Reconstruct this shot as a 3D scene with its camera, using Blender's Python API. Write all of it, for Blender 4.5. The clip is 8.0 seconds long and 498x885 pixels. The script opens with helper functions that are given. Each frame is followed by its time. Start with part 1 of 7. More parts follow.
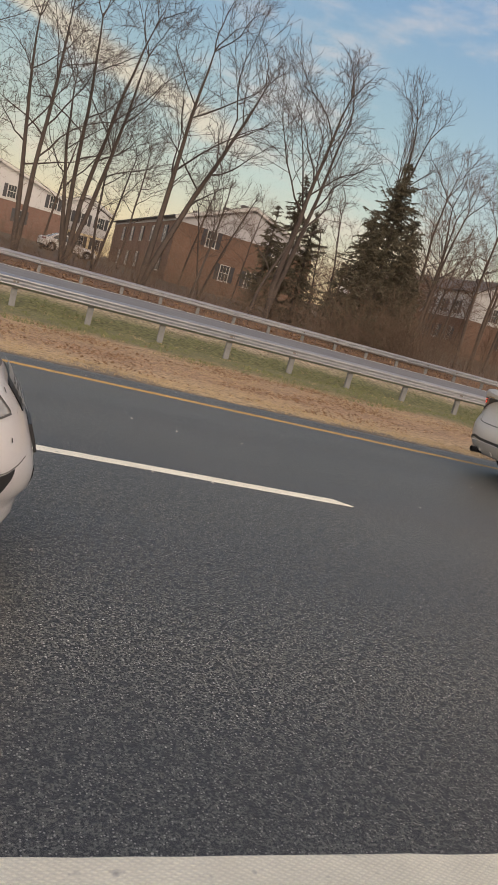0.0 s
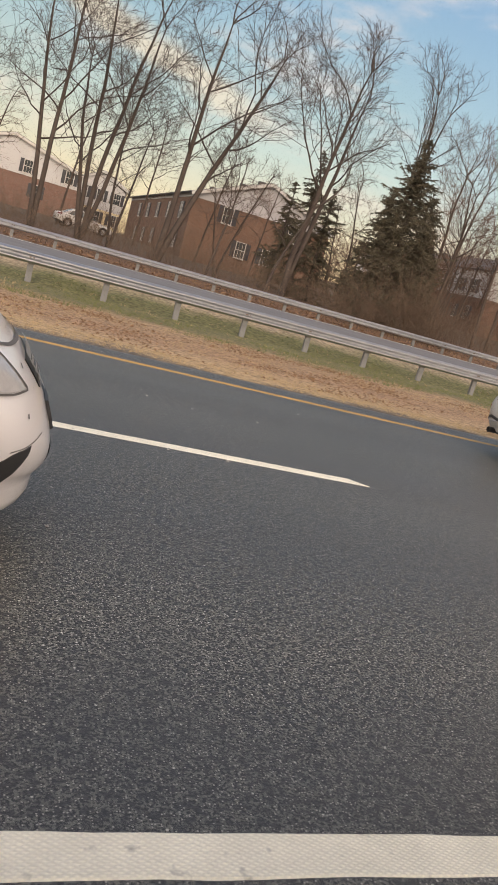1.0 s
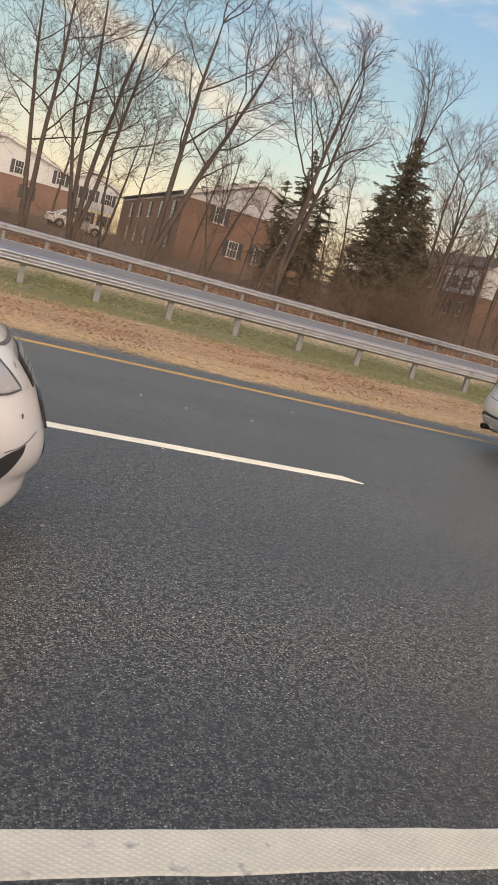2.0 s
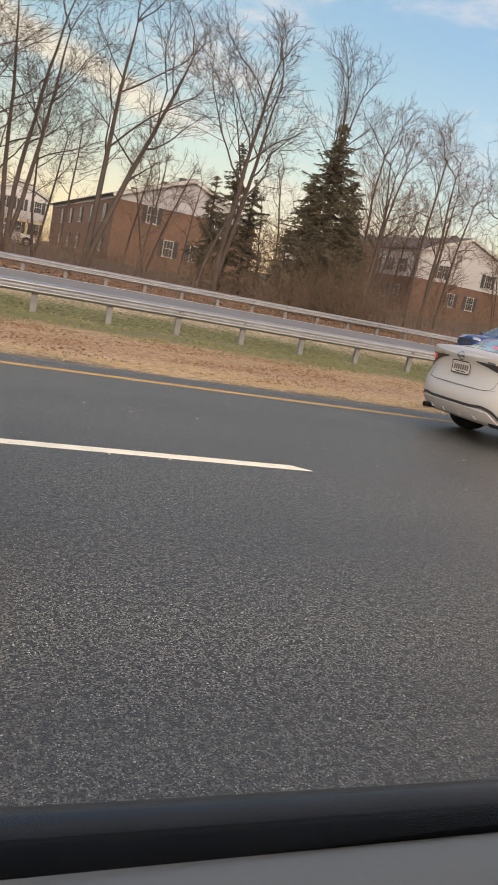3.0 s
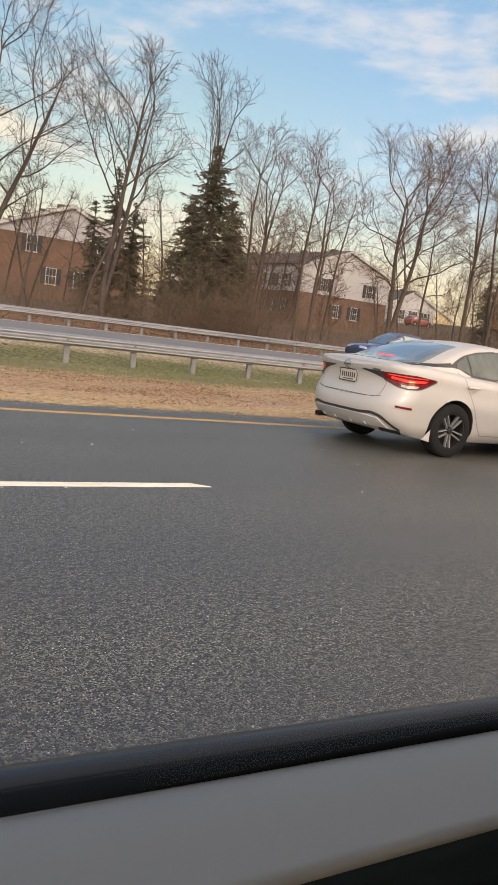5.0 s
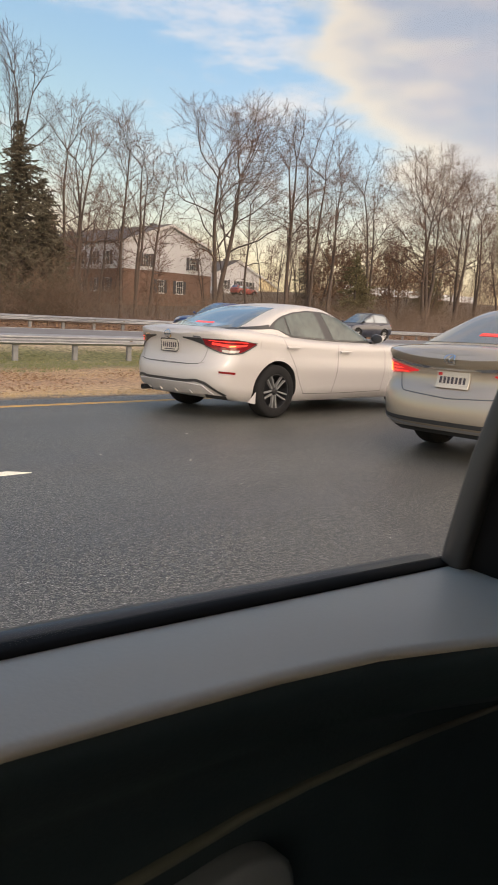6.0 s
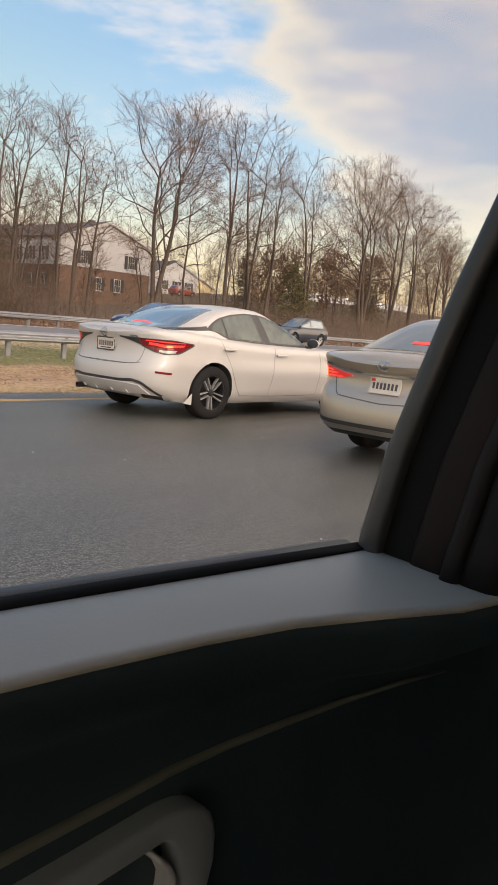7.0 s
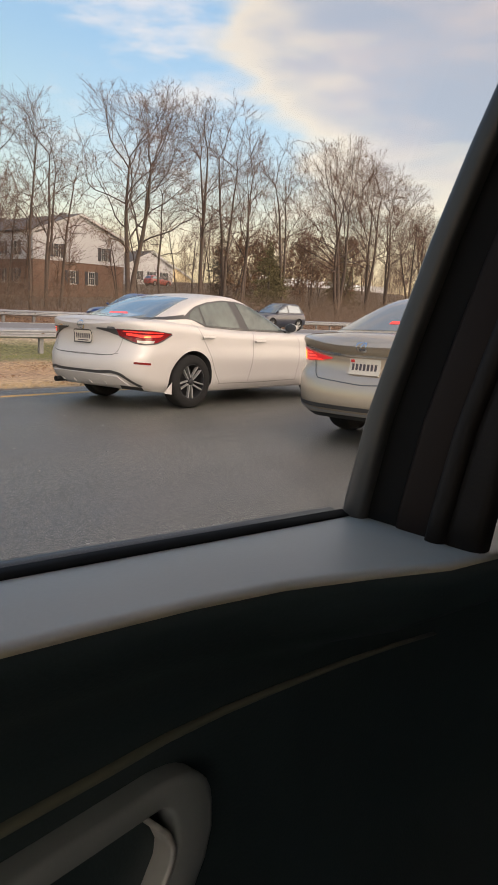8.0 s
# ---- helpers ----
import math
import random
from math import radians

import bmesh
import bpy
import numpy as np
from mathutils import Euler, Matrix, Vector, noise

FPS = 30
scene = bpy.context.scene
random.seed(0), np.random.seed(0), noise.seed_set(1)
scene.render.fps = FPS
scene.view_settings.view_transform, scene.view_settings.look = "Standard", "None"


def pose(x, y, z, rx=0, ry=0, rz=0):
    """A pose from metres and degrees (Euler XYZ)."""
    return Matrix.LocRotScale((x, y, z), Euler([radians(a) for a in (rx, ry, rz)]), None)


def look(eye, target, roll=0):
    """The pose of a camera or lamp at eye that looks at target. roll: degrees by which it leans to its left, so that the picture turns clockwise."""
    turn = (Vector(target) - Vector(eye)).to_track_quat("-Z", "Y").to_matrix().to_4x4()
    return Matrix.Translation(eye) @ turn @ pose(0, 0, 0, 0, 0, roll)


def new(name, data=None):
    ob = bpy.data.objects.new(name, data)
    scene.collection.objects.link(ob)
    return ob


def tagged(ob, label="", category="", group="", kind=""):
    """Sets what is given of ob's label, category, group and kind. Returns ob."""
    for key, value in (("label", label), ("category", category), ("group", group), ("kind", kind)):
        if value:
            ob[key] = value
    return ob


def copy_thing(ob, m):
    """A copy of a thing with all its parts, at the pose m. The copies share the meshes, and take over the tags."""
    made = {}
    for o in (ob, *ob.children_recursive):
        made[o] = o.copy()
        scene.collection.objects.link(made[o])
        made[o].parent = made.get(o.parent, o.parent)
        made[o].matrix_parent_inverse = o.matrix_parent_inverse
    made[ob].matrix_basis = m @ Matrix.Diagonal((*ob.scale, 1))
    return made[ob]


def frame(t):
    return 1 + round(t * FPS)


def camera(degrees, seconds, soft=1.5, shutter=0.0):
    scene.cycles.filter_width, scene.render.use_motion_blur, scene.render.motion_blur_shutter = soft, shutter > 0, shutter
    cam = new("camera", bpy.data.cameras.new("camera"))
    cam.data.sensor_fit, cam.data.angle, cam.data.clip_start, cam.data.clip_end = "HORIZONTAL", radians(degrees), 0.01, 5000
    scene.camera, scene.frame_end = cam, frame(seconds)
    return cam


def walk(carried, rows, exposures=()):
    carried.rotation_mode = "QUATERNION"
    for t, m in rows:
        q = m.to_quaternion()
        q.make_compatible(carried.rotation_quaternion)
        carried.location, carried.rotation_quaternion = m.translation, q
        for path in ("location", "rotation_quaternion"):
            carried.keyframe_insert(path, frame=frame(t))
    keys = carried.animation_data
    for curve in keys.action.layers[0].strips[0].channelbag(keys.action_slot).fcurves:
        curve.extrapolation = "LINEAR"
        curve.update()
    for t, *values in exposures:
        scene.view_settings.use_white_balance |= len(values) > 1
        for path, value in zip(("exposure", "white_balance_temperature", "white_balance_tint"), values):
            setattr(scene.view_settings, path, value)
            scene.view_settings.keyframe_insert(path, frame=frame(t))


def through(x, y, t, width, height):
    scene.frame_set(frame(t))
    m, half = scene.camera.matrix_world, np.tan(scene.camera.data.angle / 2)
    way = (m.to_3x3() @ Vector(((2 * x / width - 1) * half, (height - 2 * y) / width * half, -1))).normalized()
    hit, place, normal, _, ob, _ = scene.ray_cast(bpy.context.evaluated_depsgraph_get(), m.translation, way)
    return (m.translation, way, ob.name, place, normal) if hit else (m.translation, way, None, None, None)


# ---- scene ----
cam = camera(35.4, 8.0, soft=1.3, shutter=0.3)
PATH = [
    (0, (0.583, 0.249, 1.199), (1.314, 2.082, 0.874), 15.3),
    (0.5, (0.585, 0.259, 1.195), (1.321, 2.084, 0.842), 15.4),
    (1, (0.581, 0.272, 1.193), (1.289, 2.102, 0.806), 15.8),
    (1.2, (0.578, 0.269, 1.189), (1.276, 2.102, 0.793), 15.7),
    (2.5, (0.592, 0.268, 1.186), (1.364, 2.075, 0.814), 13.8),
    (3, (0.609, 0.204, 1.207), (1.441, 1.985, 0.838), 10.9),
    (3.5, (0.556, 0.2, 1.199), (1.513, 1.921, 0.85), 10.4),
    (4, (0.582, 0.183, 1.203), (1.713, 1.804, 0.898), 9.2),
    (5.3, (0.674, 0.17, 1.192), (1.715, 1.855, 0.918), 7.1),
    (5.5, (0.735, 0.179, 1.169), (1.921, 1.762, 0.871), 3.9),
    (6, (0.811, 0.152, 1.152), (2.18, 1.578, 0.846), 2.8),
    (6.5, (0.796, 0.138, 1.155), (2.25, 1.481, 0.868), 4.4),
    (7, (0.791, 0.129, 1.15), (2.275, 1.437, 0.86), 4.7),
    (7.5, (0.781, 0.121, 1.143), (2.279, 1.415, 0.861), 4.6),
    (8, (0.792, 0.128, 1.14), (2.303, 1.398, 0.821), 2.4),
]
walk(cam, [(t, look(eye, target, roll)) for t, eye, target, roll in PATH], exposures=[(0.0, 0.2), (0.5, 0.33), (1.0, 0.42), (4.0, 0.58), (5.5, 0.62), (8.0, 0.66)])

from mathutils.bvhtree import BVHTree

# ---- sky, sun, exposure ----
world = bpy.data.worlds.new("dusk_sky")
scene.world = world
world.use_nodes = True
wn, wl = world.node_tree.nodes, world.node_tree.links
wn.clear()


def wmath(op, a, b=None, c=None):
    n = wn.new("ShaderNodeMath")
    n.operation = op
    for i, v in enumerate((a, b, c)):
        if v is None:
            continue
        if isinstance(v, (int, float)):
            n.inputs[i].default_value = v
        else:
            wl.new(v, n.inputs[i])
    return n.outputs[0]


def wsmooth(v, lo, hi):
    n = wn.new("ShaderNodeMapRange")
    n.interpolation_type = "SMOOTHSTEP"
    wl.new(v, n.inputs[0])
    n.inputs[1].default_value, n.inputs[2].default_value = lo, hi
    return n.outputs[0]


def wramp(v, stops):
    n = wn.new("ShaderNodeValToRGB")
    el = n.color_ramp.elements
    while len(el) < len(stops):
        el.new(0.5)
    for e, (at, col) in zip(el, stops):
        e.position, e.color = at, (*col, 1)
    wl.new(v, n.inputs[0])
    return n.outputs[0]


def wmix(f, a, b):
    n = wn.new("ShaderNodeMix")
    n.data_type = "RGBA"
    for s, v in ((n.inputs[0], f), (n.inputs[6], a), (n.inputs[7], b)):
        if isinstance(v, tuple):
            s.default_value = (*v, 1)
        elif isinstance(v, (int, float)):
            s.default_value = v
        else:
            wl.new(v, s)
    return n.outputs[2]


def wnoise(vec, scale, detail=5, rough=0.55):
    n = wn.new("ShaderNodeTexNoise")
    wl.new(vec, n.inputs["Vector"])
    n.inputs["Scale"].default_value, n.inputs["Detail"].default_value, n.inputs["Roughness"].default_value = scale, detail, rough
    return n.outputs[0]


coord = wn.new("ShaderNodeTexCoord").outputs["Generated"]
sep = wn.new("ShaderNodeSeparateXYZ")
wl.new(coord, sep.inputs[0])
dx, dy, dz = sep.outputs
elev = wmath("MULTIPLY", wmath("ARCSINE", dz), 180 / math.pi)
azim = wmath("MULTIPLY", wmath("ARCTAN2", dx, dy), 180 / math.pi)
comb = wn.new("ShaderNodeCombineXYZ")
wl.new(wmath("MULTIPLY", azim, 0.05), comb.inputs[0])
wl.new(wmath("MULTIPLY", elev, 0.14), comb.inputs[1])
flat = comb.outputs[0]
# clear-sky gradient: warm horizon, pale green-white, then blue
grad = wramp(wmath("DIVIDE", elev, 60.0), [
    (0.0, (0.80, 0.52, 0.25)), (0.07, (0.88, 0.68, 0.38)), (0.15, (0.62, 0.69, 0.54)), (0.24, (0.41, 0.57, 0.58)),
    (0.37, (0.26, 0.44, 0.65)), (0.55, (0.18, 0.35, 0.62)), (1.0, (0.15, 0.30, 0.58))])
right_blue = wsmooth(azim, 22.0, 45.0)
grad = wmix(wmath("MULTIPLY", right_blue, wsmooth(elev, 5.0, 11.0)), grad, wramp(wmath("DIVIDE", elev, 60.0), [
    (0.0, (0.78, 0.70, 0.50)), (0.2, (0.46, 0.60, 0.68)), (0.3, (0.30, 0.49, 0.68)), (0.6, (0.25, 0.38, 0.57)), (1.0, (0.18, 0.28, 0.47))]))
# thin streaks of cloud
wisp = wsmooth(wmath("ADD", wnoise(flat, 1.6, 7, 0.6), wmath("MULTIPLY", wnoise(flat, 6.0, 4), 0.25)), 0.60, 0.82)
wisp_tint = wramp(wmath("DIVIDE", elev, 60.0), [(0.0, (0.95, 0.66, 0.36)), (0.22, (0.90, 0.76, 0.60)), (0.45, (0.74, 0.74, 0.78)), (1.0, (0.6, 0.64, 0.72))])
col = wmix(wmath("MULTIPLY", wisp, 0.75), grad, wisp_tint)
# a slanting lit streak low over the houses
line = wmath("SUBTRACT", elev, wmath("SUBTRACT", 15.2, wmath("MULTIPLY", azim, 0.29)))
line = wmath("ADD", line, wmath("MULTIPLY", wmath("SUBTRACT", wnoise(flat, 3.0, 6), 0.5), 2.6))
streak = wmath("MULTIPLY", wsmooth(wmath("ABSOLUTE", line), 1.5, 0.3), wsmooth(azim, 19.0, 12.0))
col = wmix(wmath("MULTIPLY", streak, 0.85), col, (1.0, 0.80, 0.50))
# the large cloud bank with its lit edge
edge = wmath("ADD", azim, wmath("MULTIPLY", wmath("SUBTRACT", wnoise(flat, 2.2, 3, 0.5), 0.5), 16.0))
edge = wmath("ADD", edge, wmath("MULTIPLY", wmath("SUBTRACT", elev, 14.0), 0.55))
low = wmath("ADD", elev, wmath("MULTIPLY", wmath("SUBTRACT", wnoise(flat, 2.8, 3, 0.5), 0.5), 7.0))
bank = wmath("MULTIPLY", wsmooth(edge, 48.0, 53.0), wsmooth(low, 5.0, 9.0))
bank_dark = wmath("MULTIPLY", wsmooth(edge, 51.0, 58.0), wsmooth(low, 8.0, 12.5))
bank_col = wmix(bank_dark, (0.88, 0.72, 0.50), wmix(wsmooth(wnoise(flat, 1.7, 4), 0.35, 0.65), (0.40, 0.405, 0.44), (0.60, 0.50, 0.45)))
col = wmix(bank, col, bank_col)
# the sunset side behind the camera is brighter
glow = wmath("ADD", 1.0, wmath("MULTIPLY", wsmooth(dy, 0.15, -0.7), 4.2))
vm = wn.new("ShaderNodeVectorMath")
vm.operation = "SCALE"
wl.new(wmix(wmath("MULTIPLY", wsmooth(dy, 0.25, -0.7), 0.75), col, (0.86, 0.68, 0.52)), vm.inputs[0])
wl.new(glow, vm.inputs[3])
sky = wn.new("ShaderNodeTexSky")
sky.sky_type, sky.sun_disc = "NISHITA", False
sky.sun_elevation, sky.sun_rotation = radians(16), radians(211)
vs = wn.new("ShaderNodeVectorMath")
vs.operation = "SCALE"
wl.new(sky.outputs[0], vs.inputs[0])
vs.inputs[3].default_value = 0.05
va = wn.new("ShaderNodeVectorMath")
va.operation = "ADD"
wl.new(vm.outputs[0], va.inputs[0])
wl.new(vs.outputs[0], va.inputs[1])
bg = wn.new("ShaderNodeBackground")
tint = wn.new("ShaderNodeVectorMath")
tint.operation = "MULTIPLY"
wl.new(va.outputs[0], tint.inputs[0])
tint.inputs[1].default_value = (1.025, 1.0, 1.02)
wl.new(tint.outputs[0], bg.inputs[0])
bg.inputs[1].default_value = 0.61
wl.new(bg.outputs[0], wn.new("ShaderNodeOutputWorld").inputs[0])

sun = new("sun", bpy.data.lights.new("sun", "SUN"))
sun.data.energy, sun.data.angle, sun.data.color = 0.75, radians(16), (1.0, 0.84, 0.68)
sun.matrix_world = look((-36, -60, 20), (0, 0, 0))


# ---- materials ----
def pbr(name, base, rough=0.6, metal=0.0, second=None, scale=4.0, fine=60.0, mix=0.5, bump=0.0, coat=0.0, spec=0.5, rvar=0.1, emit=None, power=0.0, coords="Object", island=0.0):
    """A surface with its base colour broken up at two scales, and fine relief."""
    m = bpy.data.materials.new(name)
    m.use_nodes = True
    n, l = m.node_tree.nodes, m.node_tree.links
    b = n["Principled BSDF"]
    second = second or tuple(c * 0.82 for c in base)
    tc = n.new("ShaderNodeTexCoord").outputs[coords]
    big, small = n.new("ShaderNodeTexNoise"), n.new("ShaderNodeTexNoise")
    for t, s, d in ((big, scale, 4), (small, fine, 3)):
        l.new(tc, t.inputs["Vector"])
        t.inputs["Scale"].default_value, t.inputs["Detail"].default_value = s, d
    add = n.new("ShaderNodeMath")
    add.operation = "MULTIPLY_ADD"
    l.new(big.outputs[0], add.inputs[0])
    add.inputs[1].default_value = 0.65
    sm = n.new("ShaderNodeMath")
    sm.operation = "MULTIPLY"
    l.new(small.outputs[0], sm.inputs[0])
    sm.inputs[1].default_value = 0.35
    l.new(sm.outputs[0], add.inputs[2])
    fac = add.outputs[0]
    if island:
        geo = n.new("ShaderNodeNewGeometry")
        ia = n.new("ShaderNodeMath")
        ia.operation = "MULTIPLY_ADD"
        l.new(geo.outputs["Random Per Island"], ia.inputs[0])
        ia.inputs[1].default_value = island
        l.new(fac, ia.inputs[2])
        fac = ia.outputs[0]
    ramp = n.new("ShaderNodeMapRange")
    l.new(fac, ramp.inputs[0])
    ramp.inputs[1].default_value, ramp.inputs[2].default_value = 0.5 - 0.5 * mix, 0.5 + 0.5 * mix + island
    mx = n.new("ShaderNodeMix")
    mx.data_type = "RGBA"
    l.new(ramp.outputs[0], mx.inputs[0])
    mx.inputs[6].default_value, mx.inputs[7].default_value = (*second, 1), (*base, 1)
    l.new(mx.outputs[2], b.inputs["Base Color"])
    rr = n.new("ShaderNodeMapRange")
    l.new(big.outputs[0], rr.inputs[0])
    rr.inputs[3].default_value, rr.inputs[4].default_value = min(1, rough + rvar), max(0.02, rough - rvar)
    l.new(rr.outputs[0], b.inputs["Roughness"])
    b.inputs["Metallic"].default_value = metal
    b.inputs["Specular IOR Level"].default_value = spec
    b.inputs["Coat Weight"].default_value = coat
    b.inputs["Coat Roughness"].default_value = 0.06
    if bump:
        bp = n.new("ShaderNodeBump")
        bp.inputs["Strength"].default_value = bump
        bp.inputs["Distance"].default_value = 0.01
        l.new(small.outputs[0], bp.inputs["Height"])
        l.new(bp.outputs[0], b.inputs["Normal"])
    if emit:
        b.inputs["Emission Color"].default_value = (*emit, 1)
        b.inputs["Emission Strength"].default_value = power
    return m


def asphalt_material():
    m = bpy.data.materials.new("asphalt")
    m.use_nodes = True
    n, l = m.node_tree.nodes, m.node_tree.links
    b = n["Principled BSDF"]
    tc = n.new("ShaderNodeTexCoord").outputs["Object"]

    def tex(kind, scale, **kw):
        t = n.new(kind)
        l.new(tc, t.inputs["Vector"])
        t.inputs["Scale"].default_value = scale
        for k, v in kw.items():
            t.inputs[k].default_value = v
        return t

    def rng(v, a, b2, c, d):
        r = n.new("ShaderNodeMapRange")
        l.new(v, r.inputs[0])
        for i, q in enumerate((a, b2, c, d)):
            r.inputs[i + 1].default_value = q
        return r.outputs[0]

    def mix(f, a, c):
        x = n.new("ShaderNodeMix")
        x.data_type = "RGBA"
        for s, v in ((x.inputs[0], f), (x.inputs[6], a), (x.inputs[7], c)):
            if isinstance(v, tuple):
                s.default_value = (*v, 1)
            else:
                l.new(v, s)
        return x.outputs[2]
    grit = tex("ShaderNodeTexVoronoi", 135.0)
    grit2 = tex("ShaderNodeTexVoronoi", 48.0)
    mp = n.new("ShaderNodeMapping")
    l.new(tc, mp.inputs[0])
    mp.inputs["Scale"].default_value = (0.16, 1.0, 1.0)
    patchy = tex("ShaderNodeTexNoise", 1.1, Detail=5.0)
    l.new(mp.outputs[0], patchy.inputs["Vector"])
    tone = mix(rng(patchy.outputs[0], 0.35, 0.68, 0, 1), (0.128, 0.124, 0.101), (0.196, 0.188, 0.154))
    # fine grain, then open pits between the stones at two sizes, their shade painted near-black
    grain = tex("ShaderNodeTexNoise", 260.0, Detail=2.0)
    tone = mix(rng(grain.outputs[0], 0.50, 0.68, 0, 0.42), tone, (0.355, 0.34, 0.283))
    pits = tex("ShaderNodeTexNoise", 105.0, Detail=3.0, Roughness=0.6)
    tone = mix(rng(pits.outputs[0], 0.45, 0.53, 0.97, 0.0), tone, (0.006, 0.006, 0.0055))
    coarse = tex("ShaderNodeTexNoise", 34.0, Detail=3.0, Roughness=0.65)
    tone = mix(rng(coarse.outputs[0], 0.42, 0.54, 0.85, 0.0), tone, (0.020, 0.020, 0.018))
    # pale stones, small and a few larger
    sepc = n.new("ShaderNodeSeparateColor")
    l.new(grit.outputs["Color"], sepc.inputs[0])
    small = n.new("ShaderNodeMath")
    small.operation = "MULTIPLY"
    l.new(rng(sepc.outputs[0], 0.77, 0.81, 0, 1), small.inputs[0])
    l.new(rng(grit.outputs["Distance"], 0.26, 0.42, 0.9, 0), small.inputs[1])
    tone = mix(small.outputs[0], tone, (0.49, 0.46, 0.39))
    sep2 = n.new("ShaderNodeSeparateColor")
    l.new(grit2.outputs["Color"], sep2.inputs[0])
    pick = n.new("ShaderNodeMath")
    pick.operation = "MULTIPLY"
    l.new(rng(sep2.outputs[0], 0.93, 0.94, 0, 1), pick.inputs[0])
    l.new(rng(grit2.outputs["Distance"], 0.14, 0.22, 0.95, 0), pick.inputs[1])
    tone = mix(pick.outputs[0], tone, (0.60, 0.57, 0.49))
    # lane direction: darker tyre tracks and a paler crown
    sp = n.new("ShaderNodeSeparateXYZ")
    l.new(tc, sp.inputs[0])
    w = n.new("ShaderNodeMath")
    w.operation = "MULTIPLY"
    l.new(sp.outputs[1], w.inputs[0])
    w.inputs[1].default_value = 2 * math.pi / 1.83
    cs = n.new("ShaderNodeMath")
    cs.operation = "COSINE"
    l.new(w.outputs[0], cs.inputs[0])
    tone = mix(rng(cs.outputs[0], -1, 1, 0.0, 0.26), tone, (0.055, 0.052, 0.051))
    l.new(tone, b.inputs["Base Color"])
    l.new(rng(patchy.outputs[0], 0.3, 0.7, 0.42, 0.54), b.inputs["Roughness"])
    b.inputs["Specular IOR Level"].default_value = 0.6
    bp = n.new("ShaderNodeBump")
    bp.inputs["Strength"].default_value, bp.inputs["Distance"].default_value = 0.6, 0.005
    l.new(pits.outputs[0], bp.inputs["Height"])
    l.new(bp.outputs[0], b.inputs["Normal"])
    return m


def line_paint_material(name, base, cell=85.0):
    """Road-marking paint, beaded and worn through to the asphalt."""
    m = pbr(name, base, 0.6, second=tuple(c * 0.72 for c in base), scale=6, fine=140, bump=0.5)
    n, l = m.node_tree.nodes, m.node_tree.links
    b = n["Principled BSDF"]
    old = b.inputs["Base Color"].links[0].from_socket
    tc = n.new("ShaderNodeTexCoord").outputs["Object"]
    v = n.new("ShaderNodeTexVoronoi")
    l.new(tc, v.inputs["Vector"])
    v.inputs["Scale"].default_value = cell
    nz = n.new("ShaderNodeTexNoise")
    l.new(tc, nz.inputs["Vector"])
    nz.inputs["Scale"].default_value, nz.inputs["Detail"].default_value = 14.0, 6.0
    r = n.new("ShaderNodeMapRange")
    l.new(nz.outputs[0], r.inputs[0])
    r.inputs[1].default_value, r.inputs[2].default_value, r.inputs[4].default_value = 0.64, 0.72, 0.55
    mx = n.new("ShaderNodeMix")
    mx.data_type = "RGBA"
    l.new(r.outputs[0], mx.inputs[0])
    l.new(old, mx.inputs[6])
    mx.inputs[7].default_value = (0.16, 0.15, 0.14, 1)
    l.new(mx.outputs[2], b.inputs["Base Color"])
    bp = n.new("ShaderNodeBump")
    waves = []
    for turn in (32, -32):
        mp = n.new("ShaderNodeMapping")
        l.new(tc, mp.inputs[0])
        mp.inputs["Rotation"].default_value = (0, 0, radians(turn))
        wv = n.new("ShaderNodeTexWave")
        l.new(mp.outputs[0], wv.inputs["Vector"])
        wv.bands_direction = "Y"
        wv.inputs["Scale"].default_value, wv.inputs["Distortion"].default_value = 24.0, 0.6
        waves.append(wv.outputs["Fac"])
    em = n.new("ShaderNodeMath")
    em.operation = "MULTIPLY"
    l.new(waves[0], em.inputs[0])
    l.new(waves[1], em.inputs[1])
    last = b.inputs["Base Color"].links[0].from_socket
    dk = n.new("ShaderNodeMix")
    dk.data_type, dk.blend_type = "RGBA", "MULTIPLY"
    l.new(last, dk.inputs[6])
    dr = n.new("ShaderNodeMapRange")
    l.new(em.outputs[0], dr.inputs[0])
    dr.inputs[1].default_value, dr.inputs[2].default_value, dr.inputs[3].default_value, dr.inputs[4].default_value = 0.05, 0.5, 0.90, 1.0
    dk.inputs[0].default_value = 1.0
    l.new(dr.outputs[0], dk.inputs[7])
    l.new(dk.outputs[2], b.inputs["Base Color"])
    bp.inputs["Strength"].default_value, bp.inputs["Distance"].default_value = 0.6, 0.004
    l.new(em.outputs[0], bp.inputs["Height"])
    l.new(bp.outputs[0], b.inputs["Normal"])
    return m


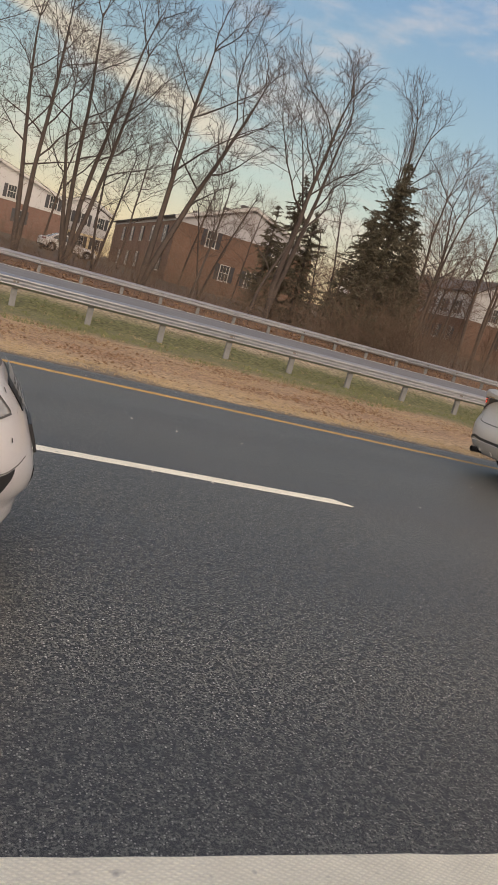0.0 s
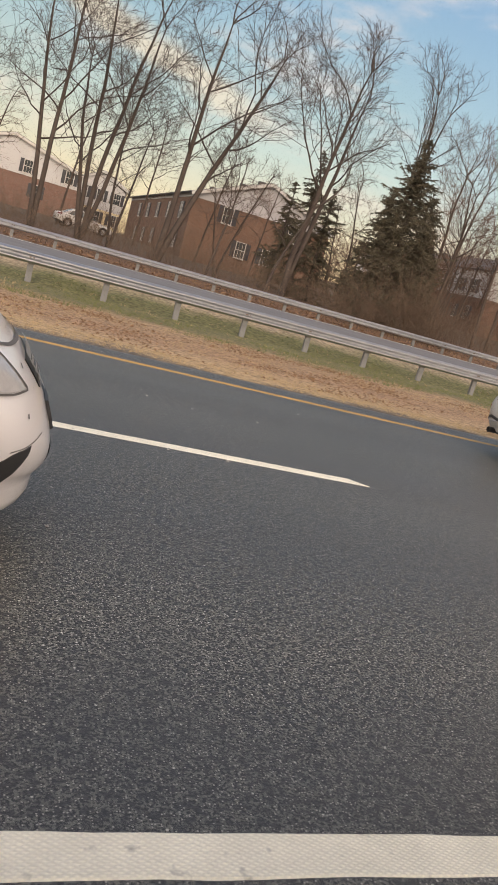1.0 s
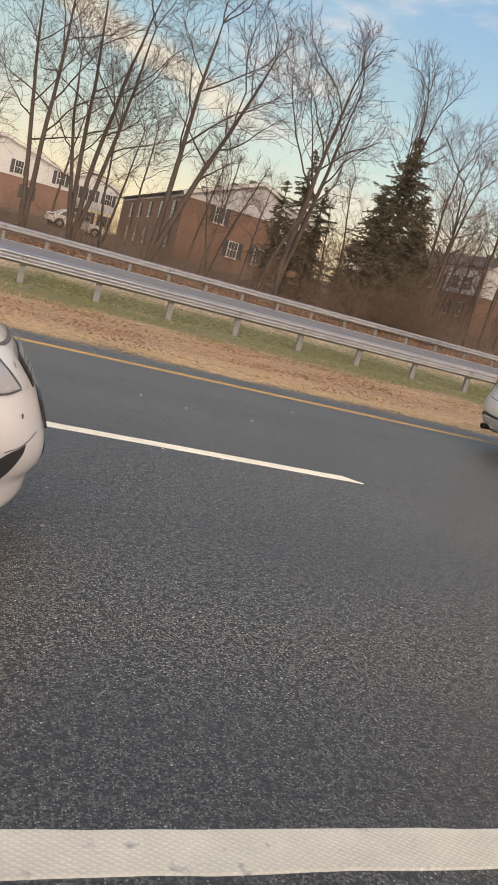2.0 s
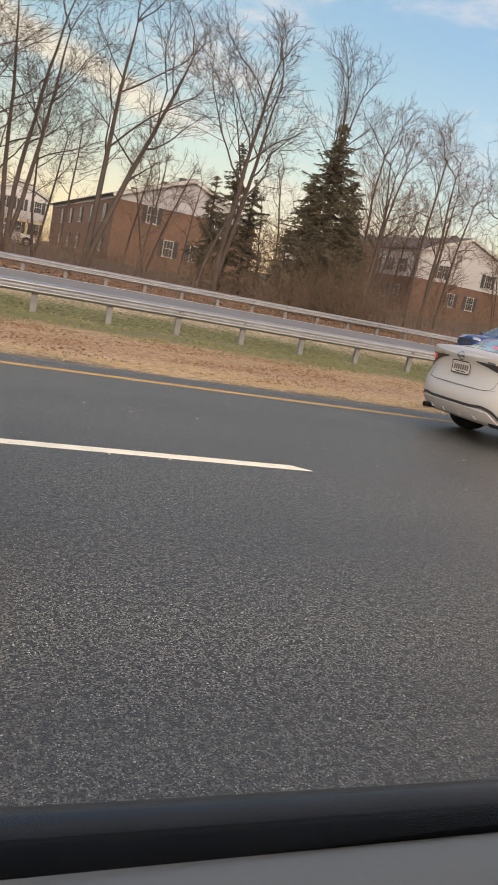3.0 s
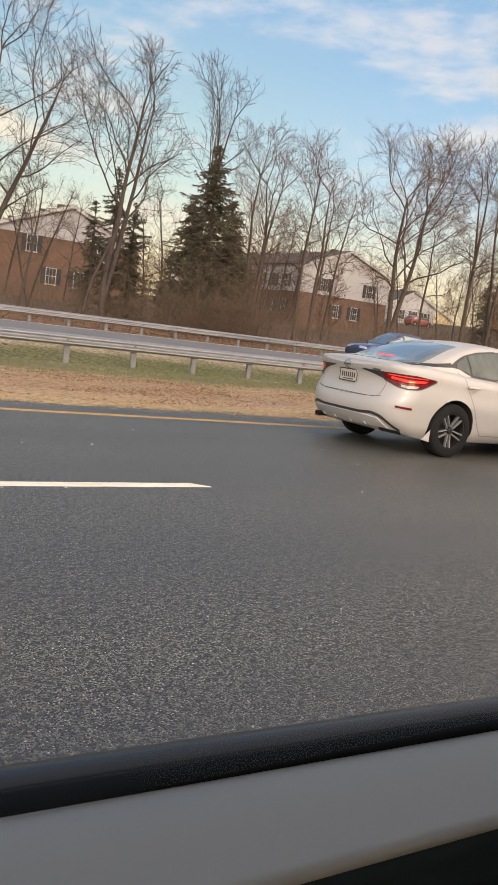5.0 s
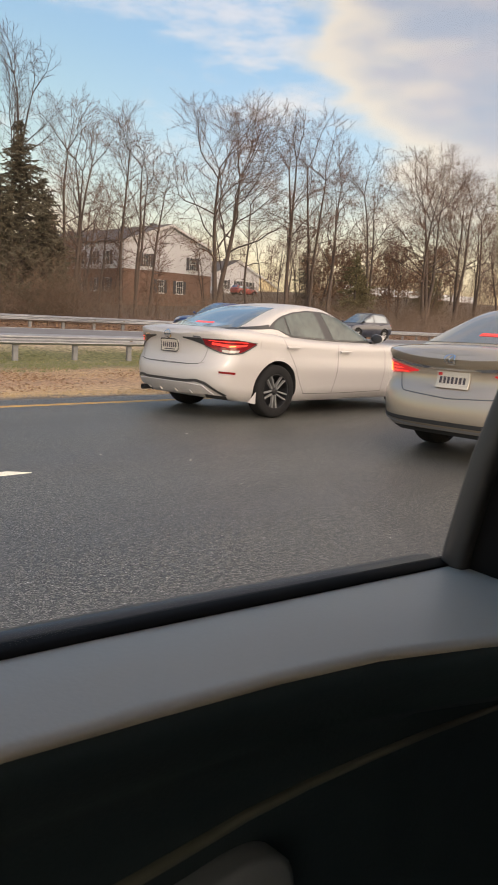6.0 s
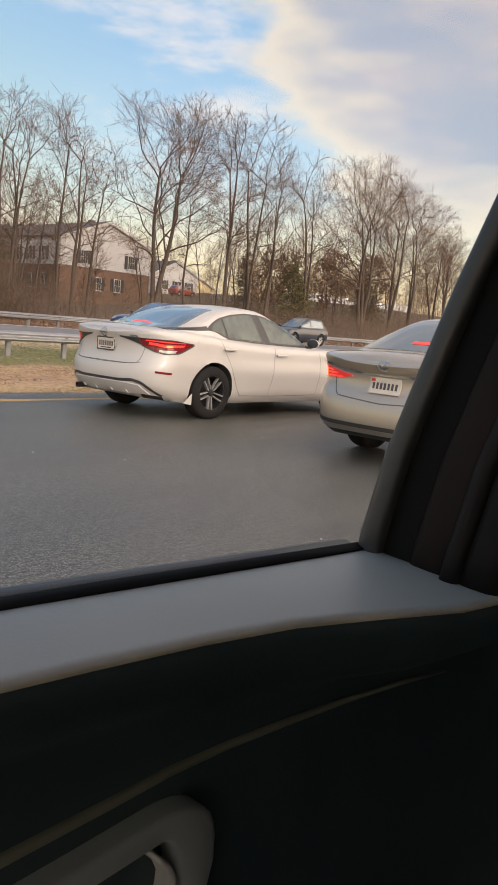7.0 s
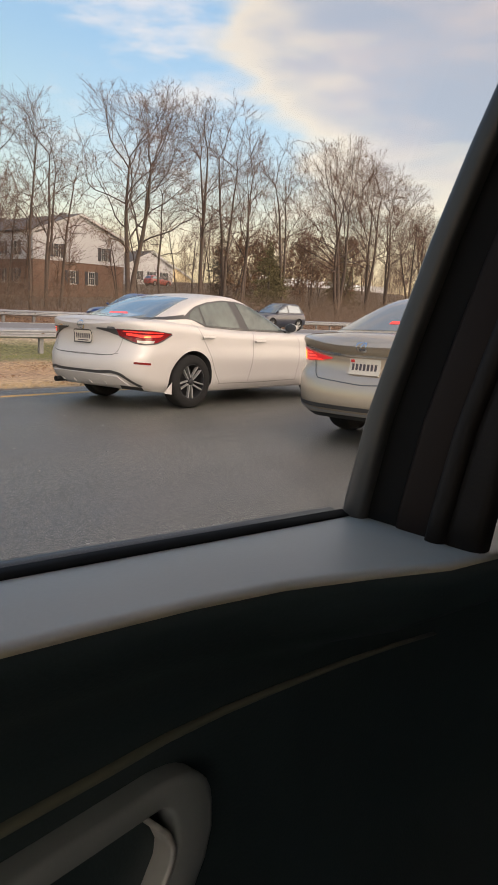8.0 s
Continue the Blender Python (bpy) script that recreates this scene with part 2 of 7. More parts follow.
def brick_material(name, base, other, mortar, width=0.21, height=0.075):
    m = bpy.data.materials.new(name)
    m.use_nodes = True
    n, l = m.node_tree.nodes, m.node_tree.links
    b = n["Principled BSDF"]
    tc = n.new("ShaderNodeTexCoord").outputs["Object"]
    sp = n.new("ShaderNodeSeparateXYZ")
    l.new(tc, sp.inputs[0])
    ad = n.new("ShaderNodeMath")
    l.new(sp.outputs[0], ad.inputs[0])
    l.new(sp.outputs[1], ad.inputs[1])
    cb = n.new("ShaderNodeCombineXYZ")
    l.new(ad.outputs[0], cb.inputs[0])
    l.new(sp.outputs[2], cb.inputs[1])
    t = n.new("ShaderNodeTexBrick")
    l.new(cb.outputs[0], t.inputs["Vector"])
    t.inputs["Scale"].default_value = 1.0
    t.inputs["Brick Width"].default_value, t.inputs["Row Height"].default_value, t.inputs["Mortar Size"].default_value = width, height, 0.008
    t.inputs["Color1"].default_value, t.inputs["Color2"].default_value, t.inputs["Mortar"].default_value = (*base, 1), (*other, 1), (*mortar, 1)
    nz = n.new("ShaderNodeTexNoise")
    l.new(tc, nz.inputs["Vector"])
    nz.inputs["Scale"].default_value, nz.inputs["Detail"].default_value = 0.8, 6.0
    mx = n.new("ShaderNodeMix")
    mx.data_type, mx.blend_type = "RGBA", "MULTIPLY"
    mx.inputs[0].default_value = 0.5
    l.new(t.outputs[0], mx.inputs[6])
    rp = n.new("ShaderNodeMapRange")
    l.new(nz.outputs[0], rp.inputs[0])
    rp.inputs[3].default_value, rp.inputs[4].default_value = 0.5, 1.3
    l.new(rp.outputs[0], mx.inputs[7])
    l.new(mx.outputs[2], b.inputs["Base Color"])
    b.inputs["Roughness"].default_value = 0.85
    return m


def glass_pane_material(name, tint=(0.9, 0.95, 0.93), through=0.9):
    """A thin clear pane: see-through, with a Fresnel gloss."""
    m = bpy.data.materials.new(name)
    m.use_nodes = True
    n, l = m.node_tree.nodes, m.node_tree.links
    n.clear()
    tr, gl, mx, fr = n.new("ShaderNodeBsdfTransparent"), n.new("ShaderNodeBsdfGlossy"), n.new("ShaderNodeMixShader"), n.new("ShaderNodeFresnel")
    tr.inputs[0].default_value = (*[c * through for c in tint], 1)
    gl.inputs["Roughness"].default_value = 0.0
    gl.inputs[0].default_value = (1, 1, 1, 1)
    fr.inputs[0].default_value = 1.22
    l.new(fr.outputs[0], mx.inputs[0])
    l.new(tr.outputs[0], mx.inputs[1])
    l.new(gl.outputs[0], mx.inputs[2])
    l.new(mx.outputs[0], n.new("ShaderNodeOutputMaterial").inputs[0])
    return m


M = {
    "asphalt": asphalt_material(),
    "old_asphalt": pbr("old_asphalt", (0.17, 0.165, 0.165), 0.8, second=(0.12, 0.118, 0.12), scale=0.6, fine=40, bump=0.2),
    "white_line": line_paint_material("white_line_paint", (0.98, 0.92, 0.73)),
    "yellow_line": line_paint_material("yellow_line_paint", (0.56, 0.33, 0.08)),
    "galvanised": pbr("galvanised_steel", (0.40, 0.415, 0.44), 0.36, 0.85, second=(0.27, 0.28, 0.30), scale=2.5, fine=30, bump=0.05),
    "galv_post": pbr("weathered_galvanised_post", (0.21, 0.21, 0.21), 0.7, 0.3, second=(0.14, 0.14, 0.14), scale=5, fine=30),
    "wood_block": pbr("weathered_wood_block", (0.20, 0.16, 0.13), 0.8, second=(0.12, 0.10, 0.085), scale=8, fine=50, bump=0.3),
    "siding": pbr("vinyl_siding", (0.40, 0.385, 0.39), 0.6, second=(0.34, 0.33, 0.335), scale=0.6, fine=8),
    "siding_white": pbr("white_siding", (0.46, 0.45, 0.44), 0.6, second=(0.40, 0.39, 0.385), scale=0.6, fine=8),
    "siding_yellow": pbr("cream_siding", (0.66, 0.54, 0.32), 0.6, second=(0.56, 0.46, 0.28), scale=0.6, fine=8),
    "brick": brick_material("red_brown_brick", (0.15, 0.076, 0.046), (0.112, 0.056, 0.035), (0.19, 0.15, 0.115)),
    "brick_dark": brick_material("dark_brick", (0.17, 0.085, 0.06), (0.12, 0.06, 0.045), (0.2, 0.16, 0.13)),
    "shingle": pbr("grey_asphalt_shingle", (0.085, 0.078, 0.074), 0.95, second=(0.055, 0.050, 0.048), scale=0.8, fine=9, bump=0.3),
    "shingle_pale": pbr("pale_asphalt_shingle", (0.30, 0.29, 0.28), 0.9, second=(0.21, 0.205, 0.20), scale=0.8, fine=9, bump=0.3),
    "white_trim": pbr("white_painted_trim", (0.44, 0.425, 0.395), 0.55, second=(0.37, 0.355, 0.33), scale=3),
    "shutter": pbr("black_painted_shutter", (0.03, 0.03, 0.035), 0.5),
    "window_glass": pbr("house_window_glass", (0.045, 0.05, 0.055), 0.15, second=(0.025, 0.028, 0.03), scale=0.7, spec=0.35),
    "bark": pbr("grey_brown_bark", (0.070, 0.052, 0.041), 0.95, second=(0.036, 0.028, 0.024), scale=3, fine=25, bump=0.6),
    "bark_warm": pbr("warm_brown_bark", (0.080, 0.055, 0.040), 0.95, second=(0.042, 0.031, 0.025), scale=3, fine=25, bump=0.6),
    "twig": pbr("brown_twigs", (0.080, 0.055, 0.043), 0.9, second=(0.046, 0.034, 0.028), scale=1.0, fine=8),
    "twig_warm": pbr("reddish_brown_twigs", (0.145, 0.082, 0.049), 0.9, second=(0.070, 0.044, 0.031), scale=1.0, fine=8),
    "brush": pbr("dry_brush_stems", (0.165, 0.11, 0.072), 0.9, second=(0.05, 0.037, 0.028), scale=0.5, fine=5, island=0.5),
    "needles": pbr("dark_conifer_needles", (0.11, 0.088, 0.055), 0.95, second=(0.045, 0.043, 0.028), scale=1.5, fine=12, island=0.5),
    "needles_brown": pbr("browned_conifer_needles", (0.15, 0.12, 0.055), 0.9, second=(0.07, 0.068, 0.032), scale=1.5, fine=12, island=0.5),
    "dead_leaf": pbr("clinging_dead_leaves", (0.20, 0.115, 0.065), 0.95, second=(0.10, 0.06, 0.036), scale=1.0, fine=10, island=0.5),
    "leaf": pbr("fallen_oak_leaves", (0.33, 0.20, 0.11), 0.9, second=(0.12, 0.066, 0.036), scale=2, fine=20, island=0.8),
    "grass": pbr("short_green_grass", (0.165, 0.165, 0.065), 0.95, second=(0.105, 0.115, 0.045), scale=1.2, fine=20, island=0.6),
    "dry_grass": pbr("dry_straw_grass", (0.45, 0.34, 0.19), 0.95, second=(0.29, 0.205, 0.115), scale=1.2, fine=20, island=0.6),
    "tyre": pbr("tyre_rubber", (0.012, 0.012, 0.0125), 0.85, second=(0.02, 0.019, 0.018), scale=6, fine=60, bump=0.2, spec=0.12),
    "alloy": pbr("machined_alloy", (0.34, 0.335, 0.33), 0.34, 0.6, second=(0.34, 0.34, 0.34), scale=9),
    "dark_alloy": pbr("dark_painted_alloy", (0.02, 0.02, 0.022), 0.45, 0.3),
    "chrome": pbr("chrome", (0.8, 0.8, 0.8), 0.08, 1.0, second=(0.7, 0.7, 0.7), rvar=0.03),
    "black_trim": pbr("black_plastic_trim", (0.022, 0.022, 0.023), 0.5, second=(0.035, 0.034, 0.034), scale=8, fine=80),
    "gap": pbr("panel_gap_sealant", (0.10, 0.095, 0.092), 0.9),
    "under": pbr("dark_underbody", (0.02, 0.02, 0.02), 0.9),
    "white_paint": pbr("pearl_white_car_paint", (0.42, 0.395, 0.372), 0.38, second=(0.40, 0.377, 0.356), scale=1.5, fine=200, coat=0.35, rvar=0.04),
    "plain_white": pbr("plain_white_car_paint", (0.70, 0.68, 0.68), 0.28, second=(0.67, 0.65, 0.65), scale=1.5, fine=200, coat=0.8, rvar=0.04),
    "lamp_glow": pbr("glowing_red_lamp_lens", (0.45, 0.015, 0.02), 0.2, second=(0.32, 0.01, 0.012), coat=0.6, emit=(0.9, 0.03, 0.03), power=0.28),
    "champagne": pbr("champagne_metallic_paint", (0.43, 0.365, 0.285), 0.32, 0.5, second=(0.40, 0.34, 0.265), scale=1.5, fine=300, coat=1.0, rvar=0.04),
    "grey_paint": pbr("dark_grey_car_paint", (0.075, 0.085, 0.095), 0.3, 0.3, scale=1.5, fine=200, coat=1.0, rvar=0.04),
    "navy_paint": pbr("blue_black_car_paint", (0.016, 0.020, 0.034), 0.3, 0.2, second=(0.012, 0.015, 0.027), scale=1.5, fine=200, coat=0.7, rvar=0.04),
    "blue_paint": pbr("blue_car_paint", (0.014, 0.03, 0.13), 0.3, 0.2, scale=1.5, fine=200, coat=1.0, rvar=0.04),
    "red_paint": pbr("dull_red_car_paint", (0.30, 0.05, 0.035), 0.4, scale=1.5, fine=200, coat=0.6),
    "car_glass": pbr("tinted_car_glass", (0.22, 0.25, 0.262), 0.05, 0.6, second=(0.18, 0.21, 0.22), scale=1.2, spec=0.9, rvar=0.02, coat=0.5),
    "side_glass": pbr("green_tinted_side_glass", (0.085, 0.105, 0.092), 0.06, second=(0.03, 0.038, 0.034), scale=2.2, fine=9, mix=0.35, spec=0.5, rvar=0.02),
    "lamp_red": pbr("red_lamp_lens", (0.17, 0.006, 0.009), 0.15, second=(0.10, 0.004, 0.006), coat=0.6),
    "lamp_lit": pbr("lit_brake_lamp", (0.45, 0.02, 0.015), 0.3, emit=(1.0, 0.045, 0.03), power=0.75),
    "lamp_hot": pbr("lit_brake_lamp_core", (0.8, 0.2, 0.06), 0.3, emit=(1.0, 0.24, 0.05), power=1.5),
    "lamp_clear": pbr("clear_headlamp_lens", (0.44, 0.41, 0.38), 0.14, second=(0.28, 0.26, 0.24), scale=9, coat=1.0),
    "headlamp_lit": pbr("lit_headlamp", (1, 0.85, 0.6), 0.2, emit=(1.0, 0.75, 0.4), power=3.0),
    "plate": pbr("number_plate", (0.50, 0.46, 0.39), 0.5, second=(0.42, 0.385, 0.33), scale=20),
    "plate_ink": pbr("dark_plate_ink", (0.06, 0.05, 0.06), 0.6),
    "plate_red": pbr("red_plate_sticker", (0.5, 0.03, 0.03), 0.6),
    "door_vinyl": pbr("soft_grey_door_vinyl", (0.53, 0.48, 0.395), 0.44, second=(0.49, 0.442, 0.362), scale=6, fine=500, bump=0.04),
    "black_vinyl": pbr("black_grained_plastic", (0.040, 0.060, 0.066), 0.5, second=(0.030, 0.046, 0.051), scale=6, fine=500, bump=0.05),
    "pillar_trim": pbr("dark_brown_pillar_trim", (0.014, 0.012, 0.0115), 0.65, second=(0.011, 0.0095, 0.009), scale=6, fine=400, bump=0.05, spec=0.2),
    "rubber": pbr("window_seal_rubber", (0.012, 0.012, 0.012), 0.8, spec=0.1),
    "gloss_frame": pbr("satin_black_window_frame", (0.05, 0.051, 0.051), 0.42, second=(0.037, 0.039, 0.042), scale=10),
    "satin_metal": pbr("satin_silver_plastic", (0.36, 0.385, 0.39), 0.34, 0.2, second=(0.345, 0.37, 0.375), scale=4, fine=500, rvar=0.02),
    "pale_lip": pbr("pale_lip_plastic", (0.62, 0.60, 0.57), 0.4, 0.2, second=(0.5, 0.48, 0.46), scale=20),
    "pillar_brown": pbr("brown_black_pillar_strip", (0.018, 0.012, 0.010), 0.6, second=(0.012, 0.0085, 0.0075), scale=6, fine=400, spec=0.15),
    "trim_strip": pbr("olive_grey_trim_strip", (0.19, 0.19, 0.14), 0.5, second=(0.16, 0.16, 0.12), scale=12),
    "headliner": pbr("grey_headliner_cloth", (0.12, 0.118, 0.115), 0.95, fine=300),
    "pane": glass_pane_material("clear_window_pane", (0.97, 0.985, 0.98), 0.97),
    "pebble": pbr("pale_stone_chips", (0.50, 0.48, 0.44), 0.8, second=(0.3, 0.29, 0.27), island=0.5),
    "fence": pbr("white_vinyl_fence", (0.70, 0.69, 0.68), 0.6),
}


# ---- mesh helpers ----
def link_mesh(name, bm, materials, smooth=False):
    me = bpy.data.meshes.new(name)
    bm.normal_update()
    bm.to_mesh(me)
    bm.free()
    for m in (materials if isinstance(materials, (list, tuple)) else [materials]):
        me.materials.append(M[m])
    if smooth:
        me.shade_smooth()
    return me


def part(name, bm, material, parent, label="", smooth=False, at=None):
    """One mesh object under a thing or under a part."""
    ob = new(name, link_mesh(name, bm, material, smooth))
    ob.parent = parent
    if at is not None:
        ob.matrix_basis = at
    if label:
        ob["label"] = label
    return ob


def thing(name, label, category, group="", kind="", at=None):
    ob = tagged(new(name), label, category, group, kind)
    ob.empty_display_size = 0.2
    if at is not None:
        ob.matrix_basis = at
    return ob


def box(bm, x0, y0, z0, x1, y1, z1, bevel=0.0, m=None, mat=0):
    r = bmesh.ops.create_cube(bm, size=1)
    vs = r["verts"]
    for v in vs:
        v.co = Vector((x0 + (v.co.x + 0.5) * (x1 - x0), y0 + (v.co.y + 0.5) * (y1 - y0), z0 + (v.co.z + 0.5) * (z1 - z0)))
    fs = {f for v in vs for f in v.link_faces}
    for f in fs:
        f.material_index = mat
    if bevel:
        es = list({e for v in vs for e in v.link_edges})
        r2 = bmesh.ops.bevel(bm, geom=es, offset=bevel, segments=2, affect="EDGES", profile=0.5)
        vs = list({v for f in r2["faces"] for v in f.verts} | {v for v in vs if v.is_valid})
    if m is not None:
        bmesh.ops.transform(bm, matrix=m, verts=[v for v in vs if v.is_valid])
    return bm


def boxed(*a, **k):
    return box(bmesh.new(), *a, **k)


def extrude_profile(pts, x0, x1, closed=True, steps=1):
    """A profile of (y, z) points drawn out along x."""
    bm = bmesh.new()
    rows = []
    for i in range(steps + 1):
        x = x0 + (x1 - x0) * i / steps
        rows.append([bm.verts.new((x, y, z)) for y, z in pts])
    n = len(pts)
    for a, b in zip(rows, rows[1:]):
        for j in range(n if closed else n - 1):
            bm.faces.new((a[j], b[j], b[(j + 1) % n], a[(j + 1) % n]))
    if closed:
        bm.faces.new(rows[0])
        bm.faces.new(list(reversed(rows[-1])))
    bmesh.ops.recalc_face_normals(bm, faces=bm.faces)
    return bm


def lathe(prof, seg=28, axis="y"):
    """(radius, offset) points turned round the axis."""
    bm = bmesh.new()
    rings = []
    for r, o in prof:
        ring = []
        for i in range(seg):
            a = 2 * math.pi * i / seg
            ring.append(bm.verts.new((r * math.cos(a), o, r * math.sin(a)) if axis == "y" else (r * math.cos(a), r * math.sin(a), o)))
        rings.append(ring)
    for a, b in zip(rings, rings[1:]):
        for i in range(seg):
            bm.faces.new((a[i], a[(i + 1) % seg], b[(i + 1) % seg], b[i]))
    return bm


def table(rows):
    xs, ys = [r[0] for r in rows], [r[1] for r in rows]
    return lambda x: float(np.interp(x, xs, ys))


def bulk(name, verts, faces, material, smooth=False):
    me = bpy.data.meshes.new(name)
    me.from_pydata(verts, [], faces)
    me.materials.append(M[material])
    if smooth:
        me.shade_smooth()
    return me


# ---- ground ----
def smoothstep(a, b, v):
    t = min(1.0, max(0.0, (v - a) / (b - a)))
    return t * t * (3 - 2 * t)


ROAD_EDGE = 9.62
near_profile = table([(-400, -0.6), (-9, -0.1), (-8, -0.012), (9.62, -0.012), (10.0, -0.03), (13.0, -0.14), (18.0, -0.27), (20.9, -0.29), (22.4, -0.03), (23.8, 0.28), (24.0, 0.30), (36.0, 0.30), (37.0, 0.24), (40.0, 0.30), (44, 0.75), (52, 1.15), (70, 1.7), (110, 2.6), (400, 6.0), (3000, 12.0)])


def ground_z(x, y):
    z = near_profile(y)
    if y > 38:
        z += smoothstep(38, 90, y) * smoothstep(25, 130, x) * 5.0
        z += 0.12 * noise.noise(Vector((x * 0.15, y * 0.15, 0)))
    elif 9.7 < y < 23:
        z += 0.03 * noise.noise(Vector((x * 0.6, y * 0.6, 3.0)))
    return z


def spaced(stops):
    out = []
    for a, b, n in stops:
        out += [a + (b - a) * i / n for i in range(n)]
    return out + [stops[-1][1]]


def ground_sheet():
    xs = spaced([(-3000, -200, 6), (-200, -20, 12), (-20, 60, 120), (60, 200, 50), (200, 3000, 8)])
    ys = spaced([(-3000, -100, 4), (-100, -9, 4), (-9, 9.62, 2), (9.62, 24, 48), (24, 38, 8), (38, 60, 26), (60, 120, 24), (120, 400, 12), (400, 3000, 6)])
    verts = [(x, y, ground_z(x, y)) for x in xs for y in ys]
    w = len(ys)
    faces = [(i * w + j, (i + 1) * w + j, (i + 1) * w + j + 1, i * w + j + 1) for i in range(len(xs) - 1) for j in range(w - 1)]
    return bulk("ground", verts, faces, "verge")


def verge_material():
    """Soil with straw at the road's edge, leaf litter, then thin grass, and leaf litter again under the trees."""
    m = bpy.data.materials.new("verge_soil")
    m.use_nodes = True
    n, l = m.node_tree.nodes, m.node_tree.links
    b = n["Principled BSDF"]
    tc = n.new("ShaderNodeTexCoord").outputs["Object"]
    sp = n.new("ShaderNodeSeparateXYZ")
    l.new(tc, sp.inputs[0])
    nz, nf = n.new("ShaderNodeTexNoise"), n.new("ShaderNodeTexNoise")
    for t, s in ((nz, 0.7), (nf, 10.0)):
        l.new(tc, t.inputs["Vector"])
        t.inputs["Scale"].default_value, t.inputs["Detail"].default_value = s, 6.0
    ad = n.new("ShaderNodeMath")
    ad.operation = "MULTIPLY_ADD"
    l.new(nz.outputs[0], ad.inputs[0])
    ad.inputs[1].default_value = 2.4
    l.new(sp.outputs[1], ad.inputs[2])
    rp = n.new("ShaderNodeValToRGB")
    el = rp.color_ramp.elements
    k_dark = 0.8
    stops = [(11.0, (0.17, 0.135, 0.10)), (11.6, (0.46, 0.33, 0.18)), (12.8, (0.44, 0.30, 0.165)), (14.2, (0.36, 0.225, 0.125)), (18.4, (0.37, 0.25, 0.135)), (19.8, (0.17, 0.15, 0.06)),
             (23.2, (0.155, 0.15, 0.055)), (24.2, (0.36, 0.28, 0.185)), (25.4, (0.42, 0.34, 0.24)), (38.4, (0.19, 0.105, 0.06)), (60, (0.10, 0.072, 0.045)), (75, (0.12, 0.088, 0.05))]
    while len(el) < len(stops):
        el.new(0.5)
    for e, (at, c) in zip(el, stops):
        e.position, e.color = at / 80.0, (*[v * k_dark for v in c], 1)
    dv = n.new("ShaderNodeMath")
    dv.operation = "DIVIDE"
    l.new(ad.outputs[0], dv.inputs[0])
    dv.inputs[1].default_value = 80.0
    l.new(dv.outputs[0], rp.inputs[0])
    mx = n.new("ShaderNodeMix")
    mx.data_type, mx.blend_type = "RGBA", "MULTIPLY"
    mx.inputs[0].default_value = 0.8
    mr = n.new("ShaderNodeMapRange")
    l.new(nf.outputs[0], mr.inputs[0])
    mr.inputs[1].default_value, mr.inputs[2].default_value, mr.inputs[3].default_value, mr.inputs[4].default_value = 0.32, 0.68, 0.35, 1.55
    l.new(rp.outputs[0], mx.inputs[6])
    l.new(mr.outputs[0], mx.inputs[7])
    l.new(mx.outputs[2], b.inputs["Base Color"])
    b.inputs["Roughness"].default_value = 0.95
    bp = n.new("ShaderNodeBump")
    bp.inputs["Strength"].default_value, bp.inputs["Distance"].default_value = 0.8, 0.03
    l.new(nf.outputs[0], bp.inputs["Height"])
    l.new(bp.outputs[0], b.inputs["Normal"])
    return m


M["verge"] = verge_material()
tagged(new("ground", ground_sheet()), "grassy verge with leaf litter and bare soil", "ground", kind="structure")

# the near carriageway, and the far one behind its guard rails
road_bm = extrude_profile([(-8.0, -0.3), (9.62, -0.3), (9.60, -0.004), (9.52, 0.0), (-8.0, 0.0)], -300, 500, steps=1)
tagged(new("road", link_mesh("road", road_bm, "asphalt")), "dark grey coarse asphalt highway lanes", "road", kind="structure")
far_bm = extrude_profile([(23.9, -0.2), (36.2, -0.2), (36.2, 0.325), (30, 0.36), (23.9, 0.315)], -300, 500, steps=1)
tagged(new("road_far", link_mesh("road_far", far_bm, "old_asphalt")), "paler worn asphalt of the opposite carriageway", "road", kind="structure")


def painted_line(name, label, material, y, width, x0, x1, cut=0.0, z=0.0):
    """A painted strip 4 mm thick with slightly ragged edges; cut: slant of its far end."""
    rng = random.Random(name)
    n = max(2, int(min(400, (x1 - x0) / 0.12)))
    bm = bmesh.new()
    rows = []
    for i in range(n + 1):
        x = x0 + (x1 - x0) * i / n
        w0, w1 = (rng.uniform(-0.004, 0.004) for _ in range(2))
        sl = cut if i == n else 0.0
        a, c = y - width / 2 + w0, y + width / 2 + w1
        rows.append([bm.verts.new(p) for p in ((x + sl, a, z), (x + sl, a + 0.006, z + 0.003), (x, c - 0.006, z + 0.003), (x, c, z))])
    for p, q in zip(rows, rows[1:]):
        for j in range(3):
            bm.faces.new((p[j], q[j], q[j + 1], p[j + 1]))
    bmesh.ops.recalc_face_normals(bm, faces=bm.faces)
    return tagged(new(name, link_mesh(name, bm, material)), label, "road marking", kind="structure")


painted_line("edge_line", "solid worn white line with beaded texture on asphalt", "white_line", 1.60, 0.135, -8, 30)
painted_line("yellow_line", "solid yellow edge line beside the grassy verge", "yellow_line", 8.92, 0.13, -30, 120)
DASH_END = 3.40
for k in range(-3, 5):
    if k in (1, 2):
        continue
    painted_line("lane_dash", "white broken lane line on asphalt", "white_line", 5.27, 0.125, DASH_END - 3.05 + 12.19 * k, DASH_END - 0.02 + 12.19 * k, cut=0.13)
painted_line("far_edge_line", "white edge line of the opposite carriageway", "white_line", 34.9, 0.12, -100, 300, z=0.335)


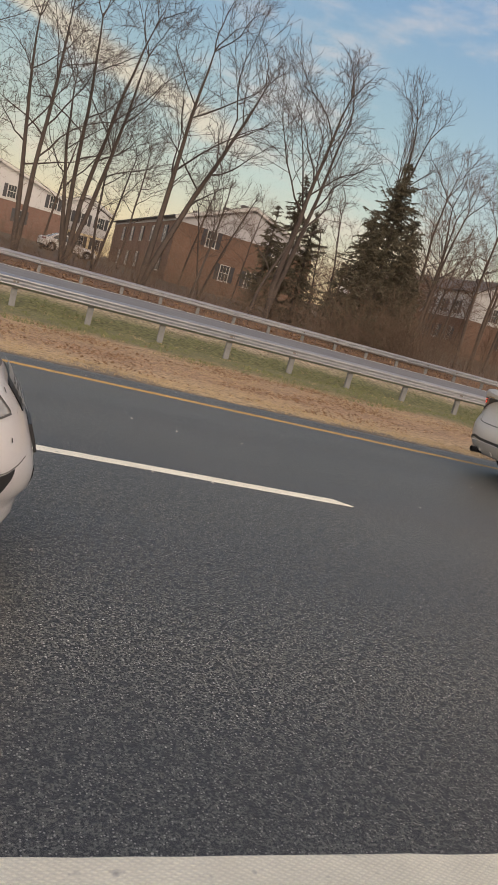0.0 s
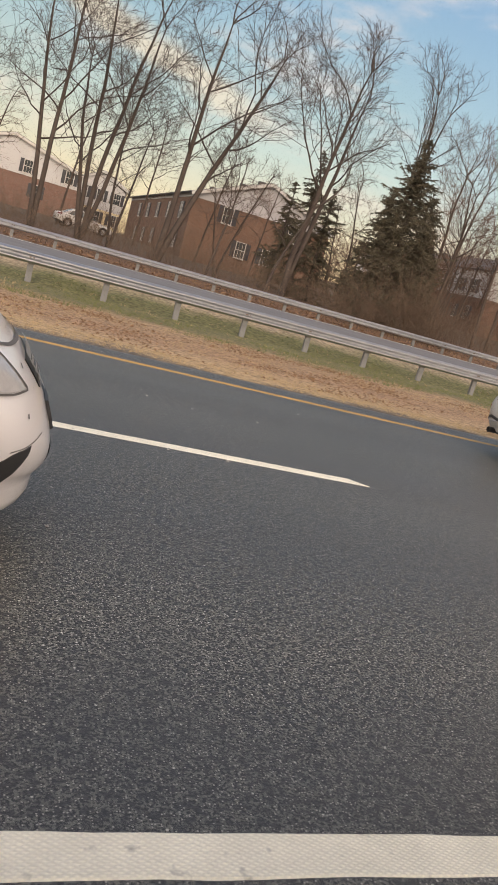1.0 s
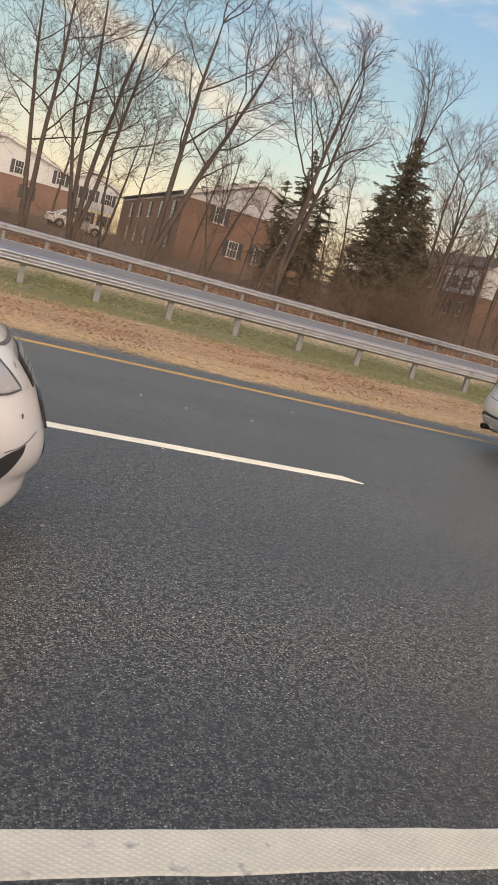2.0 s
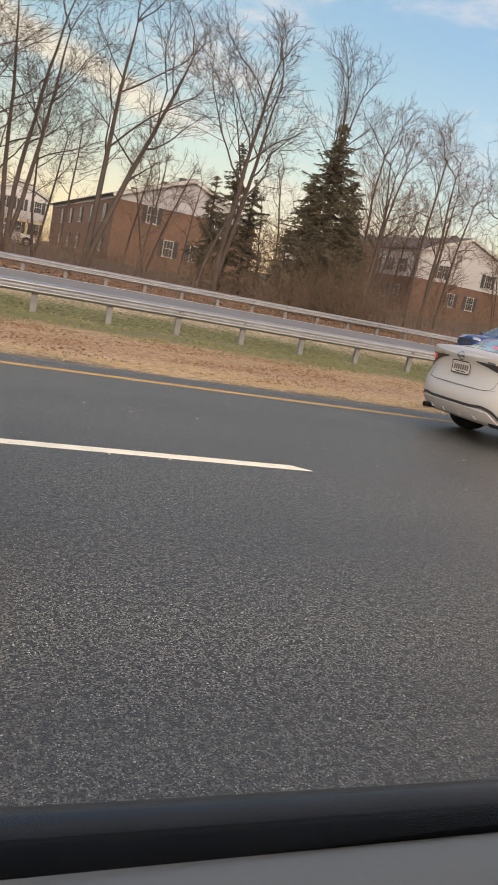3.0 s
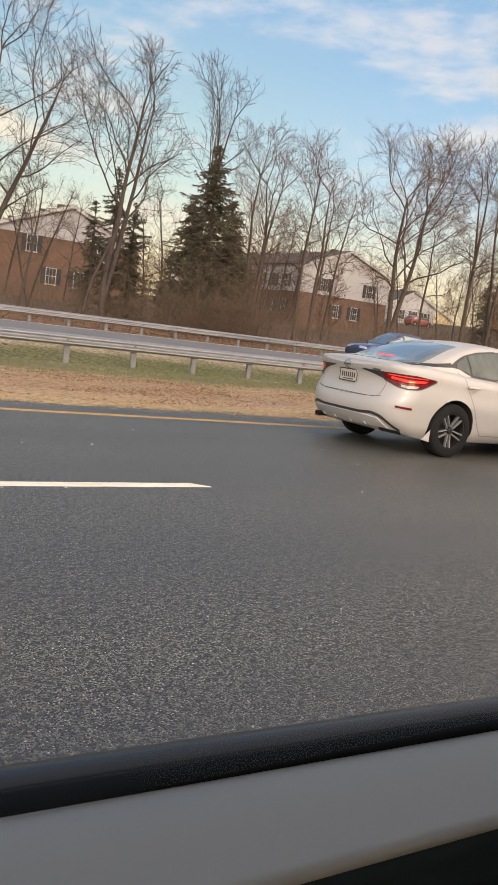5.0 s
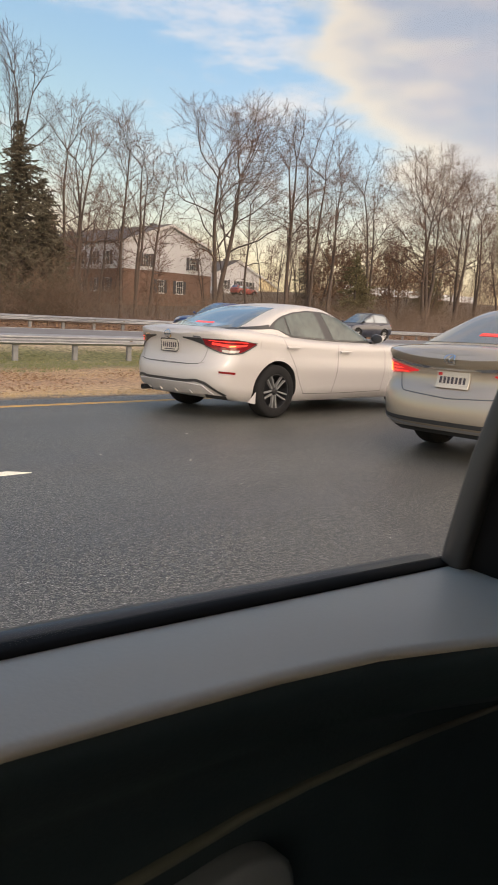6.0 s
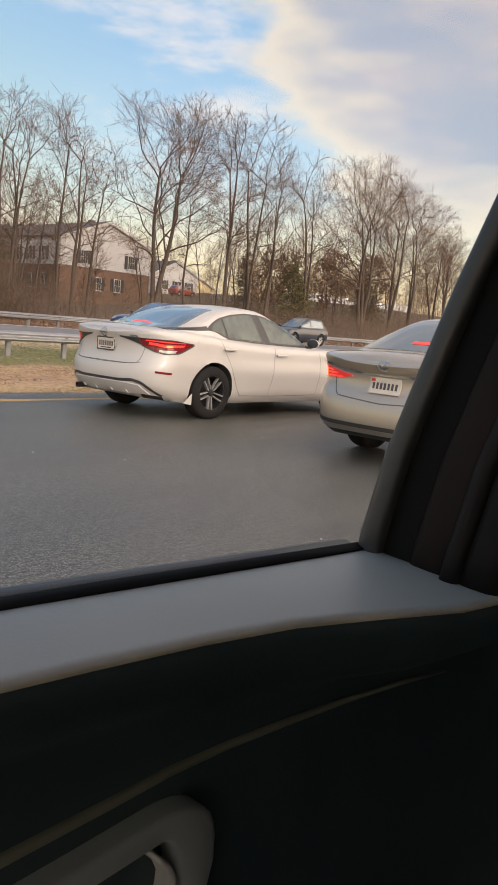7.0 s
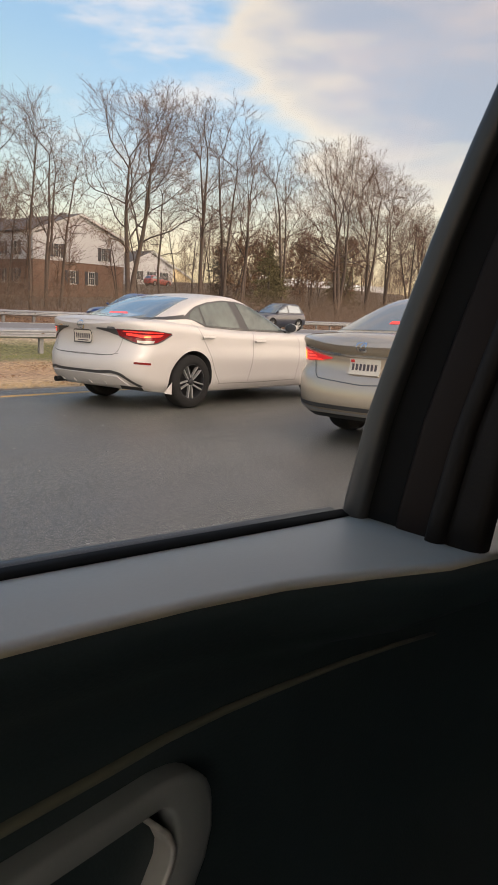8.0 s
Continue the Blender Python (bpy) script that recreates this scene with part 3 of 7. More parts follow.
# ---- guard rails ----
W_BEAM = [(-0.041, 0.156), (-0.030, 0.152), (-0.004, 0.128), (0.041, 0.098), (0.041, 0.066), (-0.030, 0.030), (-0.041, 0.012),
          (-0.041, -0.012), (-0.030, -0.030), (0.041, -0.066), (0.041, -0.098), (-0.004, -0.128), (-0.030, -0.152), (-0.041, -0.156)]


def guardrail(label, y, top, x0, count, face, x_off=0.0, block=True):
    """W-beam rail on steel posts; face: -1 when the beam faces the near road."""
    root = thing("guardrail", label, "guardrail", at=pose(0, y, 0))
    step = 1.95
    prof = [(-face * -a, b) for a, b in W_BEAM]
    prof = prof + [(a + 0.004 * face * -1, b) for a, b in reversed(prof)]
    beam_bm = extrude_profile(prof, 0, 3.91, steps=1)
    beam_me = link_mesh("beam", beam_bm, "galvanised")
    post_bm = bmesh.new()
    for a in ((-0.075, -0.05, 0.075, -0.043), (-0.075, 0.043, 0.075, 0.05), (-0.004, -0.043, 0.004, 0.043)):
        box(post_bm, a[0], a[1], -1.1, a[2], a[3], 0.0)
    post_me = link_mesh("post", post_bm, "galv_post")
    blk_me = link_mesh("block", boxed(-0.07, -0.09, -0.30, 0.07, 0.09, 0.02, bevel=0.008), "wood_block")
    bolt_me = link_mesh("bolt", lathe([(0.0, 0.02 * face), (0.018, 0.016 * face), (0.02, 0.0)], 8), "galvanised")
    rng = random.Random(int(y))
    for i in range(count):
        x = x0 + i * step
        if i % 2 == 0 and i + 2 <= count:
            b = new("beam", beam_me)
            b.parent, b.matrix_basis = root, pose(x - 0.95, 0.004 * (i % 4), top - 0.156, rng.uniform(-1.0, 1.0), 0, rng.uniform(-0.05, 0.05))
        p = new("post", post_me)
        p.parent, p.matrix_basis = root, pose(x, -face * 0.19, top - 0.01, rng.uniform(-1.2, 1.2), rng.uniform(-1.5, 1.5), 0)
        k = new("block", blk_me)
        k.parent, k.matrix_basis = root, pose(x, -face * 0.085, top - 0.02, 0, 0, rng.uniform(-2, 2))
        k.scale = (1, 0.45, 1)
        t = new("bolt", bolt_me)
        t.parent, t.matrix_basis = root, pose(x, face * 0.036, top - 0.156)
    return root


guardrail("galvanised steel guardrail with posts along the median", 20.8, 0.505, 3.60 - 1.95 * 8, 44, -1)
guardrail("galvanised steel guardrail beyond the opposite carriageway", 38.0, 0.96, 5.0 - 1.905 * 8, 80, -1)


# ---- houses ----
def window(parent, x, z, w=0.95, h=1.45, shutters=True, face=None, y=0.0, sill="white_trim"):
    """A double-hung window set in a wall that faces -y of the parent; face: a turn about z for side walls."""
    m = face if face is not None else Matrix.Identity(4)
    bm = bmesh.new()
    for a in ((-w / 2, -h / 2, -w / 2 + 0.06, h / 2), (w / 2 - 0.06, -h / 2, w / 2, h / 2), (-w / 2 + 0.06, -h / 2, w / 2 - 0.06, -h / 2 + 0.06), (-w / 2 + 0.06, h / 2 - 0.06, w / 2 - 0.06, h / 2), (-w / 2 + 0.06, -0.025, w / 2 - 0.06, 0.025)):
        box(bm, a[0], -0.05, a[1], a[2], 0.04, a[3])
    for i in (-1, 1):
        box(bm, i * (w / 6) - 0.012, -0.03, -h / 2 + 0.07, i * (w / 6) + 0.012, 0.02, -0.03)
        box(bm, i * (w / 6) - 0.012, -0.03, 0.03, i * (w / 6) + 0.012, 0.02, h / 2 - 0.07)
    at = m @ pose(x, y, z)
    win = part("window", bm, "white_trim", parent, at=at)
    part("pane", boxed(-w / 2 + 0.02, -0.012, -h / 2 + 0.02, w / 2 - 0.02, 0.02, h / 2 - 0.02), "window_glass", win)
    part("sill", boxed(-w / 2 - 0.06, -0.12, -h / 2 - 0.07, w / 2 + 0.06, 0.02, -h / 2), sill, win)
    if shutters:
        for i in (-1, 1):
            sb = bmesh.new()
            xs = i * (w / 2 + 0.24)
            box(sb, xs - 0.2, -0.045, -h / 2, xs + 0.2, 0.02, h / 2)
            for q in range(8):
                zz = -h / 2 + 0.12 + q * (h - 0.24) / 7
                box(sb, xs - 0.15, -0.06, zz, xs + 0.15, -0.045, zz + 0.06)
            part("shutter", sb, "shutter", win, "black louvred shutter")


def gable_house(label, x0, x1, y0, length, base, split, eave, peak, upper="siding", lower="brick", roof="shingle", front=(), side=(), side_lower=None, over=0.35, dormer_step=0.0):
    """A row of houses, gable end towards the road, its long side along y. split: height where siding takes over from brick."""
    xm, half = (x0 + x1) / 2, (x1 - x0) / 2
    root = thing("house", label, "house", at=pose(xm, y0, 0))
    low = bmesh.new()
    box(low, -half, 0, base - 1.5, half, length, split)
    part("wall", low, lower, root)
    up = bmesh.new()
    e = 0.04
    ring = [(-half - e, split), (half + e, split), (half + e, eave), (0, peak - 0.05), (-half - e, eave)]
    a = [up.verts.new((x, -e, z)) for x, z in ring]
    b = [up.verts.new((x, length + e, z)) for x, z in ring]
    up.faces.new(a)
    up.faces.new(list(reversed(b)))
    for i in range(5):
        j = (i + 1) % 5
        up.faces.new((a[i], b[i], b[j], a[j]))
    bmesh.ops.recalc_face_normals(up, faces=up.faces)
    wall2 = part("gable_wall", up, upper, root, "pale horizontal siding")
    # lapped boards on the gable end
    boards = bmesh.new()
    z = split
    while z < peak - 0.3:
        hw = half + e if z < eave else (half + e) * (peak - 0.05 - z - 0.2) / (peak - 0.05 - eave)
        if hw > 0.1:
            box(boards, -hw, -e - 0.035, z, hw, -e, z + 0.05)
        z += 0.2
    tagged(part("boards", boards, upper, root), kind="stuff")
    slope = math.atan2(peak - eave, half)
    for s in (-1, 1):
        rb = bmesh.new()
        L = (half + over) / math.cos(slope)
        box(rb, 0, -over, -0.02, L, length + over, 0.14, bevel=0.02)
        m = Matrix.Translation((0, 0, peak)) @ Matrix.Diagonal((s, 1, 1, 1)) @ Matrix.Rotation(slope, 4, "Y")
        bmesh.ops.transform(rb, matrix=m, verts=rb.verts)
        bmesh.ops.recalc_face_normals(rb, faces=rb.faces)
        rf = part("roof", rb, roof, root)
        fb = bmesh.new()
        box(fb, 0, -over - 0.05, -0.20, L, -over - 0.012, 0.10)
        bmesh.ops.transform(fb, matrix=m, verts=fb.verts)
        bmesh.ops.recalc_face_normals(fb, faces=fb.faces)
        part("bargeboard", fb, "white_trim", rf)
    for k in range(int(length // 6)):
        cb = boxed(-0.3, 3 + k * 6, peak - 0.25, 0.3, 3.6 + k * 6, peak + 0.35, bevel=0.02)
        part("chimney", cb, "shingle", root, "small dark roof vent")
    for x, z in front:
        window(root, x, z, y=-0.03 if z < split else -0.09)
    turn = Matrix.Translation((-half, 0, 0)) @ Matrix.Rotation(radians(-90), 4, "Z")
    for yy, z in side:
        window(root, -yy, z, w=0.9, h=1.5, face=turn, y=-0.06)
    return root


gable_house("red-brown brick row house with pale sided gable and shuttered windows", 16.3, 29.7, 70, 34, 1.3, 7.05, 7.45, 10.05,
            roof="shingle", front=[(-3.3, 6.3), (3.1, 6.35), (-1.4, 3.72), (1.15, 3.72)], side=[(3.5 + 5.6 * i, z) for i in range(5) for z in (5.9, 3.2)])
gable_house("brick and white-sided row house with dark roof and shuttered windows", 49.8, 62.2, 72, 34, 2.2, 6.2, 9.2, 11.4,
            upper="siding_white", roof="shingle", front=[(-3.2, 7.3), (3.3, 7.35), (-1.2, 4.58), (1.5, 4.6)], side=[(3 + 2.6 * i, z) for i in range(10) for z in (7.4, 4.5)])
gable_house("dark brick house with white siding and a low gable", -7, 9.3, 95, 20, 2.4, 5.8, 7.4, 9.8, lower="brick_dark", upper="siding_white",
            front=[(-5.2, 6.8), (1.9, 6.8), (6.5, 6.9), (-3, 4.4), (3.2, 4.4)])
gable_house("small white house with dark roof behind bare trees", 85.5, 95.2, 98, 12, 4.2, 4.6, 8.8, 11.0, upper="siding_white", lower="siding_white",
            front=[(-2.8, 7.0), (2.8, 7.0), (0, 7.0)])
gable_house("low tan house with dark roof among trees", 103, 114, 112, 12, 4.6, 4.9, 7.8, 10.2, upper="siding_yellow", lower="brick", front=[(-2, 6.4), (2, 6.4)])
gable_house("distant cream row house with shuttered windows", 9.6, 16.0, 108, 18, 2.4, 5.0, 8.3, 9.8, upper="siding_white", lower="siding_yellow",
            roof="shingle_pale", front=[(-2.2, 6.8), (0, 6.8), (2.2, 6.8), (-2.2, 4.0), (0, 4.0), (2.2, 4.0)])


def fence_run(x0, x1, y, h=1.6):
    root = thing("fence", "white vinyl privacy fence behind the trees", "fence", at=pose(0, y, 0))
    x = x0
    while x < x1:
        z = ground_z(x, y)
        part("panel", boxed(x + 0.06, -0.03, z - 0.6, x + 2.34, 0.03, z + h, bevel=0.01), "fence", root)
        part("post", boxed(x - 0.06, -0.06, z - 0.7, x + 0.06, 0.06, z + h + 0.12, bevel=0.01), "fence", root)
        x += 2.4


fence_run(118, 168, 100, 1.9)


# ---- trees ----
def tube(V, F, p0, p1, r0, r1, sides):
    d = p1 - p0
    if d.length < 1e-5:
        return
    d.normalize()
    u = d.orthogonal().normalized()
    v = d.cross(u)
    b = len(V)
    for p, r in ((p0, r0), (p1, r1)):
        for i in range(sides):
            a = 2 * math.pi * i / sides
            V.append(tuple(p + (u * math.cos(a) + v * math.sin(a)) * r))
    for i in range(sides):
        j = (i + 1) % sides
        F.append((b + i, b + j, b + sides + j, b + sides + i))


def twig_cone(V, F, p0, p1, r):
    """The last, tapering end of a twig."""
    d = (p1 - p0).normalized()
    u = d.orthogonal().normalized() * r
    v = d.cross(u)
    b = len(V)
    V += [tuple(p0 + u), tuple(p0 - u * 0.5 + v * 0.87), tuple(p0 - u * 0.5 - v * 0.87), tuple(p1)]
    F += [(b, b + 1, b + 3), (b + 1, b + 2, b + 3), (b + 2, b, b + 3)]


def room(p, d, env):
    """How far a shoot can run from p along d before it leaves the crown's rounded outline."""
    c, rad = env
    qx, qy, qz = (p.x - c.x) / rad.x, (p.y - c.y) / rad.y, (p.z - c.z) / rad.z
    vx, vy, vz = d.x / rad.x, d.y / rad.y, d.z / rad.z
    run = 0.0
    while run < 12 and abs(qx + vx * run) ** 2.7 + abs(qy + vy * run) ** 2.7 + abs(qz + vz * run) ** 2.7 < 1:
        run += 0.3
    return run


SIDES, STEPS = (8, 5, 4, 3), (11, 7, 4, 2)
TWIST, LIFT = (0.05, 0.14, 0.20, 0.16), (0.02, 0.09, 0.06, 0.04)


def limb(rng, store, p, d, length, r, level, spec, env):
    """One limb that wanders and rises, with the side shoots it carries: stem, limb, branch, shoot, twig."""
    n = STEPS[level]
    pts, rad, seg = [p.copy()], [r], length / n
    tip = 0.018 + r * 0.6 * (0.95 - spec["lead"]) if level == 0 else 0.007
    for i in range(n):
        w = TWIST[level] * (spec["wob"] if level else 0.8)
        d = (d + Vector((rng.gauss(0, w), rng.gauss(0, w), rng.gauss(0, w * 0.7) + LIFT[level] * spec["rise"]))).normalized()
        p = p + d * seg
        pts.append(p.copy())
        rad.append(tip + (r - tip) * (1 - (i + 1) / n) ** (0.85 if level else 0.75) if r > tip else r * 0.8)
    V, F = store[0 if level <= 1 else 1]
    for i in range(n):
        tube(V, F, pts[i], pts[i + 1], rad[i], rad[i + 1], SIDES[level])
    first = spec["low"] if level == 0 else (0.22, 0.12, 0.08)[level - 1]
    kids = int((spec["limbs"], length * spec["dense"] + 3, length * 2.9 * spec["fine"] + 2, length * 4.2 * spec["fine"] + 1.5)[level])
    a0, a1 = spec["angle"] if level < 2 else (28, 62)
    for k in range(kids):
        fork = level == 0 and k >= kids - 3
        f = 0.985 if fork else first + (0.985 - first) * ((k + rng.uniform(0.1, 0.9)) / kids) ** 0.85
        i = min(n - 1, int(f * n))
        base = pts[i].lerp(pts[i + 1], f * n - i)
        axis = (pts[i + 1] - pts[i]).normalized()
        side = axis.orthogonal().normalized()
        side.rotate(Matrix.Rotation(k * 2.4 + rng.uniform(-0.5, 0.5), 3, axis))
        if level:
            side = (side + Vector((0, 0, 0.25))).normalized()
        ang = radians(rng.uniform(16, 44) if fork else rng.uniform(a0, a1) * (1.2 - 0.5 * f))
        nd = (axis * math.cos(ang) + side * math.sin(ang)).normalized()
        if level == 3:
            twig_cone(V, F, base, base + nd * rng.uniform(0.16, 0.46), 0.0058)
            continue
        free = room(base, nd, env)
        if level == 0:
            ln = min(free * rng.uniform(0.78, 0.98), spec["top"] * 0.5) + 0.2
        elif level == 1:
            ln = min(free + 0.35, length * 0.62 * (1.15 - 0.6 * f)) * rng.uniform(0.65, 1.1) + 0.2
        else:
            ln = min(free + 0.3, rng.uniform(0.4, 1.0) * (0.5 + 0.3 * length))
        limb(rng, store, base, nd, ln, max((0.02, 0.011, 0.0075)[level], rad[i] * (0.7 if fork else (0.46, 0.46, 0.5)[level])), level + 1, spec, env)


HABIT = dict(limbs=13, low=0.34, angle=(40, 76), dense=1.75, fine=0.85, rise=0.35, wob=1.35, lead=0.86)


def tree(x, y, h, r, seed, label, stems=((0, 0, 1.0),), wide=3.0, shift=0.0, bark="bark", twig="twig", group="", leafy=0, **over):
    """A bare broadleaf tree of height h, its rounded crown wide metres in radius and shifted along x.
    stems: lean in degrees, heading in degrees, share of the height, for each main stem."""
    rng = random.Random(seed)
    spec = dict(HABIT, top=h)
    spec.update(over)
    low = spec["low"] * 0.72 * h
    env = (Vector((shift, 0, (low + h) / 2)), Vector((wide, wide * 0.85, (h - low) / 2)))
    spec["limbs"] = max(5, int(spec["limbs"] * (1.0, 0.72, 0.58, 0.5)[len(stems) - 1]))
    store = [([], []), ([], [])]
    for lean, head, share in stems:
        a, b = radians(lean), radians(head)
        d = Vector((math.sin(a) * math.cos(b), math.sin(a) * math.sin(b), math.cos(a)))
        limb(rng, store, Vector((rng.uniform(-0.1, 0.1), rng.uniform(-0.1, 0.1), -0.3)), d, h * share * spec["lead"] + 0.3, r * (0.55 + 0.35 * share), 0, spec, env)
    root = thing("tree", label, "tree", group, at=pose(x, y, ground_z(x, y)))
    t = new("trunk", bulk("trunk", *store[0], bark, True))
    c = new("crown", bulk("crown", *store[1], twig, True))
    t.parent = c.parent = root
    if leafy:
        V, F = [], []
        ends = store[1][0]
        for i in range(leafy):
            p = Vector(ends[rng.randrange(len(ends))])
            if p.z < 0.6:
                continue
            u, v = (Vector((rng.gauss(0, 0.06), rng.gauss(0, 0.06), rng.gauss(0, 0.05))) for _ in range(2))
            b = len(V)
            V += [tuple(p - u), tuple(p + v), tuple(p + u), tuple(p - v)]
            F.append((b, b + 1, b + 2, b + 3))
        lf = new("leaves", bulk("leaves", V, F, "dead_leaf"))
        lf.parent = root
    return root


def conifer(x, y, h, spread, seed, label, needles="needles", gap=0.12, leaders=((0, 0, 1.0),), thick=1.0):
    """A ragged conifer: boughs at odd heights, drooping and turning up at their ends, hung with fine sprays."""
    rng = random.Random(seed)
    root = thing("conifer", label, "tree", at=pose(x, y, ground_z(x, y)))
    V, F, V2, F2 = [], [], [], []
    for ox, oy, share in leaders:
        top = h * share
        shift = rng.uniform(0, 50)
        for i in range(8):
            tube(V, F, Vector((ox, oy, top * i / 8 - 0.3)), Vector((ox, oy, top * (i + 1) / 8 - 0.3)), 0.2 * share * (1 - i / 8) + 0.015, 0.2 * share * (1 - (i + 1) / 8) + 0.015, 6)
        for q in range(int(top * 26 * thick)):
            z = top * (rng.uniform(0.02, 0.985))
            a = rng.uniform(0, 6.283)
            room = noise.noise(Vector((math.cos(a) * 1.1 + shift, math.sin(a) * 1.1, z * 0.45))) * 0.7 + 1.0
            if rng.random() < gap or room < 0.45:
                continue
            ln = spread * share * (1 - z / top) ** 0.75 * rng.uniform(0.45, 1.05) * room + 0.12
            out = Vector((math.cos(a), math.sin(a), 0))
            p = Vector((ox, oy, z))
            n = 5
            el = rng.uniform(-0.45, 0.8)
            sag = rng.uniform(0.0, 1.5)
            for s in range(n):
                d = (out + Vector((rng.gauss(0, 0.12), rng.gauss(0, 0.12), el))).normalized()
                p2 = p + d * (ln / n)
                tube(V, F, p, p2, 0.022 * (1 - s / n) + 0.005, 0.022 * (1 - (s + 1) / n) + 0.004, 3)
                for m in range(int(4 + ln / n * 40)):
                    c = p.lerp(p2, rng.random())
                    sd = Vector((rng.gauss(0, 1), rng.gauss(0, 1), rng.gauss(-0.55, 0.5))) + out * 0.7
                    sd = sd.normalized() * rng.uniform(0.12, 0.36) * (0.3 + 0.7 * min(1.0, ln / 0.9))
                    w = Vector((rng.gauss(0, 1), rng.gauss(0, 1), rng.gauss(0, 1))).normalized() * 0.036
                    b = len(V2)
                    V2 += [tuple(c - w), tuple(c + w), tuple(c + sd)]
                    F2.append((b, b + 1, b + 2))
                p = p2
                el += (-0.30, -0.22, -0.05, 0.1, 0.2)[s] * sag
    t = new("trunk", bulk("trunk", V, F, "bark"))
    c = new("crown", bulk("crown", V2, F2, needles))
    t.parent = c.parent = root
    return root


BARE = "tall bare winter tree with fine brown twigs"
WARM = dict(bark="bark_warm", twig="twig_warm", lead=0.76, dense=1.5, rise=0.0)
tree(9.1, 44, 16.2, 0.22, 11, "tall leaning bare tree with a forked grey-brown trunk", stems=((4, 0, 0.95), (13, 5, 1.0)), wide=4.3, shift=2.2, low=0.34, limbs=15)
tree(2.4, 43.5, 15.0, 0.17, 12, BARE, stems=((3, 10, 1.0), (7, 190, 0.9)), wide=3.5, shift=0.6)
tree(5.0, 45, 15.8, 0.17, 13, "clump of slender bare trunks rising from brush", stems=((3, 180, 0.95), (7, 20, 1.0), (15, 0, 0.9), (9, 200, 0.7)), wide=4.0, shift=0.6)
tree(7.0, 47, 10.4, 0.10, 14, BARE, stems=((5, 160, 0.9), (12, 10, 0.8)), wide=2.4, limbs=10)
tree(11.8, 43, 8.6, 0.09, 24, BARE, stems=((6, 10, 1.0),), wide=2.0, limbs=9, shift=0.4)
tree(13.5, 47, 8.0, 0.09, 35, BARE, stems=((4, 10, 1.0), (12, 170, 0.8)), wide=2.2, limbs=9)
tree(16.8, 44, 15.6, 0.22, 15, "tall bare tree with upswept branches beside brick house", stems=((1, 180, 1.0), (5, 10, 0.95)), wide=4.0, shift=0.1, low=0.40, angle=(30, 62), limbs=15)
tree(15.4, 43, 6.6, 0.12, 16, "broken leaning trunk with few bare branches", stems=((10, 0, 1.0),), wide=1.3, limbs=5, dense=1.0, fine=0.6)
tree(24.2, 47, 16.9, 0.17, 17, "slender bare tree with steep branches behind conifer", stems=((1, 180, 1.0), (4, 30, 0.96)), wide=3.0, low=0.5, angle=(24, 50), limbs=11, rise=0.5, dense=1.3, fine=0.75)
tree(28.0, 46, 13.9, 0.15, 18, BARE, stems=((5, 180, 1.0), (9, 0, 0.95)), wide=3.1, **WARM)
tree(30.9, 50, 14.6, 0.15, 19, BARE, stems=((2, 0, 1.0), (8, 120, 0.9)), wide=2.6, **WARM)
tree(33.2, 48, 15.2, 0.14, 34, BARE, stems=((3, 180, 1.0),), wide=2.5, limbs=15, **WARM)
tree(35.9, 50, 14.9, 0.16, 20, BARE, stems=((4, 180, 1.0), (8, 30, 0.92)), wide=3.0, **WARM)
tree(38.8, 52, 13.0, 0.14, 21, BARE, stems=((3, 0, 1.0),), wide=2.5, **WARM)
tree(43.9, 50, 18.2, 0.27, 22, "broad bare oak with spreading crooked limbs", stems=((1, 180, 1.0), (3, 5, 0.96)), wide=6.6, shift=0.4, low=0.32, angle=(36, 76), wob=1.9, limbs=16, **dict(WARM, lead=0.66))
tree(49.4, 52, 13.6, 0.14, 36, BARE, stems=((3, 180, 1.0),), wide=2.6, **WARM)
tree(52.4, 50, 19.0, 0.22, 23, BARE, stems=((1, 180, 1.0), (5, 0, 0.95)), wide=3.9, shift=0.5, wob=1.2, **WARM)
tree(56.6, 51, 19.2, 0.20, 25, BARE, stems=((3, 0, 1.0), (7, 180, 0.9)), wide=4.3, wob=1.2, **WARM)
tree(60.4, 52, 18.0, 0.18, 26, BARE, stems=((5, 0, 1.0), (5, 200, 0.85)), wide=3.8, **WARM)
tree(66.4, 52, 17.4, 0.19, 27, BARE, stems=((3, 180, 1.0), (7, 0, 0.9)), wide=4.4, **WARM)
tree(77.4, 52, 19.4, 0.26, 28, "broad bare tree with a rounded crown of fine twigs", stems=((2, 180, 1.0), (11, 180, 0.9), (12, 0, 0.92)), wide=7.8, low=0.28, angle=(34, 72), limbs=16, **dict(WARM, lead=0.66))
tree(88.0, 55, 19.2, 0.26, 29, BARE, stems=((3, 0, 1.0), (10, 0, 0.88)), wide=6.6, low=0.28, angle=(36, 72), limbs=14, **WARM)
tree(98.0, 58, 18.2, 0.24, 30, BARE, stems=((3, 180, 1.0), (9, 30, 0.85)), wide=6.0, low=0.28, angle=(36, 72), limbs=13, **WARM)
tree(-2.5, 46, 15.5, 0.2, 31, BARE, stems=((4, 0, 1.0), (10, 180, 0.9)), wide=3.8)
tree(-7.0, 47, 14.5, 0.18, 32, BARE, stems=((4, 180, 1.0),), wide=3.6)
tree(108, 60, 15.4, 0.22, 37, BARE, stems=((3, 0, 1.0), (10, 180, 0.85)), wide=5.4, low=0.22, angle=(30, 62), fine=0.85, **WARM)
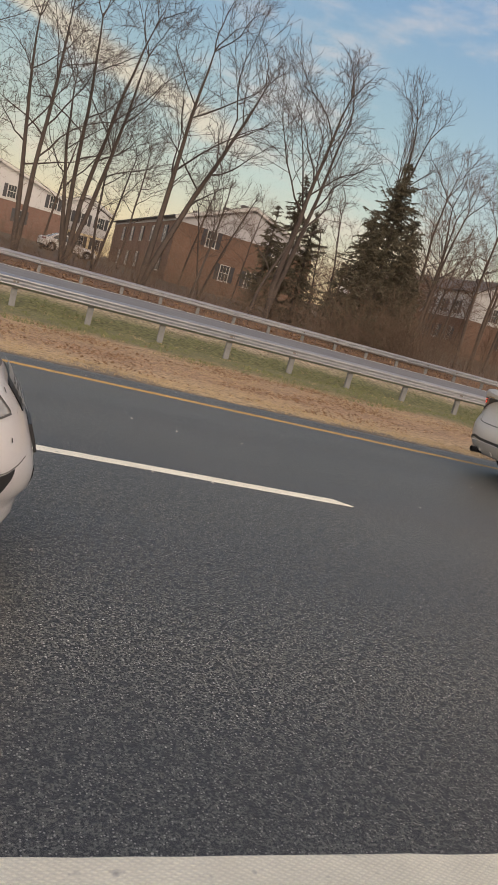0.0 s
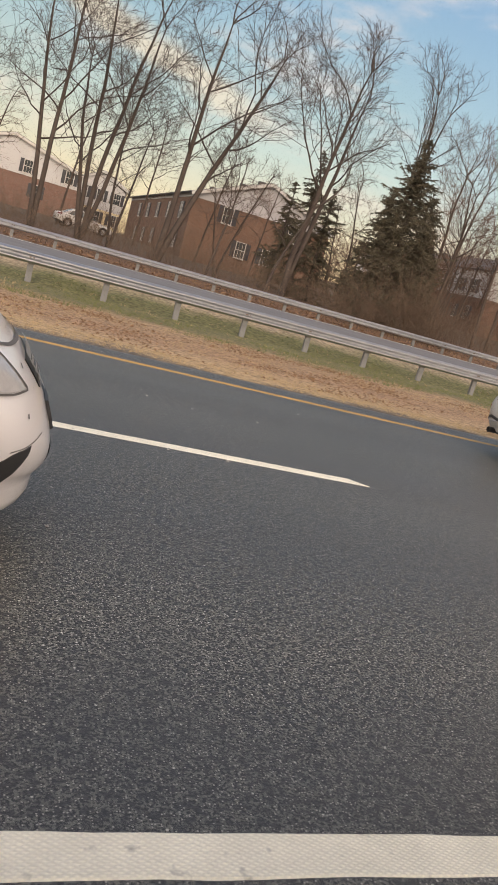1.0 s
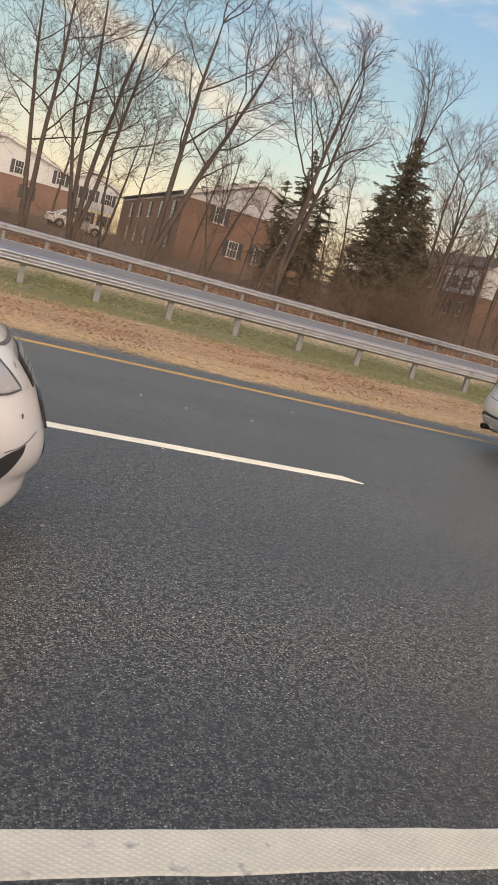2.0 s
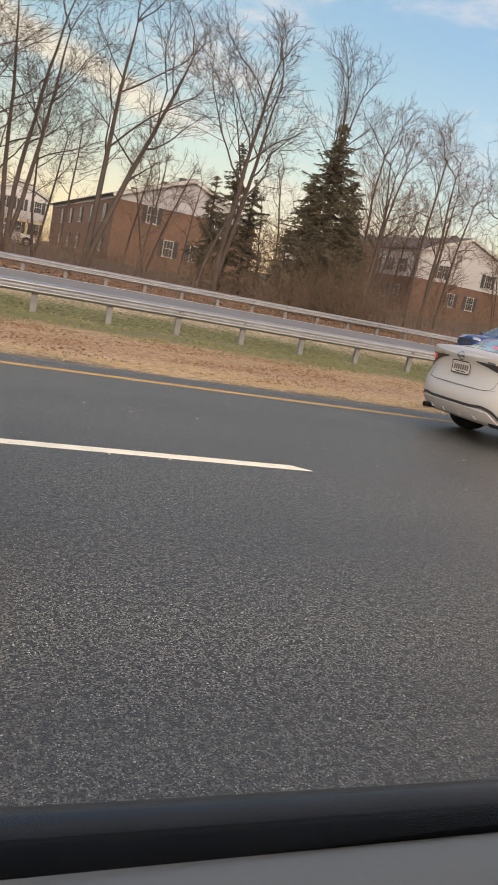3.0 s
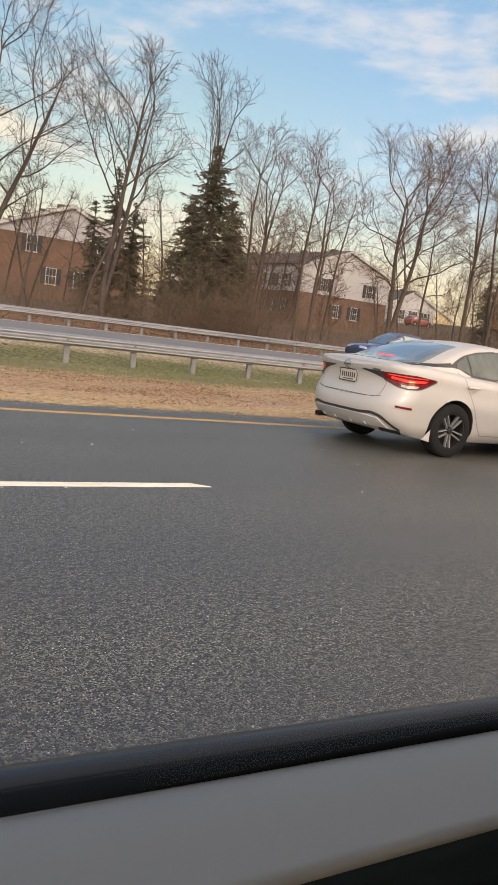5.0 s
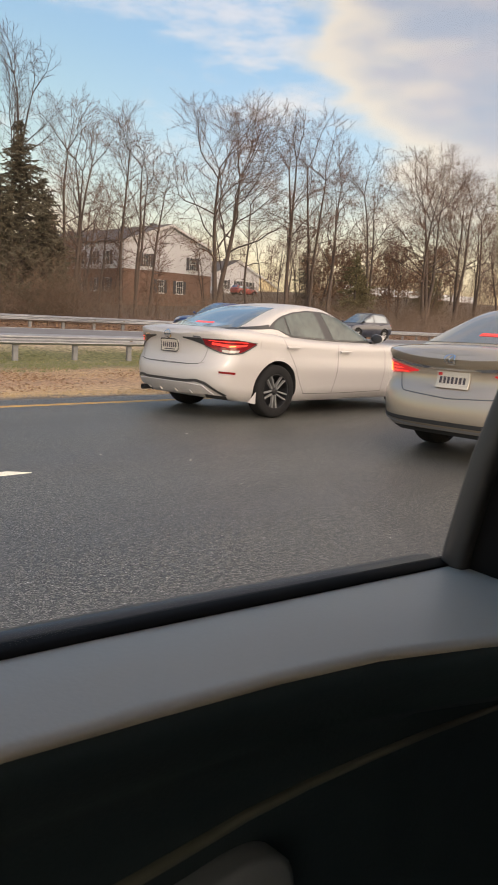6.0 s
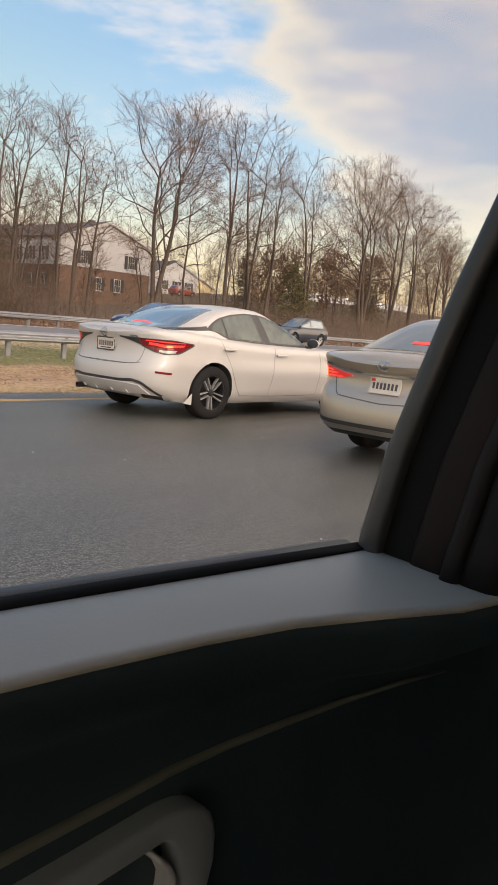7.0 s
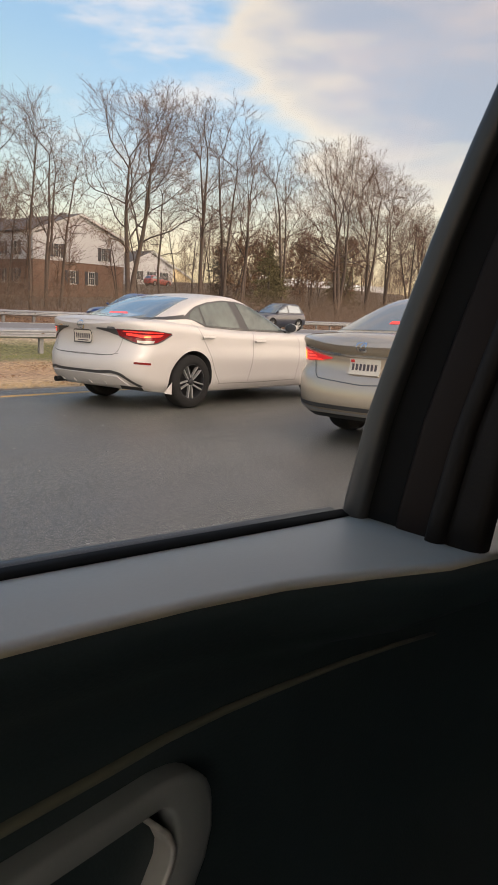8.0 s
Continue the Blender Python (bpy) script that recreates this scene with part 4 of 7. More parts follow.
tree(119, 64, 14.6, 0.22, 38, BARE, stems=((3, 90, 1.0), (10, 10, 0.85)), wide=5.4, low=0.22, angle=(30, 62), fine=0.85, **WARM)
tree(130, 70, 14.2, 0.22, 39, BARE, stems=((4, 200, 1.0), (10, 20, 0.85)), wide=5.4, low=0.22, angle=(30, 62), fine=0.85, **WARM)
for i, (lx, ly, lh, lw) in enumerate(((62.5, 55, 7.2, 2.2), (70.0, 56, 8.4, 2.6), (73.0, 60, 6.4, 2.2), (79.0, 57, 8.8, 2.6), (84.0, 62, 7.6, 2.6), (90.0, 60, 9.2, 3.0), (98.0, 64, 9.0, 3.0))):
    tree(lx, ly, lh, 0.09, 80 + i, "young tree still holding its dead brown leaves", stems=((3, 70 * i, 1.0), (12, 130 * i, 0.8)), wide=lw, low=0.12, angle=(32, 62), limbs=11, fine=0.8, group="brown-leaved trees", leafy=3600, **WARM)
# a thinner second row behind: three grown, the rest copies of them
rng_back = random.Random(5)
SMALL = "smaller bare tree in the strip of woods"
kinds = [tree(-1.0 + 6.0 * i, 62 + i, 10.5 + 1.2 * i, 0.11, 60 + i, SMALL, stems=((3, 40 * i, 1.0),), wide=2.3, limbs=11, fine=0.7, group="woods behind the road", **WARM) for i in range(3)]
for i in range(36):
    bx, by = 16 + i * 3.4 + rng_back.uniform(-2, 2), rng_back.uniform(57, 68) + (rng_back.uniform(8, 40) if i > 18 else 0)
    if 14 < bx < 32 and by > 66 or 47 < bx < 65 and by > 68 or 80 < bx < 98 and 92 < by < 112:
        by = 62
    cp = copy_thing(kinds[i % 3], pose(bx, by, ground_z(bx, by) - 0.1, 0, 0, rng_back.uniform(0, 360)))
    q = rng_back.uniform(0.65, 1.1)
    cp.scale = (q, q, q)
conifer(23.8, 44.8, 11.6, 4.0, 41, "dense dark conifer overgrown with dry vines", gap=0.0, thick=1.25, leaders=((0, 0, 1.0), (1.7, 0.4, 0.74), (-1.4, -0.3, 0.7), (2.6, 0.6, 0.5), (-2.3, 0.2, 0.42)))
conifer(26.6, 46.5, 6.6, 2.0, 42, "dark ragged conifer beside a taller one", gap=0.1)
conifer(18.9, 48.5, 9.4, 2.2, 43, "thin dark conifer behind bare branches", gap=0.3, leaders=((0, 0, 1.0), (1.4, 0.2, 0.8), (-1.3, 0.0, 0.75)))
conifer(64.6, 52, 7.6, 3.4, 44, "small browned conifer among bare trees", needles="needles_brown", gap=0.15, leaders=((0, 0, 1.0), (1.8, 0.5, 0.8)))
conifer(72.5, 66, 8.4, 2.8, 45, "dark conifer behind bare trunks", gap=0.25)
conifer(92.0, 62, 9.0, 3.4, 46, "dark conifer in the distant woods", needles="needles_brown", gap=0.2, leaders=((0, 0, 1.0), (2.2, 0.5, 0.85)))


def brush_mass(name, label, count, area, height, seed, material, lean=0.5):
    """A thicket of thin arching stems."""
    rng = random.Random(seed)
    V, F = [], []
    x0, x1, y0, y1 = area
    for i in range(count):
        x, y = rng.uniform(x0, x1), rng.uniform(y0, y1)
        dens = noise.noise(Vector((x * 0.22, y * 0.3, seed))) * 0.5 + 0.6
        if rng.random() > dens:
            continue
        h = height * rng.uniform(0.35, 1.0) * (0.6 + 0.6 * dens)
        p = Vector((x, y, ground_z(x, y) - 0.05))
        d = Vector((rng.gauss(0, lean), rng.gauss(0, lean), 1)).normalized()
        r = rng.uniform(0.006, 0.016)
        for s in range(4):
            q = p + d * (h / 4)
            tube(V, F, p, q, r, r * 0.75, 3)
            if s > 0:
                for w in range(2):
                    e = (d + Vector((rng.gauss(0, 0.7), rng.gauss(0, 0.7), rng.gauss(0, 0.4)))).normalized()
                    tube(V, F, q, q + e * h * rng.uniform(0.12, 0.3), r * 0.6, 0.004, 3)
            p, r = q, r * 0.75
            d = (d + Vector((rng.gauss(0, 0.25), rng.gauss(0, 0.25), -0.12))).normalized()
    return tagged(new(name, bulk(name, V, F, material)), label, "undergrowth", kind="stuff")


brush_mass("thicket", "tangled bare brown brush behind the guardrail", 5800, (-12, 80, 40.2, 47), 2.7, 3, "brush")
brush_mass("thicket", "dense brown brush and vines under the trees", 4000, (-12, 120, 47, 62), 3.4, 4, "brush")
brush_mass("thicket", "tall brown saplings and brush in the woods", 2200, (58, 135, 53, 74), 5.0, 5, "brush", 0.3)
brush_mass("thicket", "dark tangled brush on the slope under the far trees", 2600, (58, 128, 46, 58), 3.0, 15, "brush", 0.5)
brush_mass("thicket", "brown brush and saplings on the rising ground", 2200, (60, 150, 57, 92), 3.4, 16, "brush", 0.4)
brush_mass("vines", "dry vines hanging over the conifer and brush", 1100, (19.5, 28, 41.5, 44), 5.0, 6, "brush", 0.7)


def far_woods(name, label, count, areas, seed, material):
    """A deep belt of small bare trees, too far to tell one from the next."""
    rng = random.Random(seed)
    V, F = [], []
    for i in range(count):
        x0, x1, y0, y1, h0, h1 = areas[i % len(areas)]
        x, y = rng.uniform(x0, x1), rng.uniform(y0, y1)
        h = rng.uniform(h0, h1)
        p = Vector((x, y, ground_z(x, y) - 0.2))
        top = p + Vector((rng.gauss(0, 0.06) * h, rng.gauss(0, 0.06) * h, h))
        tube(V, F, p, p.lerp(top, 0.5), 0.0055 * h, 0.004 * h, 4)
        tube(V, F, p.lerp(top, 0.5), top, 0.004 * h, 0.01, 3)
        for k in range(44):
            f = rng.uniform(0.12, 0.95)
            b = p.lerp(top, f)
            a = rng.uniform(0, 6.283)
            ln = h * rng.uniform(0.12, 0.30) * (1.15 - 0.6 * f)
            d = Vector((math.cos(a), math.sin(a), rng.uniform(0.3, 1.3))).normalized()
            tube(V, F, b, b + d * ln, 0.022, 0.010, 3)
            for m in range(4):
                e = (d + Vector((rng.gauss(0, 0.5), rng.gauss(0, 0.5), rng.gauss(0.1, 0.4)))).normalized()
                q = b + d * ln * rng.uniform(0.3, 1.0)
                tube(V, F, q, q + e * ln * 0.6, 0.012, 0.006, 3)
    return tagged(new(name, bulk(name, V, F, material)), label, "woodland", kind="stuff")


far_woods("woodland", "belt of bare brown woods behind the houses", 200, [(66, 190, 62, 96, 6, 11), (60, 220, 104, 140, 8, 14), (-30, 120, 118, 150, 7, 11), (34, 50, 62, 90, 5, 9)], 77, "twig_warm")


# ---- cars ----
def half_outline(xr, xf, w, cr, cf, e, taper, n_end=12, n_side=46):
    """Half of a plan outline, from the tail's middle round the right flank to the nose's middle."""
    pts = []
    for i in range(n_end):
        a = math.pi / 2 * i / n_end
        pts.append((xr + cr * (1 - math.cos(a) ** (2 / e)), w * math.sin(a) ** (2 / e)))
    for i in range(n_side + 1):
        pts.append((xr + cr + (xf - cf - xr - cr) * i / n_side, w))
    for i in range(n_end - 1, -1, -1):
        a = math.pi / 2 * i / n_end
        pts.append((xf - cf * (1 - math.cos(a) ** (2 / e)), w * math.sin(a) ** (2 / e)))
    return [(x, y * taper(x)) for x, y in pts]


def shell(levels, zlow, zhigh, xr, xf, w, cr, cf, e, taper, crown, across=10):
    """A closed body: plan outlines stacked from zlow(x) to zhigh(x), capped across with a crown."""
    bm = bmesh.new()
    loops = []
    for f, wf, dr, df in levels:
        half = half_outline(xr + dr, xf - df, w * wf, cr, cf, e, taper)
        loops.append([(x, y, zlow(x) + (zhigh(x) - zlow(x)) * f) for x, y in half])
    n = len(loops[0])
    R, L = [], []
    for lp in loops:
        r = [bm.verts.new((x, -y, z)) for x, y, z in lp]
        l = [r[0]] + [bm.verts.new((x, y, z)) for x, y, z in lp[1:-1]] + [r[-1]]
        R.append(r)
        L.append(l)
    for k in range(len(loops) - 1):
        for i in range(n - 1):
            bm.faces.new((R[k][i], R[k][i + 1], R[k + 1][i + 1], R[k + 1][i]))
            bm.faces.new((L[k][i + 1], L[k][i], L[k + 1][i], L[k + 1][i + 1]))
    for k, cr_h in ((0, 0.0), (len(loops) - 1, crown)):
        rows = []
        for i in range(n):
            a, b = R[k][i], L[k][i]
            if a is b:
                rows.append([a] * (across + 1))
                continue
            row = [a]
            for j in range(1, across):
                t = j / across
                c = a.co.lerp(b.co, t)
                row.append(bm.verts.new((c.x, c.y, c.z + cr_h * (1 - (2 * t - 1) ** 2) * min(1.0, abs(a.co.y) / 0.5))))
            rows.append(row + [b])
        for p, q in zip(rows, rows[1:]):
            for j in range(across):
                vs = [p[j], p[j + 1], q[j + 1], q[j]]
                u = []
                for v in vs:
                    if v not in u:
                        u.append(v)
                if len(u) >= 3:
                    bm.faces.new(u)
    bmesh.ops.recalc_face_normals(bm, faces=bm.faces)
    return bm


def cut_arches(bm, axles, radius, zc, depth, w):
    """Cut wheel arches out of a closed body; the arch's inside takes the second material."""
    me = bpy.data.meshes.new("tmp")
    bm.to_mesh(me)
    ob = new("tmp", me)
    cutters = []
    for ax in axles:
        for s in (-1, 1):
            cb = bmesh.new()
            bmesh.ops.create_cone(cb, cap_ends=True, segments=40, radius1=radius, radius2=radius, depth=depth * 2)
            bmesh.ops.rotate(cb, matrix=Matrix.Rotation(radians(90), 3, "X"), verts=cb.verts)
            bmesh.ops.translate(cb, vec=(ax, s * (w + depth * 0.35), zc), verts=cb.verts)
            cm = bpy.data.meshes.new("tmpc")
            cb.to_mesh(cm)
            cb.free()
            co = new("tmpc", cm)
            cutters.append(co)
            mod = ob.modifiers.new("cut", "BOOLEAN")
            mod.operation, mod.object, mod.solver = "DIFFERENCE", co, "EXACT"
    dg = bpy.context.evaluated_depsgraph_get()
    out = bmesh.new()
    out.from_mesh(ob.evaluated_get(dg).data)
    for o in (ob, *cutters):
        d = o.data
        bpy.data.objects.remove(o)
        bpy.data.meshes.remove(d)
    for f in out.faces:
        f.smooth = True
        c = f.calc_center_median()
        f.material_index = 0
        for ax in axles:
            rr = math.hypot(c.x - ax, c.z - zc)
            if rr < radius * 1.002 and abs(c.y) < w * 1.1 and (rr < radius * 0.9 or abs(f.normal.y) < 0.4):
                f.material_index = 1
        if f.normal.z < -0.8 and c.z < 0.4:
            f.material_index = 1
    bm.free()
    return out


def resample(pts, n):
    p = [Vector(q) for q in pts]
    d = [0.0]
    for a, b in zip(p, p[1:]):
        d.append(d[-1] + (b - a).length)
    out = []
    for i in range(n + 1):
        t = d[-1] * i / n
        k = max(j for j in range(len(d)) if d[j] <= t + 1e-9)
        k = min(k, len(p) - 2)
        out.append(p[k].lerp(p[k + 1], (t - d[k]) / max(1e-9, d[k + 1] - d[k])))
    return out


class Car:
    """A car in its own frame: x ahead, y to its left, origin on the ground under the rear axle."""

    def __init__(self, label, category, paint, at, body, cabin, axles, wheel, group=""):
        self.root = thing("car", label, category, group, at=at)
        self.root["label"] = label
        w = body["w"]
        bm = shell(body["levels"], body["low"], body["high"], body["xr"], body["xf"], w, body["cr"], body["cf"], body.get("e", 2.8), body["taper"], body.get("crown", 0.04))
        bm = cut_arches(bm, axles, wheel["arch"], wheel["r"] + 0.01, 0.42, w)
        cb = shell(cabin["levels"], cabin["low"], cabin["high"], cabin["xr"], cabin["xf"], cabin["w"], cabin["cr"], cabin["cf"], cabin.get("e", 2.6), cabin.get("taper", lambda x: 1.0), cabin.get("crown", 0.03))
        for f in cb.faces:
            f.smooth = True
        both = bmesh.new()
        for b in (bm, cb):
            off = len(both.verts)
            vs = [both.verts.new(v.co) for v in b.verts]
            for f in b.faces:
                try:
                    both.faces.new([vs[v.index] for v in f.verts])
                except ValueError:
                    pass
        both.normal_update()
        self.tree = BVHTree.FromBMesh(both)
        both.free()
        self.body = part("body", bm, [paint, "under"], self.root)
        self.roof = part("roof", cb, [paint], self.root)
        for ob in (self.body, self.roof):
            ob.data.set_sharp_from_angle(angle=radians(38))
        self.paint = paint
        for ax in axles:
            for s in (-1, 1):
                self.add_wheel(ax, s * (w - wheel["in"]), s, wheel)

    def add_wheel(self, x, y, s, w):
        r, rim, wd = w["r"], w["rim"], w["width"]
        m = pose(x, y, r) @ Matrix.Diagonal((1, s, 1, 1))
        prof = [(rim - 0.01, -wd / 2 + 0.01), (rim, -wd / 2), (rim + 0.02, -wd / 2 - 0.004), (r - 0.03, -wd / 2 - 0.003), (r - 0.008, -wd / 2 + 0.012), (r, -wd / 2 + 0.035),
                (r, wd / 2 - 0.035), (r - 0.008, wd / 2 - 0.012), (r - 0.03, wd / 2 + 0.003), (rim + 0.02, wd / 2 + 0.004), (rim, wd / 2), (rim - 0.01, wd / 2 - 0.01)]
        tb = lathe(prof, 40)
        for f in tb.faces:
            f.smooth = True
        bmesh.ops.transform(tb, matrix=m, verts=tb.verts)
        bmesh.ops.recalc_face_normals(tb, faces=tb.faces)
        wheel = part("wheel", tb, "tyre", self.root)
        rb = lathe([(rim + 0.006, wd / 2 - 0.004), (rim - 0.012, wd / 2 - 0.004), (rim - 0.02, wd / 2 - 0.03), (rim - 0.035, -wd / 2 + 0.04), (0.001, -wd / 2 + 0.05)], 36)
        bmesh.ops.transform(rb, matrix=m, verts=rb.verts)
        part("rim", rb, "dark_alloy", wheel)
        n = w["spokes"]
        for k in range(n):
            sb = bmesh.new()
            for q in (-1, 1):
                a0, a1 = 0.020 * q, w.get("spread", 0.055) * q
                half = w.get("half", 0.017)
                v = []
                for (rr, c, h, o) in ((0.045, a0, half, wd / 2 - 0.022), (rim - 0.006, a1, half * 1.25, wd / 2 - 0.006)):
                    for u, dd in ((-h, 0.0), (h, 0.0), (h * 1.2, -0.035), (-h * 1.2, -0.035)):
                        v.append(sb.verts.new((rr, o + dd, c + u)))
                for i in range(4):
                    j = (i + 1) % 4
                    sb.faces.new((v[i], v[j], v[4 + j], v[4 + i]))
                sb.faces.new(v[:4])
                sb.faces.new(v[4:])
            bmesh.ops.rotate(sb, matrix=Matrix.Rotation(2 * math.pi * (k + 0.3) / n, 3, "Y"), verts=sb.verts)
            bmesh.ops.transform(sb, matrix=m, verts=sb.verts)
            bmesh.ops.recalc_face_normals(sb, faces=sb.faces)
            part("spoke", sb, "alloy", wheel, "bright machined alloy spoke")
        hb = lathe([(0.0001, wd / 2 - 0.008), (0.024, wd / 2 - 0.010), (0.038, wd / 2 - 0.02), (0.042, wd / 2 - 0.06)], 20)
        bmesh.ops.transform(hb, matrix=m, verts=hb.verts)
        part("hub", hb, "dark_alloy", wheel)

    def cast(self, u, v, az):
        """Where a level line at heading az (degrees), through (u across, v up), meets the car; az None: from above, (x, y)."""
        if az is None:
            o, d = Vector((u, v, 4.0)), Vector((0, 0, -1))
        else:
            a = radians(az)
            d = Vector((math.cos(a), math.sin(a), 0))
            s = Vector((math.sin(a), -math.cos(a), 0))
            o = s * u + Vector((0, 0, v)) - d * 8 + self.mid(az)
        loc, nor, _, _ = self.tree.ray_cast(o, d)
        if loc is None:
            return None, -d
        if nor.dot(d) > 0:
            nor = -nor
        return loc, nor

    def mid(self, az):
        return Vector((0, 0, 0))

    def patch(self, name, lo, hi, az, material, off=0.004, nu=24, nv=6, parent=None, label="", rim=0.012):
        """A panel laid on the body between two outlines, with a turned-in rim."""
        lo, hi = resample(lo, nu), resample(hi, nu)
        bm = bmesh.new()
        rows = []
        for i in range(nu + 1):
            row = []
            for j in range(nv + 1):
                q = lo[i].lerp(hi[i], j / nv)
                loc, nor = self.cast(q.x, q.y, az)
                row.append(None if loc is None else bm.verts.new(loc + nor * off))
            rows.append(row)
        for a, b in zip(rows, rows[1:]):
            for j in range(nv):
                vs = [a[j], a[j + 1], b[j + 1], b[j]]
                if all(v is not None for v in vs) and max((vs[i].co - vs[(i + 1) % 4].co).length for i in range(4)) < 0.45:
                    bm.faces.new(vs)
        for v in [v for v in bm.verts if not v.link_faces]:
            bm.verts.remove(v)
        bmesh.ops.remove_doubles(bm, verts=bm.verts, dist=0.0004)
        bmesh.ops.recalc_face_normals(bm, faces=bm.faces)
        # outward faces
        if bm.faces:
            c = sum((f.calc_center_median() for f in bm.faces), Vector()) / len(bm.faces)
            probe = self.cast(lo[nu // 2].lerp(hi[nu // 2], 0.5).x, lo[nu // 2].lerp(hi[nu // 2], 0.5).y, az)[1]
            if sum((f.normal for f in bm.faces), Vector()).dot(probe) < 0:
                bmesh.ops.reverse_faces(bm, faces=bm.faces)
            edges = [e for e in bm.edges if e.is_boundary]
            if rim and edges:
                bm.normal_update()
                ext = bmesh.ops.extrude_edge_only(bm, edges=edges)
                for v in ext["geom"]:
                    if isinstance(v, bmesh.types.BMVert):
                        v.co -= probe * rim
        for f in bm.faces:
            f.smooth = True
        ob = part(name, bm, material, parent or self.root, label)
        ob.data.set_sharp_from_angle(angle=radians(40))
        return ob

    def strip(self, name, pts, width, az, material, off=0.0035, parent=None, label=""):
        """A narrow band along a line on the body."""
        p = resample(pts, max(8, len(pts) * 5))
        lo, hi = [], []
        for i, q in enumerate(p):
            t = (p[min(i + 1, len(p) - 1)] - p[max(i - 1, 0)])
            t = Vector((-t.y, t.x)).normalized() * width / 2
            lo.append((q.x - t.x, q.y - t.y))
            hi.append((q.x + t.x, q.y + t.y))
        return self.patch(name, lo, hi, az, material, off, nu=len(p), nv=1, parent=parent, label=label, rim=0.0)

    def mirror_and_handles(self, s, xm, zm, handles, az, paint, cap="black_trim"):
        u = 1 if az == 90 else -1
        loc, nor = self.cast(u * xm, zm, az)
        if loc is not None:
            out = -1 if az == 90 else 1
            bm = bmesh.new()
            bmesh.ops.create_uvsphere(bm, u_segments=16, v_segments=10, radius=1)
            for v in bm.verts:
                x, y, z = v.co
                v.co = Vector((loc.x + 0.02 + x * 0.075 * (1.0 if x > 0 else 0.25), loc.y + out * (0.13 + y * out * 0.105), zm + 0.035 + z * 0.062))
            for f in bm.faces:
                f.smooth = True
                f.material_index = 1 if f.calc_center_median().x < loc.x + 0.015 else 0
            mir = part("mirror", bm, [paint, "black_trim"], self.root)
            part("mirror_foot", boxed(loc.x - 0.03, min(loc.y - 0.02 * out, loc.y + 0.09 * out), zm - 0.05, loc.x + 0.07, max(loc.y - 0.02 * out, loc.y + 0.09 * out), zm - 0.005, bevel=0.008), cap, mir)
        for hx, hz in handles:
            loc, nor = self.cast(u * hx, hz, az)
            if loc is None:
                continue
            out = -1 if az == 90 else 1
            cup = self.patch("handle_cup", [(u * (hx - 0.075), hz - 0.028), (u * hx, hz - 0.036), (u * (hx + 0.075), hz - 0.028)], [(u * (hx - 0.075), hz + 0.02), (u * hx, hz + 0.026), (u * (hx + 0.075), hz + 0.02)], az, paint, 0.003, 8, 2, rim=0)
            bm = bmesh.new()
            y0, y1 = sorted((loc.y + out * 0.012, loc.y + out * 0.042))
            box(bm, hx - 0.11, y0, hz + 0.004, hx + 0.10, y1, hz + 0.030, bevel=0.010)
            part("door_handle", bm, paint, self.root)


